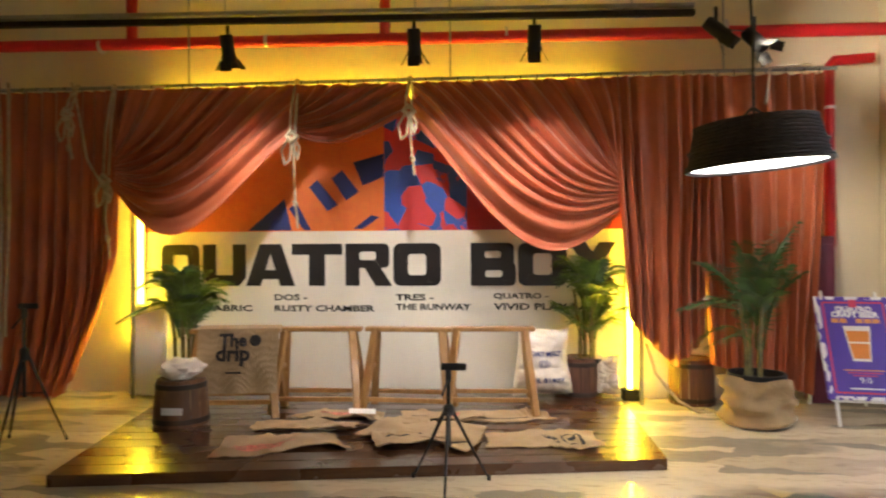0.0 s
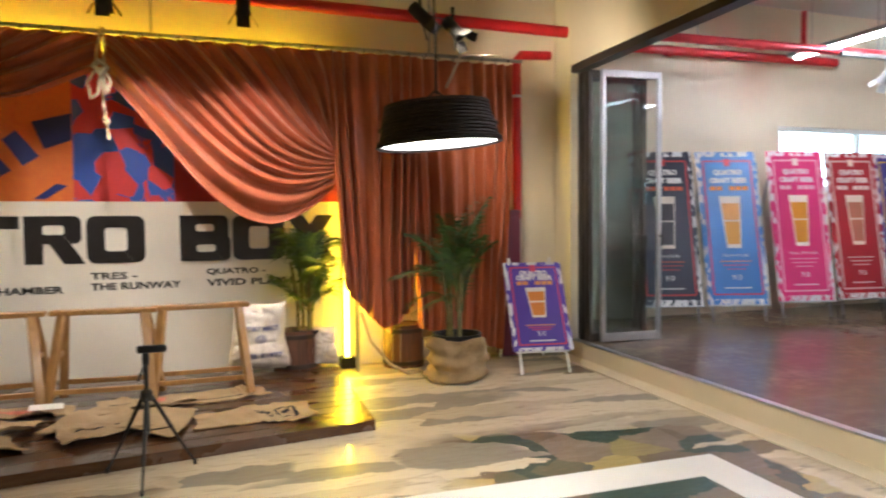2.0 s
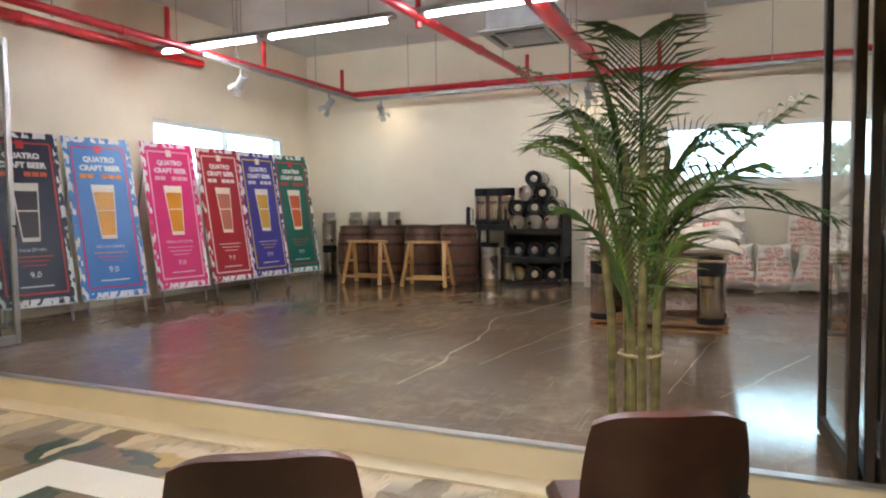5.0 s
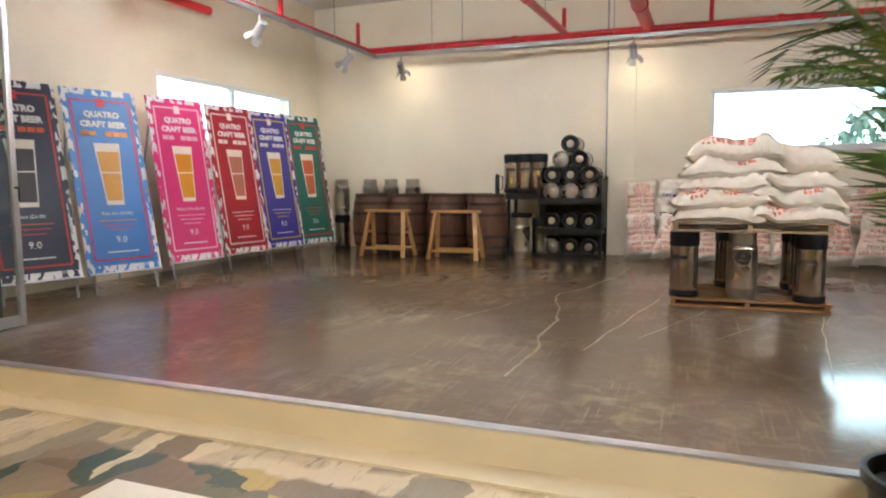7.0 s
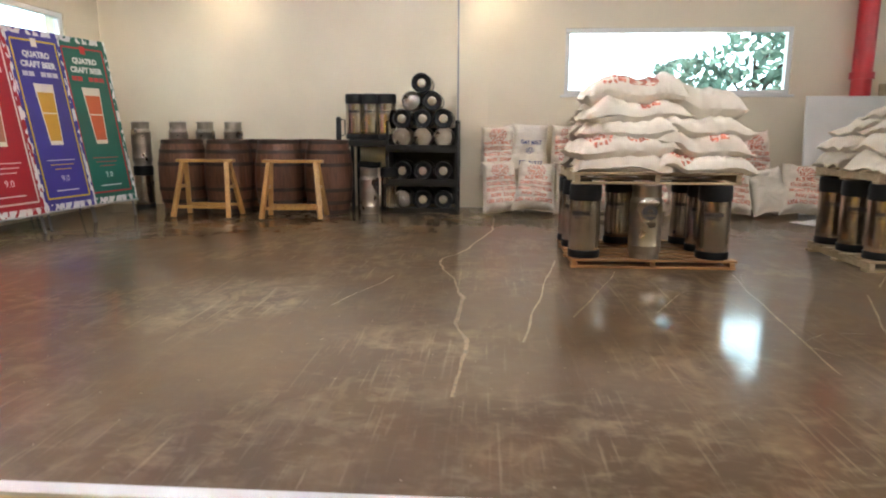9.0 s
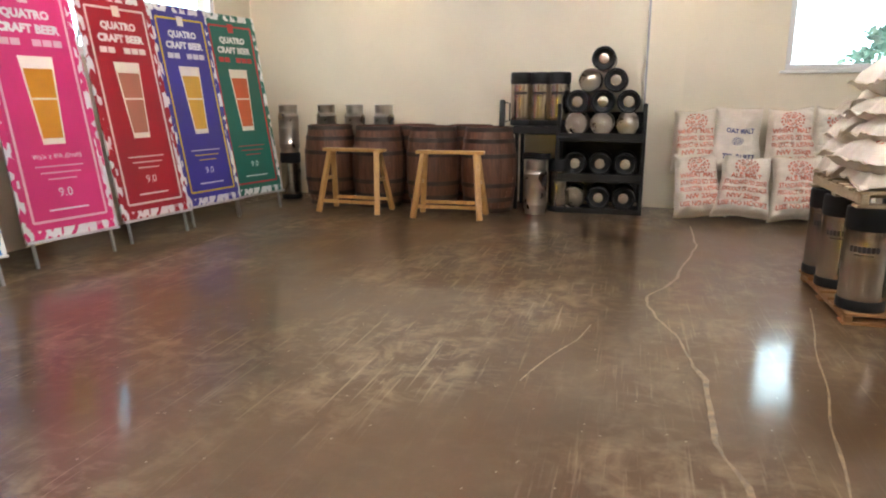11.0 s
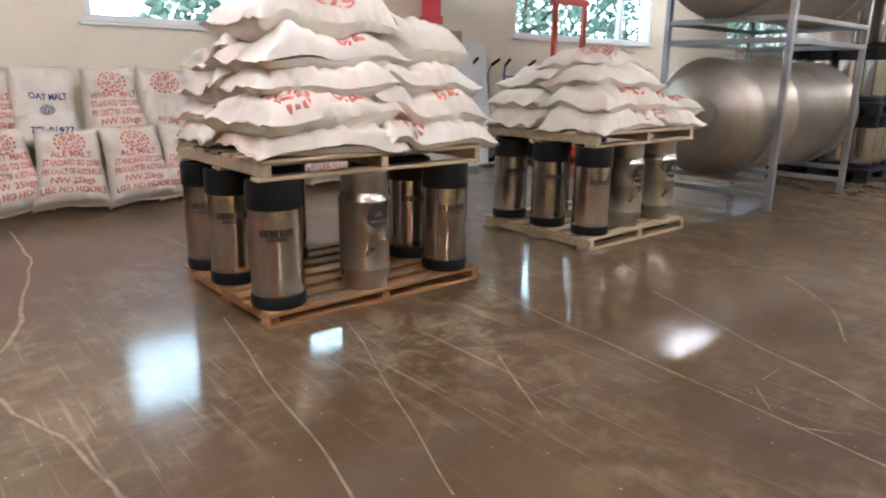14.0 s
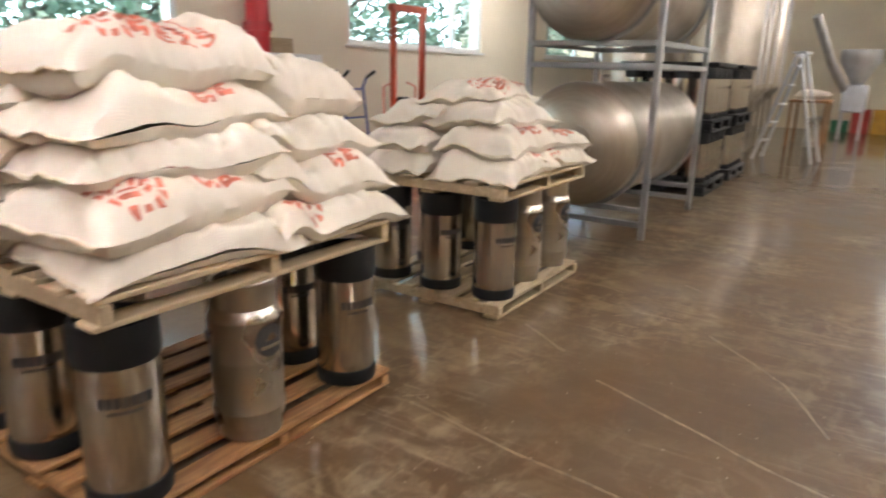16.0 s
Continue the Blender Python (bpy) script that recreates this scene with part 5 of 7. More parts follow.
def plain(name, c, rough=0.32):
    return mat(name, c, rough, var=0.05, scale=3, bump=0.02)


M_PRINTW = plain("white_print", (0.72, 0.72, 0.7))
M_FOAM = plain("pale_foam_print", (0.78, 0.72, 0.62))


def beer_poster(name, m, back, line, beer, name_line, w=0.74, h=1.86, foot=0.36, label="", head=None, legs=True):
    """A printed board leaning back on a steel easel; local x right, z up the board, front towards -y."""
    p = thing(name, label, "poster stand", "beer poster stands", m)
    ink = plain(name + "_ink", back)
    board = part("board", box(bmesh.new(), (w, 0.018, h), (0, 0.01, h / 2), bevel=0.003), flakes(name + "_border", (0.72, 0.72, 0.72), back), p, "printed board with a flecked border")
    k = w / 0.76
    part("print_field", box(bmesh.new(), (w * 0.86, 0.002, h * 0.93), (0, -0.0012, h * 0.5)), ink, board)
    lm = plain(name + "_line", line)
    bw, bh, t = w * 0.78, h * 0.87, 0.018 * k
    for x, z, sx, sz in ((0, h * 0.5 - bh / 2, bw, t), (0, h * 0.5 + bh / 2, bw, t), (-bw / 2, h * 0.5, t, bh), (bw / 2, h * 0.5, t, bh)):
        part("border_line", box(bmesh.new(), (sx, 0.002, sz), (x, -0.0035, z)), lm, board)
    part("crest", box(bmesh.new(), (0.075 * k, 0.002, 0.09 * k), (0, -0.006, h * 0.925)), lm if line[0] < 0.6 else M_FOAM, board)

    def write(t, z, size, width, material, bold=0.0):
        lt = lettering(t, size, "CENTER", bold)
        xs = [v.co.x for v in lt.verts]
        s = min(1.0, width / (max(xs) - min(xs)))
        for v in lt.verts:
            v.co = Vector((v.co.x * s, -0.004, z + v.co.y))
        part("lettering", lt, material, board, smooth=False)
    write("QUATRO", h * 0.845, 0.085 * k, w * 0.5, M_PRINTW, 0.005 * k)
    write("CRAFT BEER", h * 0.79, 0.085 * k, w * 0.62, M_PRINTW, 0.005 * k)
    hd = plain(name + "_heading", head or (0.7, 0.66, 0.64))
    for i in range(6):
        if i != 2:
            part("heading_block", box(bmesh.new(), (0.068 * k, 0.002, 0.05 * k), ((-0.2 + 0.08 * i) * k, -0.004, h * 0.752)), hd, board)
    g = bmesh.new()
    z0, z1, r0, r1 = h * 0.36, h * 0.70, w * 0.115, w * 0.175
    vs = [g.verts.new((x, -0.004, z)) for x, z in ((-r0, z0), (r0, z0), (r1, z1), (-r1, z1))]
    g.faces.new(vs)
    part("glass_picture", g, M_FOAM, board, "picture of a beer glass")
    g = bmesh.new()
    q = lambda v: r0 + (r1 - r0) * v
    g.faces.new([g.verts.new((x, -0.0055, z)) for x, z in ((-q(0.07) * 0.86, z0 + 0.07 * (z1 - z0)), (q(0.07) * 0.86, z0 + 0.07 * (z1 - z0)), (q(0.86) * 0.88, z0 + 0.86 * (z1 - z0)), (-q(0.86) * 0.88, z0 + 0.86 * (z1 - z0)))])
    part("beer_picture", g, plain(name + "_beer", beer), board)
    part("glass_band", box(bmesh.new(), (r1 * 1.45, 0.002, 0.014), (0, -0.007, z0 + 0.52 * (z1 - z0))), M_FOAM, board)
    if name_line:
        write(name_line, h * 0.305, 0.05 * k, w * 0.6, M_PRINTW)
    for z, ww in ((0.275, 0.5), (0.25, 0.42), (0.225, 0.3)):
        part("text_line", box(bmesh.new(), (w * ww, 0.002, 0.009), (0, -0.004, h * z)), lm if z < 0.26 else hd, board)
    write("9.0", h * 0.155, 0.095 * k, w * 0.4, M_PRINTW)
    part("text_line", box(bmesh.new(), (w * 0.42, 0.002, 0.012), (0, -0.004, h * 0.105)), M_PRINTW, board)
    if legs:
        for s in (-1, 1):
            part("front_leg", box(bmesh.new(), (0.022, 0.022, foot + 0.3), (s * (w / 2 - 0.06), 0.032, 0.15 - foot / 2 + 0.0), bevel=0.003), M_GREY, p)
            a, b = Vector((s * (w / 2 - 0.06), 0.035, h * 0.9)), Vector((s * (w / 2 - 0.06), 0.035 + 0.85, h * 0.16 - 0.42))
            part("back_leg", tube(bmesh.new(), [a, b], 0.011, 8), M_GREY, p)
        part("ledge", box(bmesh.new(), (w, 0.035, 0.02), (0, 0.0, -0.011), bevel=0.003), M_ALU, p)
    return p


POST = [
    ("black_beer_poster", 5.42, 6.62, -17, (0.012, 0.016, 0.04), (0.5, 0.03, 0.03), (0.02, 0.015, 0.02), "Stout (Draft)", (0.6, 0.1, 0.03), "black printed beer poster on an easel"),
    ("blue_beer_poster", 6.2, 6.42, -17, (0.05, 0.19, 0.52), (0.55, 0.03, 0.07), (0.62, 0.30, 0.03), "Pale Ale (Draft)", (0.75, 0.25, 0.02), "blue printed beer poster on an easel"),
    ("pink_beer_poster", 7.22, 6.42, -11, (0.62, 0.03, 0.17), (0.75, 0.45, 0.5), (0.65, 0.27, 0.02), "Walk it IPA (Draft)", (0.7, 0.45, 0.5), "pink printed beer poster on an easel"),
    ("crimson_beer_poster", 8.1, 6.38, -8, (0.33, 0.006, 0.018), (0.7, 0.6, 0.55), (0.42, 0.16, 0.10), "", (0.72, 0.66, 0.62), "crimson printed beer poster on an easel"),
    ("navy_beer_poster", 8.88, 6.34, -8, (0.045, 0.035, 0.26), (0.65, 0.45, 0.03), (0.62, 0.34, 0.04), "", (0.6, 0.58, 0.62), "navy printed beer poster with a yellow border"),
    ("green_beer_poster", 9.56, 6.26, -12, (0.01, 0.12, 0.09), (0.5, 0.03, 0.03), (0.6, 0.12, 0.04), "", (0.5, 0.05, 0.04), "green printed beer poster on an easel"),
]
for nm, x, y, yaw, back, line, beer, nl, head, lab in POST:
    beer_poster(nm, pose(x, y, S + 0.2, 0, 0, yaw) @ pose(0, 0, 0, -13 if x < 7 else -9.5, 0, 0), back, line, beer, nl, label=lab, head=head, foot=0.2)
beer_poster("violet_beer_poster", pose(3.22, 5.52, 0.2, 0, 0, -9) @ pose(0, 0, 0, -27, 0, 0), (0.09, 0.05, 0.33), (0.55, 0.05, 0.1), (0.65, 0.22, 0.03), "", 0.56, 0.86, 0.2, "violet printed beer poster on a small white easel", (0.7, 0.3, 0.1), legs=False)
es = thing("sign_easel", "small white folding easel holding a poster", "easel", m=pose(3.22, 5.52, 0, 0, 0, -9))
for s in (-1, 1):
    part("front_leg", tube(bmesh.new(), [(s * 0.22, -0.06, 0.008), (s * 0.2, 0.47, 1.0)], 0.013, 8), M_WHITE, es)
    part("back_leg", tube(bmesh.new(), [(s * 0.22, 0.72, 0.008), (s * 0.2, 0.47, 0.98)], 0.012, 8), M_WHITE, es)
part("ledge", box(bmesh.new(), (0.5, 0.03, 0.015), (0, 0.03, 0.185), bevel=0.003), M_WHITE, es)


# ---- folding doors ----
def door_leaf(name, m, frame, w=0.66, h=2.62, label="aluminium framed glass folding door leaf"):
    d = tagged(thing(name, label, "door", "", m), kind="structure")
    t = 0.045
    for x in (t / 2, w - t / 2):
        part("stile", box(bmesh.new(), (t, 0.04, h), (x, 0, h / 2), bevel=0.004), frame, d)
    for z, hh in ((0.04, 0.08), (h - 0.035, 0.07)):
        part("rail", box(bmesh.new(), (w - 2 * t, 0.038, hh), (w / 2, 0, z), bevel=0.003), frame, d)
    part("pane", box(bmesh.new(), (w - 2 * t, 0.008, h - 0.15), (w / 2, 0, h / 2)), M_SMOKE, d).visible_shadow = False
    part("handle", tube(bmesh.new(), [(w - t / 2, -0.02, 1.02), (w - t / 2, -0.06, 1.02), (w - t / 2, -0.06, 0.92)], 0.01, 8), M_BLACK, d, "black lever handle")
    return d


door_leaf("door_1", pose(3.97, 5.8, S + 0.014, 0, 0, -2), M_ALU)
for k in range(4):
    door_leaf(f"door_{k + 2}", pose(3.86 + 0.01 * (k % 2), 5.86 + 0.06 * k, S + 0.014, 0, 0, 3 * (-1) ** k), M_DARKALU, label="folded dark framed glass door leaf in the stack")
for k in range(4):
    door_leaf(f"door_{k + 6}", pose(3.87 + 0.01 * (k % 2), -0.36 - 0.06 * k, S + 0.014, 0, 0, 3 * (-1) ** k), M_DARKALU, label="folded dark framed glass door leaf in the stack")


# ---- the stage ----
def stage():
    t = thing("stage_platform", "low glossy dark brown plank stage", "stage")
    n = 14
    lo, hi = lambda u: Vector((-2.2 + 3.64 * u, 3.88 + 0.54 * u, 0)), lambda u: Vector((-2.62 + 4.08 * u, 6.4, 0))
    for j in range(n):
        a, b = j / n, (j + 1) / n - 0.004
        bm = bmesh.new()
        q = [lo(0).lerp(hi(0), a), lo(1).lerp(hi(1), a), lo(1).lerp(hi(1), b), lo(0).lerp(hi(0), b)]
        bot = [bm.verts.new((p.x, p.y, 0.001)) for p in q]
        top = [bm.verts.new((p.x, p.y, 0.07)) for p in q]
        bm.faces.new(top), bm.faces.new(bot[::-1])
        for i in range(4):
            bm.faces.new((bot[i], bot[(i + 1) % 4], top[(i + 1) % 4], top[i]))
        part("plank", bm, M_STAGE, t, smooth=False)


M_STAGE = wood("glossy_dark_stage_wood", (0.085, 0.035, 0.014), (0.05, 0.02, 0.009), 0.25, (1, 10, 10), 0.5)
stage()
ZS = 0.071

M_BOARD = mat("white_sign_board", (0.74, 0.70, 0.60), 0.5, var=0.04, scale=1.2, bump=0.02)
struct("sign_board", box(bmesh.new(), (4.75, 0.012, 1.5), (-0.72, YW - 0.007, 0.8)), M_BOARD, "white printed board on the stage wall", smooth=False)


def mural_mat():
    n = Nodes("orange_and_blue_mural")
    xyz = n.t.nodes.new("ShaderNodeSeparateXYZ")
    n.link(n.co, xyz.inputs[0])
    c = n.cells(n.scaled((1, 1, 1), (0, 0.5, 0)), 6.5)
    sep = n.t.nodes.new("ShaderNodeSeparateColor")
    n.link(c.outputs["Color"], sep.inputs[0])
    k, _ = n.noise(n.co, 9, 6, 1.0)
    right = n.mix(n.step(n.op("ADD", sep.outputs[0], n.op("MULTIPLY", k, 0.3)), 0.62, 0.64), (0.045, 0.10, 0.42), (0.62, 0.05, 0.05))
    left = n.mix(n.step(k, 0.3, 0.7), (0.72, 0.20, 0.03), (0.68, 0.15, 0.03))
    col = n.mix(n.step(xyz.outputs[0], -0.66, -0.65), left, right)
    col = n.mix(n.step(xyz.outputs[0], 0.12, 0.13), col, (0.35, 0.02, 0.03))
    return n.done(col, 0.5)


mural = struct("mural", box(bmesh.new(), (4.75, 0.012, 1.2), (-0.72, YW - 0.006, 2.152)), mural_mat(), "orange, red and blue painted mural above the sign board", smooth=False)
M_NAVY = plain("mural_navy", (0.02, 0.03, 0.16), 0.5)
for pts in (((-1.98, 1.56), (-1.55, 1.56), (-1.62, 1.86)), ((-1.43, 1.56), (-1.36, 1.56), (-1.5, 1.82), (-1.58, 1.77)), ((-1.2, 1.74), (-1.1, 1.8), (-1.3, 2.04), (-1.38, 1.97)), ((-1.02, 1.84), (-0.9, 1.92), (-1.06, 2.13), (-1.16, 2.05)), ((-0.86, 1.98), (-0.66, 2.06), (-0.66, 2.28), (-0.95, 2.2)), ((-0.95, 1.57), (-0.78, 1.7), (-0.7, 1.68), (-0.86, 1.57))):
    bm = bmesh.new()
    bm.faces.new([bm.verts.new((x, YW - 0.0145, z)) for x, z in pts])
    part("blue_shape", bm, M_NAVY, mural, smooth=False)


def wall_text(t, x0, x1, z0, z1, material, bold=0.0):
    lt = lettering(t, 1.0, "LEFT", bold)
    xs, ys = [v.co.x for v in lt.verts], [v.co.y for v in lt.verts]
    sx, sz = (x1 - x0) / (max(xs) - min(xs)), (z1 - z0) / (max(ys) - min(ys))
    for v in lt.verts:
        v.co = Vector((x0 + (v.co.x - min(xs)) * sx, YW - 0.0155, z0 + (v.co.y - min(ys)) * sz))
    return struct("wall_lettering", lt, material, f"black lettering on the white board", "lettering", smooth=False)


M_TYPE = plain("black_vinyl_lettering", (0.016, 0.014, 0.014), 0.4)
def ring_pts(x0, x1, z0, z1, c):
    """A box outline with cut and softened corners."""
    pts = []
    for cx, cz, a0 in ((x1 - c, z0 + c, -90), (x1 - c, z1 - c, 0), (x0 + c, z1 - c, 90), (x0 + c, z0 + c, 180)):
        pts += [(cx + c * math.cos(radians(a0 + 22.5 * k)), cz + c * math.sin(radians(a0 + 22.5 * k))) for k in range(5)]
    return pts


def block_letter(ch, x0, x1, z0, z1):
    """A wide square-cut capital built from flat pieces."""
    bm, w, h = bmesh.new(), x1 - x0, z1 - z0
    level = [0]

    def poly(*pts):
        level[0] += 1
        bm.faces.new([bm.verts.new((x0 + p * w, YW - 0.0155 - 0.0004 * level[0], z0 + q * h)) for p, q in pts])

    def bar(a, b, c, d):
        poly((a, c), (b, c), (b, d), (a, d))

    def loop(a, b, c, d, t, tz, cut=0.16):
        out, inn = ring_pts(a, b, c, d, cut), ring_pts(a + t, b - t, c + tz, d - tz, cut * 0.45)
        for k in range(len(out)):
            m = (k + 1) % len(out)
            poly(out[k], out[m], inn[m], inn[k])
    t, tz = 0.31, 0.25
    if ch in "OQ":
        loop(0, 1, 0, 1, t, tz)
        if ch == "Q":
            poly((0.55, 0.2), (0.78, -0.1), (1.05, -0.1), (0.8, 0.25))
    elif ch == "U":
        bar(0, t, 0.2, 1), bar(1 - t, 1, 0.2, 1)
        poly((0, 0.2), (0.16, 0), (0.84, 0), (1, 0.2), (1 - t, 0.26), (t, 0.26))
    elif ch == "A":
        poly((0, 0), (0.3, 0), (0.56, 1), (0.28, 1)), poly((0.7, 0), (1, 0), (0.72, 1), (0.44, 1))
        bar(0.25, 0.75, 0.16, 0.38)
    elif ch == "T":
        bar(0, 1, 0.74, 1), bar(0.34, 0.66, 0, 0.74)
    elif ch in "RB":
        bar(0, t, 0, 1)
        loop(0.02, 0.96, 0.42 if ch == "R" else 0.46, 1, 0.29, 0.19, 0.13)
        if ch == "B":
            loop(0.02, 1, 0, 0.56, 0.3, 0.2, 0.13)
        else:
            poly((0.4, 0.46), (0.66, 0), (1.02, 0), (0.76, 0.46))
    else:
        poly((0, 0), (0.36, 0), (1, 1), (0.64, 1)), poly((0.64, 0), (1, 0), (0.36, 1), (0, 1))
    return struct("wall_lettering", bm, M_TYPE, "wide black lettering on the white board", "lettering", smooth=False)


for t, x0, x1 in (("Q", -2.84, -2.46), ("U", -2.43, -2.0), ("A", -2.0, -1.52), ("T", -1.55, -1.06), ("R", -1.03, -0.59), ("O", -0.57, -0.12), ("B", 0.16, 0.58), ("O", 0.6, 1.05), ("X", 1.06, 1.5)):
    block_letter(t, x0, x1, 1.03, 1.43)
for t, x0, x1, z in (("FIRST FABRIC", -2.76, -1.94, 0.785), ("DOS -", -1.72, -1.4, 0.89), ("RUSTY CHAMBER", -1.72, -0.75, 0.785), ("TRES -", -0.55, -0.19, 0.89), ("THE RUNWAY", -0.55, 0.16, 0.8), ("QUATRO -", 0.37, 0.88, 0.9), ("VIVID PLAY LAND", 0.37, 1.45, 0.805)):
    wall_text(t, x0, x1, z, z + 0.062, M_TYPE, 0.03)

# yellow light tubes and strip behind the drapes
YEL = (1.0, 0.66, 0.0)
M_YTUBE = glow("yellow_led_tube", (1.0, 0.74, 0.03), 30)
for x, z0, z1 in ((-3.02, 0.5, 1.85), (1.6, 0.1, 1.62)):
    f = thing("yellow_light_tube", "glowing yellow LED tube upright against the wall", "light tube", "yellow light tubes", pose(x, YW - 0.09, z0))
    part("tube", tube(bmesh.new(), [(0, 0, 0), (0, 0, z1 - z0)], 0.022, 12), M_YTUBE, f, "lit yellow tube")
    part("holder", box(bmesh.new(), (0.05, 0.02, z1 - z0 + 0.05), (0, 0.035, (z1 - z0) / 2), bevel=0.004), M_WHITE, f)
    part("foot", box(bmesh.new(), (0.14, 0.12, max(0.02, z0)), (0, 0.0, -z0 / 2), bevel=0.004), M_BLACK, f)
    lamp("yellow_tube_light", "AREA", 24, look((x, YW - 0.13, (z0 + z1) / 2), (x + (0.7 if x < 0 else 0.3), YW - 1.2, 0.9)), YEL, 0.05, z1 - z0)
f = thing("yellow_led_strip", "yellow LED strip along the top of the stage wall", "light strip", m=pose(-0.7, YW - 0.1, 2.72))
part("strip", box(bmesh.new(), (4.2, 0.012, 0.01), (0, 0, 0.012)), M_YTUBE, f, "lit yellow strip")
part("channel", box(bmesh.new(), (4.2, 0.16, 0.014), (0, 0.02, -0.004)), M_ALU, f)
lamp("yellow_strip_light", "AREA", 13, look((-0.7, YW - 0.12, 2.76), (-0.7, YW + 0.06, 3.6)), YEL, 4.2, 0.05)

# ---- drapes ----
def drape_mat():
    n = Nodes("terracotta_satin_drape")
    k, _ = n.noise(n.co, 3, 5)
    w, _ = n.noise(n.scaled((60, 60, 4)), 5, 3)
    n.bump(w, 0.12, 0.004)
    n.b.inputs["Sheen Weight"].default_value, n.b.inputs["Sheen Roughness"].default_value = 0.35, 0.4
    return n.done(n.mix(n.step(k, 0.3, 0.7), (0.36, 0.082, 0.028), (0.46, 0.118, 0.040)), n.step(w, 0.3, 0.7, 0.5, 0.62))


M_DRAPE = drape_mat()
YR, ZR = 6.1, 2.88


def solid(ob, t=0.006):
    md = ob.modifiers.new("thick", "SOLIDIFY")
    md.thickness = t
    return ob


def curtain(f, label, nu=150, nv=60):
    ob = solo("stage_curtain", sheet(bmesh.new(), nu, nv, f), M_DRAPE, label, "curtain", "stage drapes")
    return solid(ob)


def swag(x_rod, x_tie, z_tie, gather, sag, pleats, seed, bulge=0.14):
    """Cloth whose folds fan out from a gathered end, x, high and low, to the rod and to a tie at the other side."""
    gx, g1, g0 = gather

    def f(w, u):
        if w < 0.78:
            k = w / 0.78
            a = Vector((x_rod + (x_tie - x_rod) * k, 0, ZR - 0.03))
        else:
            a = Vector((x_tie, 0, ZR - 0.03 + (z_tie - ZR + 0.03) * (w - 0.78) / 0.22))
        b = Vector((gx, 0, g1 + (g0 - g1) * w ** 1.5))
        wob = noise.noise(Vector((w * 5, u * 1.4, seed)))
        p = a.lerp(b, u)
        p.z -= sag * w ** 1.6 * math.sin(math.pi * u ** 1.25) + 0.02 * wob * math.sin(math.pi * u)
        ph = 2 * math.pi * pleats * (w + 0.03 * math.sin(9 * w + seed)) + 2.6 * noise.noise(Vector((w * 3.2, u * 1.1, seed + 4)))
        crest = 1 - 2 * abs(math.sin(ph / 2)) ** 1.4
        amp = (0.030 + 0.028 * abs(noise.noise(Vector((w * 7, 2.0, seed))))) * (1 - 0.45 * u ** 3) * (0.75 + 0.5 * math.sin(math.pi * u))
        small = 0.007 * math.sin(2.7 * ph + 5 * wob)
        y = YR - 0.03 - amp * crest - small - bulge * w * math.sin(math.pi * min(1.0, u * 1.05)) ** 0.8
        return Vector((p.x, y, p.z))
    return f


curtain(swag(-3.08, -1.4, 2.4, (-3.1, 2.25, 1.92), 0.6, 9, 1.0), "terracotta satin swag tied up with rope", 190, 60)
curtain(swag(-1.42, -0.36, 2.58, (-1.4, 2.62, 2.4), 0.16, 6, 4.0, 0.08), "small terracotta satin swag tied up with rope", 120, 44)
curtain(swag(1.42, -0.34, 2.5, (1.46, 2.05, 1.66), 0.62, 12, 7.0, 0.18), "deep terracotta satin swag gathered to one side", 220, 64)


def hang(x0, x1, left, right, zb, pleats, seed, y=YR):
    """A pleated panel: its side edges left(v), right(v), its foot zb(u)."""
    def f(u, v):
        xa, xb = left(v), right(v)
        x = xa + (xb - xa) * u + 0.02 * noise.noise(Vector((u * 6, v * 2, seed)))
        z = ZR - 0.03 + (zb(u) - ZR + 0.03) * v
        ph = 2 * math.pi * pleats * (u + 0.05 * math.sin(7 * u)) + 2.4 * noise.noise(Vector((u * 4, v * 1.2, seed)))
        amp = 0.062 * (0.7 + 0.6 * v) * (0.6 + 0.5 * noise.noise(Vector((u * 9, v, seed + 3))))
        return Vector((x, y - 0.01 - amp * math.sin(ph) - 0.018 * math.sin(2.3 * ph + seed) * v, z))
    return f


curtain(hang(0, 0, lambda v: -5.5, lambda v: -3.05 - 0.06 * v - 1.1 * max(0, v - 0.62) ** 1.4, lambda u: 0.02 if u < 0.86 else 0.02 + 0.55 * ((u - 0.86) / 0.14) ** 1.6, 17, 11), "terracotta satin side curtain falling to the floor", 220, 60)
curtain(hang(0, 0, lambda v: 1.4 + 0.14 * v, lambda v: 2.22 - 0.06 * v, lambda u: 0.36 + 0.75 * abs(u - 0.62) ** 1.2, 7, 21, YR - 0.03), "terracotta satin drape tail beside the swag", 110, 60)
curtain(hang(0, 0, lambda v: 2.12 + 0.12 * v, lambda v: 3.18 - 0.12 * v ** 2, lambda u: 0.12 + 0.25 * (1 - u), 8, 31, YR + 0.03), "terracotta satin side curtain by the pipe", 120, 60)

rod = thing("curtain_rod", "grey steel curtain rod with rings and rope ties", "curtain rod")
part("rod", tube(bmesh.new(), [(-5.58, YR, ZR), (3.28, YR, ZR + 0.01)], 0.017, 10), M_GREY, rod)
ringbm = tube(bmesh.new(), [(0, 0.026 * math.cos(a), 0.026 * math.sin(a)) for a in [i * 2 * math.pi / 12 for i in range(13)]], 0.004, 5, caps=False)
ringme = mesh("ring", ringbm, M_BLACK)
for k in range(62):
    o = new("ring", ringme)
    o.parent = rod
    o.matrix_basis = pose(-5.4 + 0.14 * k, YR, ZR - 0.008, 0, 0, random.uniform(-25, 25))
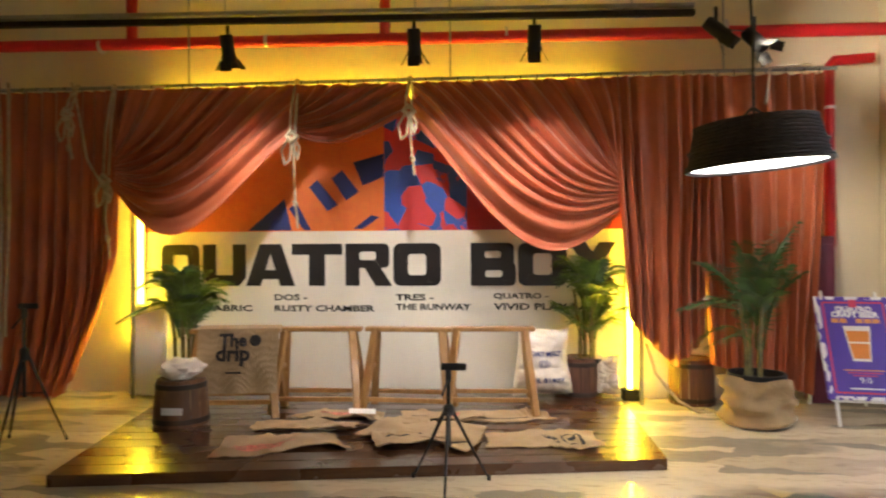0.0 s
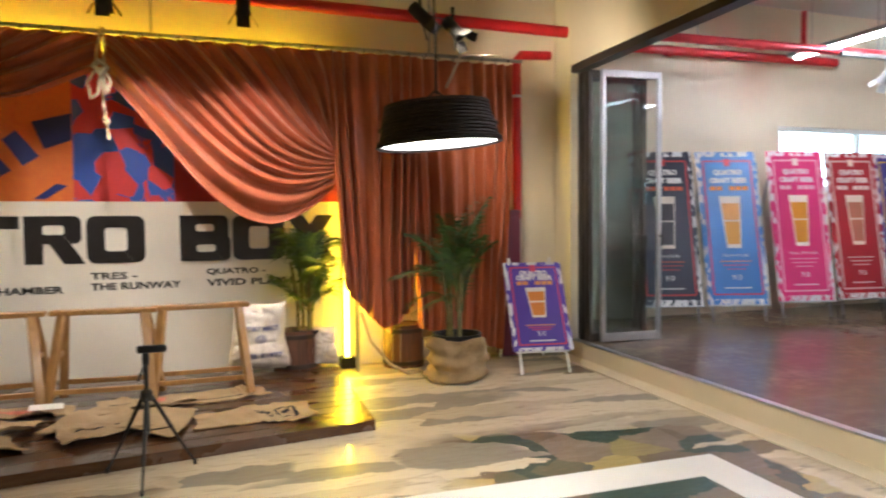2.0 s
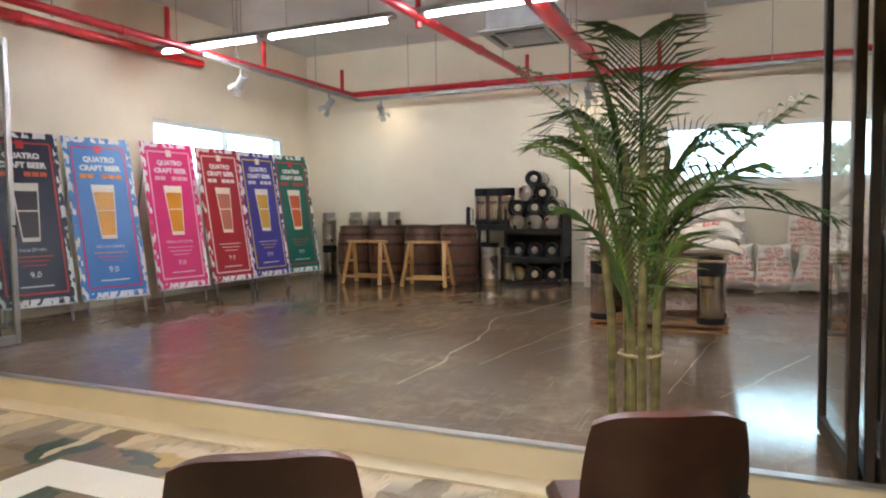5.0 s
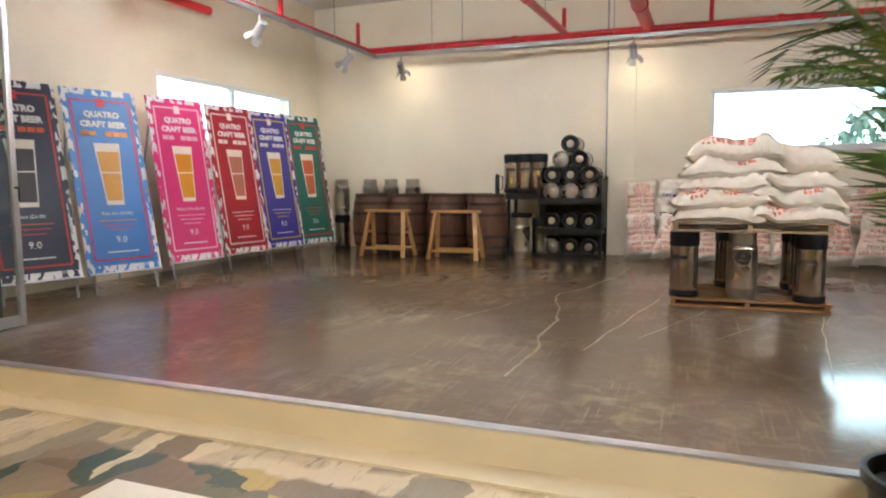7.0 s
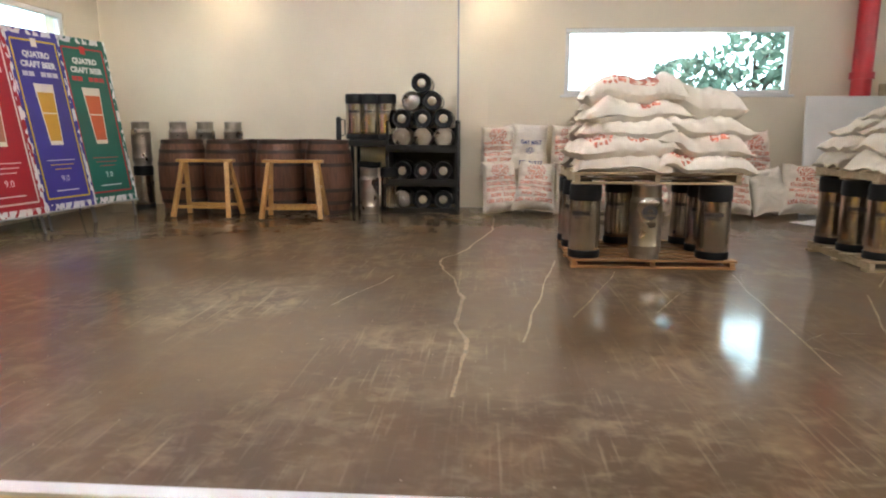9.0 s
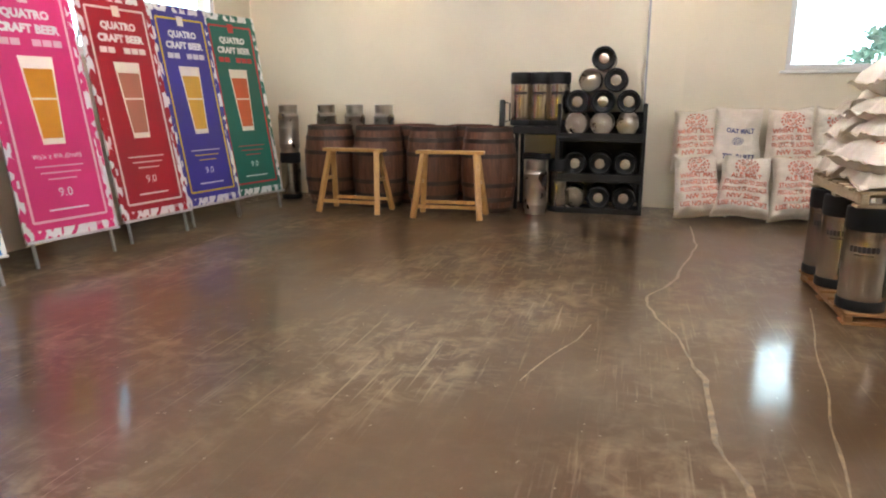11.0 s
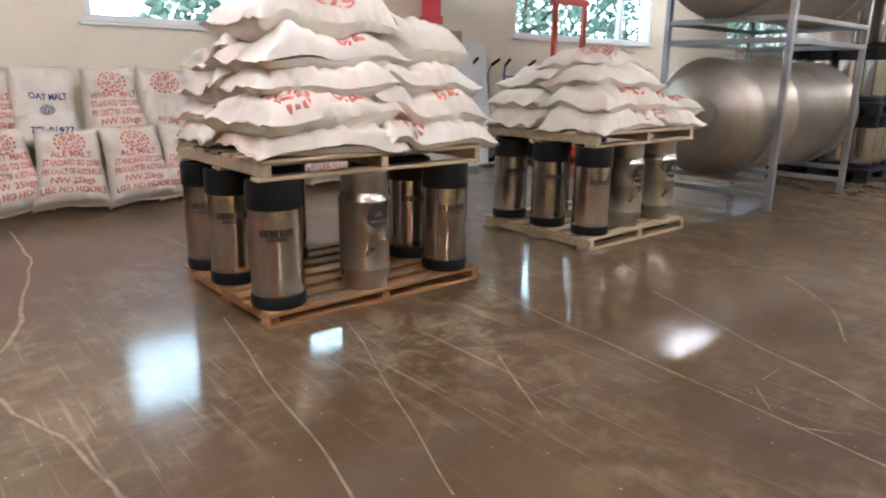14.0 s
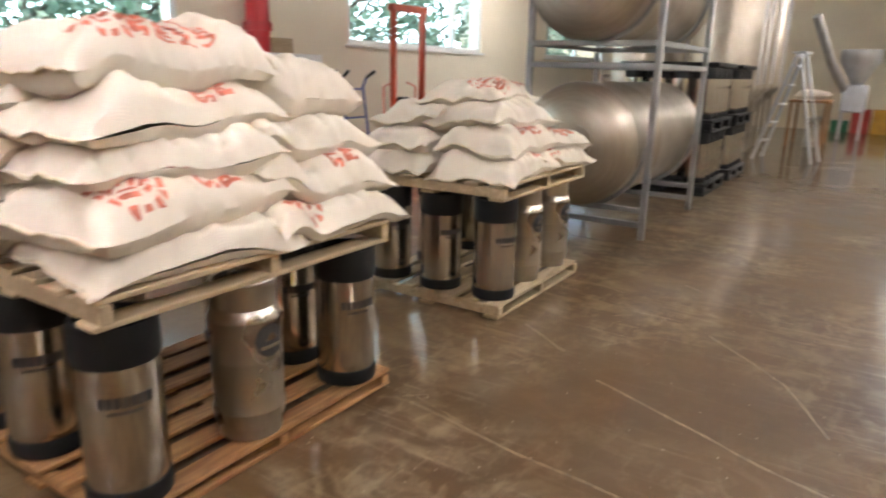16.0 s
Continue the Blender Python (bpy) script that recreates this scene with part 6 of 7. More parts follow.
for x in (-4.6, -2.4, 0.0, 2.35):
    part("bracket", tube(bmesh.new(), [(x, YR, ZR + 0.01), (x, YR, ZC)], 0.009, 8), M_GREY, rod)
for x in (-2.98, 1.66):
    solo("stand_pole", tube(bmesh.new(), [(0, 0, 0), (0, 0, 2.86)], 0.02, 10), M_GREY, "grey steel upright pole holding the curtain rod", "pole", "curtain poles", pose(x, YR + 0.06, 0.0))
M_ROPE = mat("beige_cotton_rope", (0.5, 0.40, 0.27), 0.9, var=0.15, scale=40, bump=0.6, bscale=120)


def rope(name, pts, label, r=0.011):
    pts = [Vector(p) for p in pts]
    dense = []
    for a, b in zip(pts, pts[1:]):
        dense += [a.lerp(b, i / 6) + Vector((0.008, 0.008, 0)) * noise.noise((a.lerp(b, i / 6)) * 6) for i in range(6)]
    return part(name, tube(bmesh.new(), dense + [pts[-1]], r, 7), M_ROPE, label)


def tie(x, z, tail, group="rope ties"):
    t = thing("rope_tie", "knotted beige rope tie hanging from the rod", "rope", group)
    y = YR - 0.16
    for d in (-0.025, 0.025):
        rope("strand", [(x + d * 0.4, YR - 0.02, ZR + 0.03), (x + d, y + 0.03, (z + ZR) / 2), (x + d, y, z + 0.05)], t)
    rope("knot", [(x - 0.05, y - 0.02, z), (x, y - 0.05, z + 0.05), (x + 0.05, y - 0.03, z), (x, y - 0.06, z - 0.05), (x - 0.04, y - 0.02, z + 0.02)], t, 0.02)
    rope("loop", [(x - 0.02, y - 0.03, z), (x - 0.09, y - 0.03, z - 0.12), (x - 0.07, y - 0.03, z - 0.24), (x - 0.02, y - 0.04, z - 0.2), (x, y - 0.03, z - 0.02)], t)
    rope("loop", [(x + 0.02, y - 0.03, z), (x + 0.07, y - 0.04, z - 0.1), (x + 0.05, y - 0.04, z - 0.2), (x + 0.01, y - 0.03, z - 0.02)], t)
    rope("tail", [(x + 0.01, y - 0.03, z), (x + 0.02, y - 0.04, z - tail * 0.5), (x + 0.05, y - 0.03, z - tail)], t)
    rope("tail_knot", [(x + 0.02, y - 0.05, z - tail * 0.7), (x + 0.05, y - 0.05, z - tail * 0.7 - 0.03), (x + 0.03, y - 0.06, z - tail * 0.7 - 0.05)], t, 0.018)


tie(-1.38, 2.36, 0.8), tie(-0.35, 2.56, 0.55), tie(-3.1, 2.0, 0.7), tie(-3.45, 2.6, 0.4)
lr = thing("hanging_rope", "long beige rope hanging in front of the side curtain", "rope")
rope("strand", [(-4.1, 5.9, 2.9), (-4.05, 5.88, 1.6), (-4.08, 5.88, 0.3)], lr, 0.018)
rope("strand", [(-4.0, 5.9, 2.9), (-3.98, 5.88, 1.8), (-4.02, 5.88, 0.6)], lr, 0.014)
rope("strand", [(-3.42, 5.95, 2.9), (-3.25, 5.9, 2.2), (-3.1, 5.88, 1.95)], lr)
fr_ = thing("floor_rope", "loose beige rope trailing from the pole to the floor", "rope")
rope("strand", [(1.68, 6.08, 0.55), (1.75, 6.0, 0.3), (1.9, 5.9, 0.1), (2.05, 5.86, 0.014), (2.2, 5.9, 0.014), (2.15, 6.0, 0.014), (2.0, 5.98, 0.014)], fr_, 0.013)

# ---- lobby ceiling services ----
lp = thing("sprinkler_pipe", "long red painted sprinkler pipe above the stage", "pipe")
part("pipe_run", tube(bmesh.new(), [(-5.6, 6.2, 3.34), (XS, 6.2, 3.24)], 0.055, 14), M_RED, lp)
for x in (-3.3, -1.7, 0.5, 2.4):
    part("clamp", tube(bmesh.new(), [(x - 0.012, 6.2, 3.3), (x + 0.012, 6.2, 3.3)], 0.064, 14), M_ALU, lp)
for x in (-3.0, -0.6):
    part("riser", tube(bmesh.new(), [(x, 6.2, 3.3), (x, 6.2, ZC)], 0.05, 14), M_RED, lp)
dp = thing("fire_riser_pipe", "red fire riser pipe with an elbow beside the curtain", "pipe")
part("riser", tube(bmesh.new(), [(3.36, 6.39, 1.38), (3.36, 6.39, 2.98), (3.4, 6.39, 3.03), (3.72, 6.36, 3.04)], 0.045, 14), M_RED, dp)
part("clamp", tube(bmesh.new(), [(3.36, 6.39, 2.6), (3.36, 6.39, 2.625)], 0.052, 14), M_ALU, dp)
fb = thing("fire_hose_box", "maroon painted fire equipment box on the wall", "box", m=pose(3.24, 6.35, 0.0))
part("cabinet_body", box(bmesh.new(), (0.2, 0.18, 1.46), (0, 0, 0.74), bevel=0.01), mat("maroon_paint", (0.12, 0.012, 0.03), 0.4), fb)
part("door", box(bmesh.new(), (0.18, 0.012, 1.0), (0, -0.096, 0.9), bevel=0.004), mat("maroon_door_paint", (0.14, 0.014, 0.035), 0.4), fb)
lt_ = thing("lighting_track", "black lighting track over the stage", "light track")
part("rail", box(bmesh.new(), (5.9, 0.05, 0.045), (-1.1, 5.2, 3.13), Matrix.Rotation(radians(0.9), 4, "Y"), bevel=0.005), M_BLACK, lt_)
part("tray", box(bmesh.new(), (5.9, 0.06, 0.03), (-1.1, 5.22, 3.19), Matrix.Rotation(radians(0.9), 4, "Y"), bevel=0.004), M_GREY, lt_)
for x in (-3.6, -1.68, -0.2, 1.4):
    part("hanger_rod", tube(bmesh.new(), [(x, 5.2, 3.15), (x, 5.2, ZC)], 0.005, 6), M_GREY, lt_)
for x, aim, e in ((-1.66, (0.0, 0.35, -0.9), 100), (-0.21, (0, 0.35, -0.9), 100), (0.69, (0.0, 0.35, -0.9), 110)):
    track_spot(pose(x, 5.2, 3.1), M_BLACK, aim, label="black track spotlight with barn doors")
    lamp("stage_spot_lamp", "SPOT", e, look((x, 5.27, 2.84), (x + 0.1, 6.02, 0.8)), (1, 0.87, 0.72), 0.03, spot=96, blend=1.0)
for q, aim in (((2.0, 5.2, 3.12), (0.7, -0.2, -0.7)), ((2.25, 5.15, 3.02), (0.5, -0.5, -0.8))):
    track_spot(pose(*q), M_BLACK, aim, label="black track spotlight turned to the room")
lamp("stage_spot_lamp", "SPOT", 110, look((2.2, 4.9, 2.82), (3.75, 6.0, 2.3)), (1, 0.84, 0.58), 0.03, spot=95, blend=0.9)
lamp("stage_spot_lamp", "SPOT", 90, look((2.45, 4.95, 2.8), (2.6, 4.0, 0.0)), (1, 0.82, 0.6), 0.03, spot=110, blend=0.9)


# ---- basket lamps ----
def basket_lamp(x, y, z, tilt, energy):
    t = thing("basket_pendant_lamp", "dark woven basket pendant lamp, lit white below", "pendant lamp", "basket lamps", pose(x, y, z, 0, tilt, 0))
    prof = []
    for k in range(12):
        r = 0.25 - 0.035 * k / 11 + (0.008 if k in (0, 1, 5) else 0)
        prof += [(r - 0.007, 0.165 * k / 12), (r, 0.165 * (k + 0.25) / 12), (r, 0.165 * (k + 0.7) / 12)]
    part("shade", lathe(bmesh.new(), prof, 48, close=False), M_WICKER, t, "dark woven shade")
    part("lid", lathe(bmesh.new(), [(0.0, 0.19), (0.08, 0.185), (0.216, 0.167), (0.216, 0.16), (0.0, 0.173)], 36, close=False), M_WICKER, t)
    part("liner", lathe(bmesh.new(), [(0.236, 0.006), (0.207, 0.158)], 40, close=False), M_WICKER, t)
    part("diffuser", lathe(bmesh.new(), [(0.0, 0.012), (0.236, 0.012), (0.236, 0.018), (0.0, 0.018)], 40, close=False), M_DIFF, t, "glowing white diffuser")
    part("cord", tube(bmesh.new(), [(0, 0, 0.185), (0.02, 0, 0.5), (0.06, 0.01, ZC - z)], 0.005, 6), M_BLACK, t)
    part("handle", tube(bmesh.new(), [(-0.05, 0, 0.182), (0, 0, 0.225), (0.05, 0, 0.182)], 0.007, 6), M_WICKER, t)
    lamp("basket_lamp_light", "AREA", energy, look((x, y, z - 0.03), (x, y, 0)), (1, 0.9, 0.74), 0.36)


M_WICKER = mat("dark_woven_wicker", (0.045, 0.028, 0.02), 0.7, var=0.25, scale=30, bump=0.5, bscale=90)
M_DIFF = glow("lamp_diffuser", (1.0, 0.95, 0.86), 7)
basket_lamp(1.37, 2.8, 1.66, -4, 26)
basket_lamp(2.23, 0.33, 1.8, 0, 22)
tw = thing("lamp_tie_rope", "thin rope from the lamp up to the rod", "rope")
rope("strand", [(1.4, 2.8, 1.9), (1.9, 4.0, 2.35), (3.05, 6.05, 2.92)], tw, 0.006)


# ---- palms ----
M_PALM = mat("areca_palm_leaf", (0.06, 0.12, 0.025), 0.42, var=0.3, scale=6, bump=0.1)
M_PALM2 = mat("bright_palm_leaf", (0.16, 0.24, 0.04), 0.42, var=0.3, scale=6, bump=0.1)
M_CANE = mat("palm_cane", (0.17, 0.15, 0.06), 0.5, var=0.25, scale=8, stretch=(1, 1, 3))
M_SOIL = mat("potting_soil", (0.03, 0.022, 0.016), 0.95, var=0.3, scale=30)


def frond(bm, base, az, rise, length, droop, n, leaf):
    d = Vector((math.cos(az), math.sin(az), 0))
    pts = []
    for i in range(n + 1):
        s = i / n
        pts.append(base + d * (length * (0.25 * s + 0.6 * s * s) * math.cos(rise)) + Vector((0, 0, length * (math.sin(rise) * s * 1.15 - droop * s * s))))
    tube(bm, pts[::2] if n % 2 == 0 else pts, [0.008 - 0.006 * i / len(pts[::2]) for i in range(len(pts[::2]))] if n % 2 == 0 else 0.005, 5)
    for i in range(3, n + 1):
        s = i / n
        t = (pts[i] - pts[i - 1]).normalized()
        side = t.cross(Vector((0, 0, 1)))
        side = side.normalized() if side.length > 1e-3 else Vector((1, 0, 0))
        up = side.cross(t)
        ln = leaf * (0.45 + 0.9 * math.sin(math.pi * min(1, s * 0.9 + 0.08))) * random.uniform(0.85, 1.1)
        for sg in (-1, 1):
            v = (side * sg * 0.8 + t * 0.75 + up * 0.22).normalized()
            w = t * 0.5 * 0.011 + up * 0.003
            a, b = pts[i], pts[i] + v * ln * 0.5 + Vector((0, 0, 0.012))
            c = pts[i] + v * ln + Vector((0, 0, -0.28 * ln * random.uniform(0.5, 1.3)))
            q = [bm.verts.new(p) for p in (a - w * 0.5, b - w, c, b + w, a + w * 0.5)]
            bm.faces.new(q)


def palm(m, h, spread, n, label, pot=None, canes=5, bright=0.3, seed=1):
    random.seed(seed)
    t = thing("areca_palm", label, "potted palm", "areca palms", m)
    for k in range(canes):
        a, r = k * 2.4, 0.03 + 0.012 * k
        part("cane", tube(bmesh.new(), [(r * math.cos(a), r * math.sin(a), 0.1), (r * 1.1 * math.cos(a), r * 1.1 * math.sin(a), h * 0.3), (r * 1.8 * math.cos(a), r * 1.8 * math.sin(a), h * 0.52)], [0.018, 0.016, 0.012], 8), M_CANE, t)
    for k in range(n):
        az = k * 2.399 + random.uniform(-0.3, 0.3)
        rise = radians(random.uniform(38, 84) - 14 * (k % 3 == 0))
        base = Vector((0.05 * math.cos(az), 0.05 * math.sin(az), h * random.uniform(0.26, 0.52)))
        bm = bmesh.new()
        frond(bm, base, az, rise, spread * random.uniform(0.75, 1.15), random.uniform(0.15, 0.6), 24, 0.24 * (spread / 0.7) ** 0.5)
        part("frond", bm, M_PALM2 if random.random() < bright else M_PALM, t, smooth=False)
    if pot:
        part("pot", lathe(bmesh.new(), [(pot * 0.75, 0.0), (pot, 0.3), (pot * 1.08, 0.3), (pot * 1.08, 0.335), (pot * 0.98, 0.335), (pot * 0.95, 0.27), (0.0, 0.27)], 32, close=False), M_PLASTIC, t, "black plastic pot")
        part("soil", lathe(bmesh.new(), [(0.0, 0.285), (pot * 0.94, 0.28)], 24, close=False), M_SOIL, t)
    return t


# More bright fronds on these two put the yellow light into the leaf colour.
palm(pose(-2.3, 5.8, ZS), 1.75, 0.5, 26, "green areca palm on the stage beside the yellow light", 0.15, bright=0.6, seed=3)
palm(pose(1.22, 6.22, ZS), 1.8, 0.48, 26, "green areca palm on the stage behind a half barrel", 0.13, bright=0.6, seed=5)
palm(pose(2.42, 5.6, 0.06), 1.75, 0.62, 17, "tall dark areca palm with its pot wrapped in burlap", 0.2, bright=0.0, seed=8)
palm(pose(3.48, 0.42, 0.0), 2.9, 0.85, 17, "tall areca palm with tied canes by the step", 0.19, 7, 0.45, seed=11)
kt = thing("cane_tie", "twine tied round the palm canes", "twine")
rope("strand", [(3.48 + 0.085 * math.cos(a), 0.42 + 0.085 * math.sin(a), 0.72) for a in [i * 0.63 for i in range(11)]], kt, 0.006)

wrap = bmesh.new()


def wrap_f(u, v):
    a = 2 * math.pi * u
    r = 0.25 + 0.035 * math.sin(3 * a + 5 * v) * v + 0.03 * noise.noise(Vector((math.cos(a) * 3, math.sin(a) * 3, v * 5))) + 0.035 * math.sin(v * 17 + math.sin(a * 2)) * (1 - v)
    return Vector((r * math.cos(a), r * math.sin(a), 0.012 + 0.36 * v + 0.02 * math.sin(4 * a) * v))


sheet(wrap, 60, 22, wrap_f)
bmesh.ops.remove_doubles(wrap, verts=wrap.verts, dist=0.001)
solid(solo("burlap_pot_wrap", wrap, M_BURLAP, "folded brown burlap wrapped round a plant pot", "burlap", m=pose(2.42, 5.6, 0)), 0.006)

# ---- things on the stage ----
for x, y, a in ((-1.03, 5.5, 3), (-0.3, 5.5, -4), (0.35, 5.55, 2), (-1.66, 5.35, 8)):
    put(TRESTLE, pose(x, y, ZS, 0, 0, a))


def tub(m, label, r0=0.2, r1=0.155, h=0.34, dark=False):
    t = thing("half_barrel", label, "half barrel", "half barrels", m)
    n = 16
    for i in range(n):
        a0, a1 = 2 * math.pi * i / n + 0.012, 2 * math.pi * (i + 1) / n - 0.012
        bm = bmesh.new()
        sheet(bm, 2, 5, lambda u, v: Vector(((r0 + (r1 - r0) * v + 0.02 * math.sin(2.2 * v)) * math.cos(a0 + (a1 - a0) * u), (r0 + (r1 - r0) * v + 0.02 * math.sin(2.2 * v)) * math.sin(a0 + (a1 - a0) * u), h * v)))
        part("stave", bm, M_STAVE if dark else M_TUB, t)
    for v in (0.12, 0.86):
        rr = r0 + (r1 - r0) * v + 0.02 * math.sin(2.2 * v)
        part("hoop", lathe(bmesh.new(), [(rr - 0.004, h * v - 0.018), (rr + 0.006, h * v - 0.018), (rr + 0.005, h * v + 0.018), (rr - 0.004, h * v + 0.018)], 32, close=False), M_HOOP, t, "dark steel hoop")
    part("head", lathe(bmesh.new(), [(0.0, h - 0.012), (r1 + 0.005, h - 0.012), (r1 + 0.005, h - 0.03), (0.0, h - 0.03)], 28, close=False), M_STAVE if dark else M_TUB, t)
    return t


M_TUB = wood("aged_brown_oak", (0.20, 0.10, 0.045), (0.10, 0.048, 0.022), 0.55, (14, 14, 1.0))
tub(pose(-1.98, 5.08, ZS), "small aged oak half barrel holding a white sack")
tub(pose(1.12, 6.2, ZS), "small dark oak half barrel on the stage", dark=True)
tub(pose(2.12, 6.28, 0), "small dark oak half barrel behind the drape", 0.19, 0.16, 0.4, True)
crumple = bmesh.new()


def crumple_f(u, v):
    a, b = 2 * math.pi * u, math.pi * v
    d = Vector((math.cos(a) * math.sin(b), math.sin(a) * math.sin(b), -math.cos(b)))
    r = 1 + 0.35 * noise.noise(d * 2.2) + 0.16 * abs(noise.noise(d * 6))
    return Vector((0.15 * r * d.x, 0.12 * r * d.y, 0.075 * r * d.z + 0.07))


sheet(crumple, 40, 24, crumple_f)
bmesh.ops.remove_doubles(crumple, verts=crumple.verts, dist=0.001)
solo("crumpled_sack", crumple, M_SACK, "crumpled white sack lying on the half barrel", "sack", m=pose(-1.98, 5.08, ZS + 0.335))
solo("paper_note", box(bmesh.new(), (0.16, 0.004, 0.05)), M_WHITE, "small white paper note on the half barrel", "note", m=pose(-1.95, 4.868, ZS + 0.13, -8, 0, 0))
put(P_OAT, Matrix(((1, 0, 0, 0.8), (0, 0, -1, 6.18), (0, 1, 0, ZS + 0.31), (0, 0, 0, 1))) @ pose(0, 0, 0, -6, 0, 0) @ Matrix.Diagonal((1, 0.86, 1, 1)))
put(P_PLAIN, Matrix(((1, 0, 0, 1.36), (0, 0, -1, 6.2), (0, 1, 0, ZS + 0.19), (0, 0, 0, 1))) @ Matrix.Diagonal((0.5, 0.6, 0.8, 1)))


def cloth(x, y, w, d, yaw, seed, label, red=None, bars=(), lift=0.0):
    t = thing("burlap_sack", label, "burlap sack", "loose burlap sacks", pose(x, y, ZS + 0.004 + lift, 0, 0, yaw))
    o = Vector((seed * 2.1, seed * 0.7, 0))

    def f(u, v, lay=0.0):
        px, py = (u - 0.5) * w, (v - 0.5) * d
        e = 0.09 * noise.noise(Vector((px * 3, py * 3, 7)) + o) + (0.25 * (v - 0.5) * w * (0.5 - u) if seed % 2 else 0)
        wr = max(0.0, noise.noise(Vector((px * 5, py * 7, 0)) + o)) * 0.05 + abs(noise.noise(Vector((px * 11 + py * 6, py * 3, 3)) + o)) * 0.022
        return Vector((px + e, py + 0.12 * noise.noise(Vector((px * 3, seed, py * 3))), 0.004 + wr + lay))
    bm = bmesh.new()
    sheet(bm, 34, 26, f)
    solid(part("sacking", bm, M_BURLAP2, t), 0.008)
    if red:
        u0, u1, v0, v1 = red
        pr = bmesh.new()
        for k in range(7):
            a, b = u0 + (u1 - u0) * random.random() * 0.5, v0 + (v1 - v0) * k / 7
            sheet(pr, 8, 2, lambda p, q: f(a + (u1 - a) * p * (0.6 + 0.06 * k), b + (v1 - v0) / 9 * q, 0.0055))
        part("red_print", pr, M_INK, t, "smudged red print")
    for u0, u1, v0, v1 in bars:
        pr = bmesh.new()
        sheet(pr, 12, 2, lambda p, q: f(u0 + (u1 - u0) * p, v0 + (v1 - v0) * q, 0.0055))
        part("print_bar", pr, M_INKBLACK, t)
    return t


M_BURLAP2 = weave("pale_burlap", (0.50, 0.36, 0.20), (0.38, 0.26, 0.14), 190, 0.95, 0.5)
random.seed(4)
cloth(-1.02, 4.55, 0.8, 0.36, 16, 1, "crumpled burlap sack with smudged red print", (0.1, 0.6, 0.15, 0.5))
cloth(-1.0, 4.93, 0.7, 0.26, 4, 2, "crumpled burlap sack lying on the stage", None, ((0.2, 0.7, 0.3, 0.36),), 0.012)
cloth(-0.12, 4.86, 0.8, 0.5, -20, 3, "crumpled burlap sack with black print", None, ((0.3, 0.7, 0.6, 0.66), (0.35, 0.65, 0.48, 0.54)), 0.006)
cloth(-0.22, 4.68, 0.5, 0.32, 24, 4, "crumpled burlap sack lying on others", None, ((0.3, 0.7, 0.4, 0.48),), 0.03)
cloth(-0.78, 5.28, 0.6, 0.3, -8, 5, "burlap sack with a red printed patch", (0.2, 0.7, 0.3, 0.7), (), 0.014)
cloth(-0.02, 5.28, 0.62, 0.3, 12, 6, "burlap sack with a dark red patch", (0.4, 0.75, 0.3, 0.6), ((0.1, 0.35, 0.4, 0.5),), 0.02)
cloth(0.5, 5.38, 0.68, 0.26, 2, 7, "flat burlap sack under a trestle stool", None, ((0.15, 0.75, 0.2, 0.26),), 0.0)
cloth(0.72, 4.74, 0.72, 0.4, 3, 8, "printed burlap sack at the edge of the stage", None, ((0.4, 0.62, 0.25, 0.34), (0.4, 0.62, 0.42, 0.5), (0.4, 0.62, 0.58, 0.66), (0.68, 0.88, 0.2, 0.24), (0.68, 0.88, 0.7, 0.74), (0.68, 0.71, 0.24, 0.7), (0.85, 0.88, 0.24, 0.7), (0.74, 0.82, 0.4, 0.5)), 0.0)
solo("paper_sheet", box(bmesh.new(), (0.2, 0.12, 0.003)), M_WHITE, "small white paper sheet lying on burlap", "paper", m=pose(-0.62, 5.2, ZS + 0.075, 4, 3, 10))
hc = thing("draped_burlap_sack", "pale burlap sack with black lettering draped over a stool", "burlap sack", m=pose(-1.62, 5.35, ZS, 0, 0, 8))
bm = bmesh.new()


def drape_f(u, v):
    x = (u - 0.5) * 0.62
    if v < 0.18:
        y, z = 0.07 - 0.14 * v / 0.18, 0.7
    else:
        s = (v - 0.18) / 0.82
        y, z = -0.085 - 0.09 * s, 0.7 - 0.5 * s
    return Vector((x + 0.012 * noise.noise(Vector((u * 3, v * 4, 1))), y - 0.02 * noise.noise(Vector((u * 5, v * 2, 5))), z))


sheet(bm, 24, 30, drape_f)
solid(part("sacking", bm, M_BURLAP2, hc), 0.008)
for w_, z_, s_ in (("The", 0.56, 0.13), ("drip", 0.45, 0.16)):
    lt2 = lettering(w_, s_, "CENTER", 0.006)
    for v in lt2.verts:
        s = (0.7 - (z_ + v.co.y)) / 0.5
        v.co = Vector((v.co.x - 0.03, -0.085 - 0.09 * s - 0.028, z_ + v.co.y))
    part("lettering", lt2, M_INKBLACK, hc, smooth=False)
part("print_bar", box(bmesh.new(), (0.12, 0.003, 0.015), (-0.02, -0.178, 0.36)), M_INKBLACK, hc)
part("bean_mark", moved(lathe(bmesh.new(), [(0.0, 0), (0.045, 0), (0.045, 0.003), (0.0, 0.003)], 16, close=False), pose(0.14, -0.135, 0.6, 80, 0, 0)), M_INKBLACK, hc)


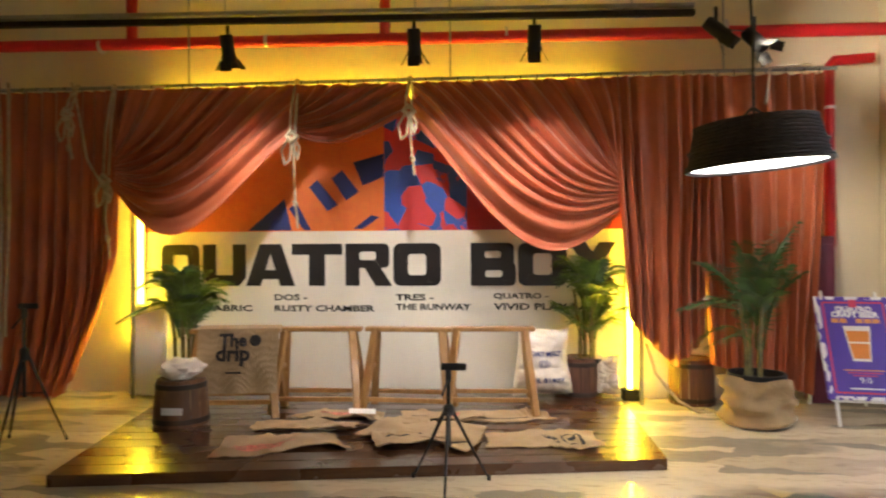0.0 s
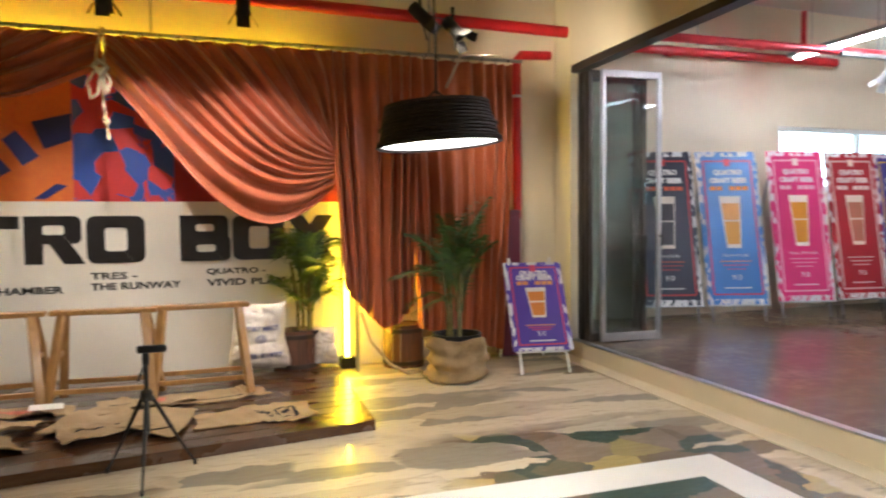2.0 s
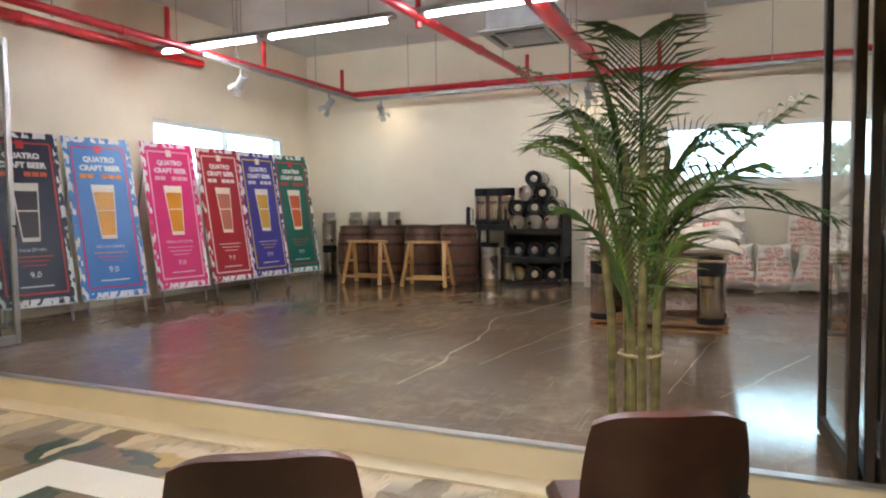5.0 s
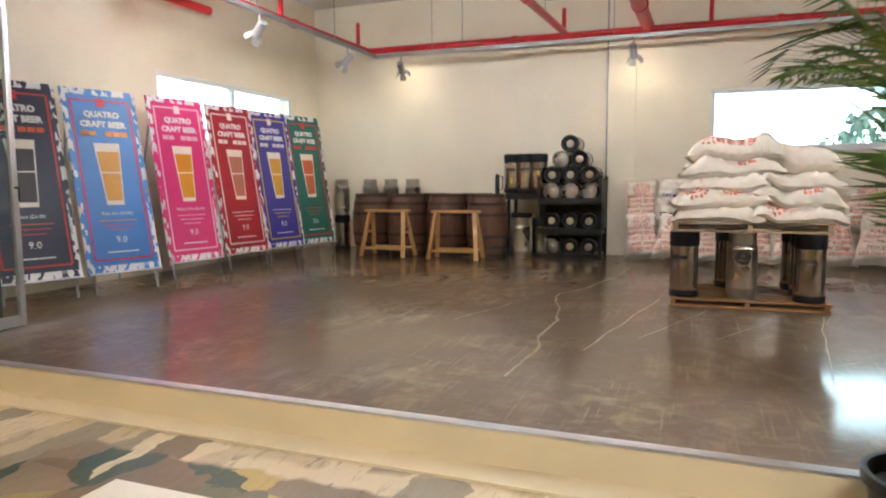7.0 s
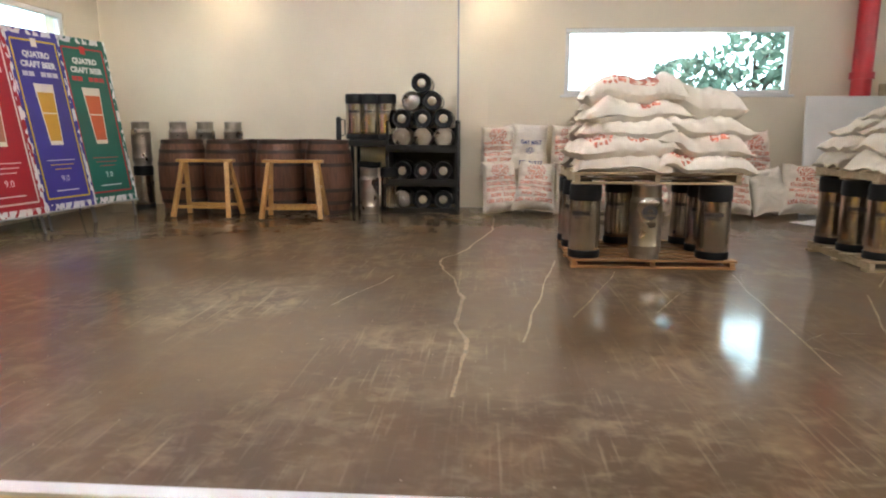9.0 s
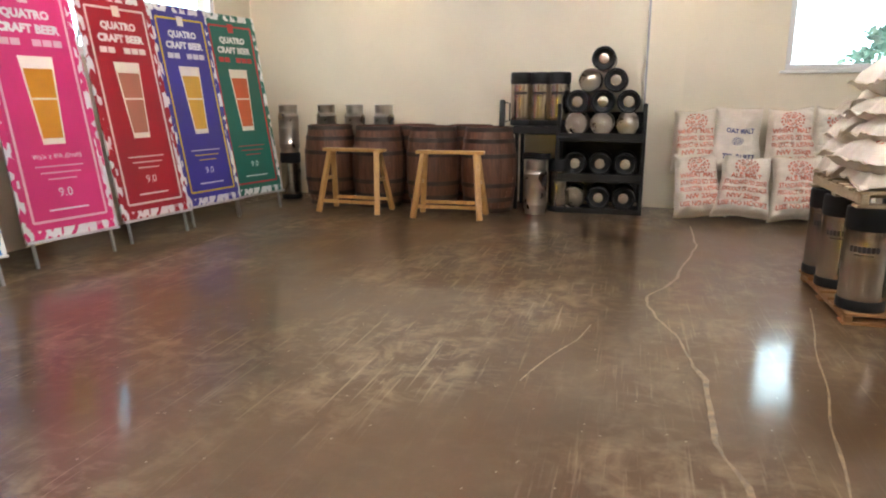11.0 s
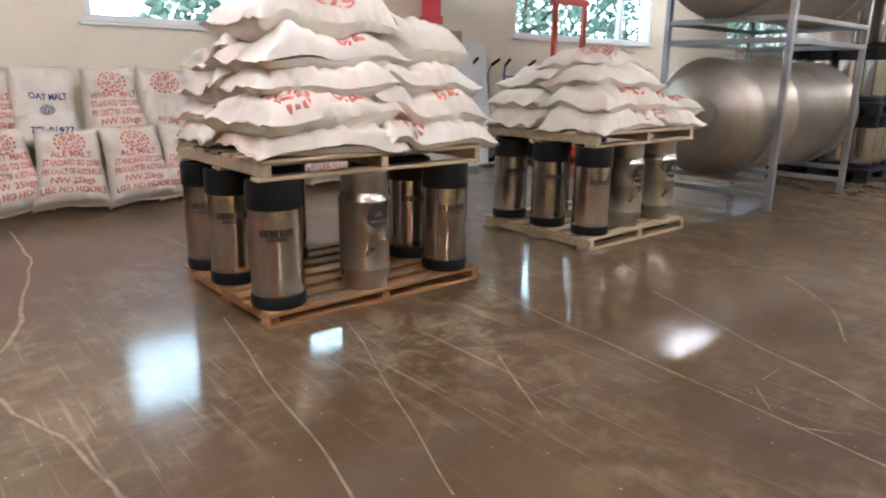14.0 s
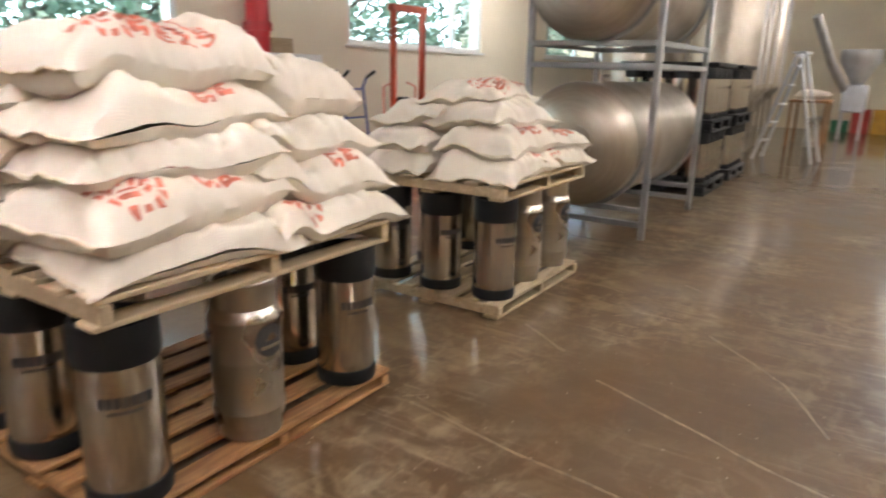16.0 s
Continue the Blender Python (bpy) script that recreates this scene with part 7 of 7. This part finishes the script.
# ---- tripods ----
def tripod(m, label, h=0.66):
    t = thing("tripod", label, "tripod", "tripods", m)
    part("centre_column", tube(bmesh.new(), [(0, 0, h * 0.35), (0, 0, h - 0.04)], 0.013, 10), M_BLACK, t)
    part("hub", lathe(bmesh.new(), [(0.02, h * 0.62), (0.032, h * 0.63), (0.032, h * 0.7), (0.02, h * 0.72)], 16), M_BLACK, t)
    for k in range(3):
        a = k * 2.094 + 0.5
        leg = part("leg", tube(bmesh.new(), [(0.025 * math.cos(a), 0.025 * math.sin(a), h * 0.66), (0.17 * math.cos(a), 0.17 * math.sin(a), h * 0.25), (0.26 * math.cos(a), 0.26 * math.sin(a), 0.01)], [0.011, 0.009, 0.006], 8), M_BLACK, t)
        part("rubber_foot", lathe(bmesh.new(), [(0.009, 0.0), (0.011, 0.004), (0.008, 0.03)], 10, pose(0.26 * math.cos(a), 0.26 * math.sin(a), 0)), M_RUBBER, leg)
        part("brace", tube(bmesh.new(), [(0.012 * math.cos(a), 0.012 * math.sin(a), h * 0.38), (0.13 * math.cos(a), 0.13 * math.sin(a), h * 0.37)], 0.004, 6), M_BLACK, t)
    part("pan_head", box(bmesh.new(), (0.035, 0.035, 0.07), (0, 0, h - 0.02), bevel=0.006), M_BLACK, t)
    part("clamp", box(bmesh.new(), (0.15, 0.03, 0.04), (0.03, 0, h + 0.03), bevel=0.008), M_BLACK, t)
    part("pan_handle", tube(bmesh.new(), [(0, 0, h - 0.03), (-0.03, -0.08, h - 0.12)], 0.007, 8), M_BLACK, t)
    return t


tripod(pose(0.12, 4.05, 0.0), "small black camera tripod in front of the stage")
tripod(pose(-2.95, 4.7, 0.0), "black tripod stand beside the side curtain", 0.95)
bk = thing("flat_white_case", "white case leaning behind the curtain", "case", m=pose(-2.9, 6.25, 0, -6, 0, 0))
part("shell", box(bmesh.new(), (0.34, 0.06, 0.86), (0, 0, 0.44), bevel=0.02), M_WHITE, bk)

# ---- floor paint line, chairs ----
ln = bmesh.new()
box(ln, (2.6, 0.26, 0.002), (1.87, 3.2, 0.0025))
box(ln, (0.26, 4.4, 0.002), (3.04, 0.87, 0.0025))
solo("floor_paint_border", ln, mat("white_floor_paint", (0.74, 0.72, 0.66), 0.35, var=0.05, scale=2), "white painted border line on the lobby floor", "floor marking", kind="structure", smooth=False)


def chair(m, label):
    c = thing("leather_chair", label, "chair", "lobby chairs", m)
    bk_ = bmesh.new()
    sheet(bk_, 14, 10, lambda u, v: Vector(((u - 0.5) * (0.44 - 0.05 * v ** 3), -0.2 - 0.05 * v + 0.045 * (2 * u - 1) ** 2, 0.5 + 0.36 * v - 0.035 * abs(2 * u - 1) ** 4 * v)))
    part("backrest", bk_, M_LEATHER, c)
    solid(c.children[-1], 0.035)
    part("seat", box(bmesh.new(), (0.46, 0.44, 0.07), (0, 0.03, 0.44), bevel=0.025), M_LEATHER, c)
    for sx in (-0.19, 0.19):
        part("front_leg", tube(bmesh.new(), [(sx, 0.2, 0.42), (sx * 1.1, 0.23, 0.005)], 0.014, 8), M_BLACK, c)
        part("back_leg", tube(bmesh.new(), [(sx, -0.16, 0.42), (sx * 1.1, -0.22, 0.005)], 0.014, 8), M_BLACK, c)
        part("back_post", tube(bmesh.new(), [(sx, -0.16, 0.42), (sx, -0.215, 0.62)], 0.012, 8), M_BLACK, c)
    return c


M_LEATHER = mat("dark_red_brown_leather", (0.055, 0.016, 0.012), 0.32, var=0.15, scale=9, bump=0.12, bscale=120, coat=0.15)
C1 = chair(pose(2.73, 0.33, 0, 0, 0, -65) @ Matrix.Diagonal((1, 1, 0.9, 1)), "dark red-brown leather chair with a rounded back")
copy_thing(C1, pose(2.12, 1.12, 0, 0, 0, -60))
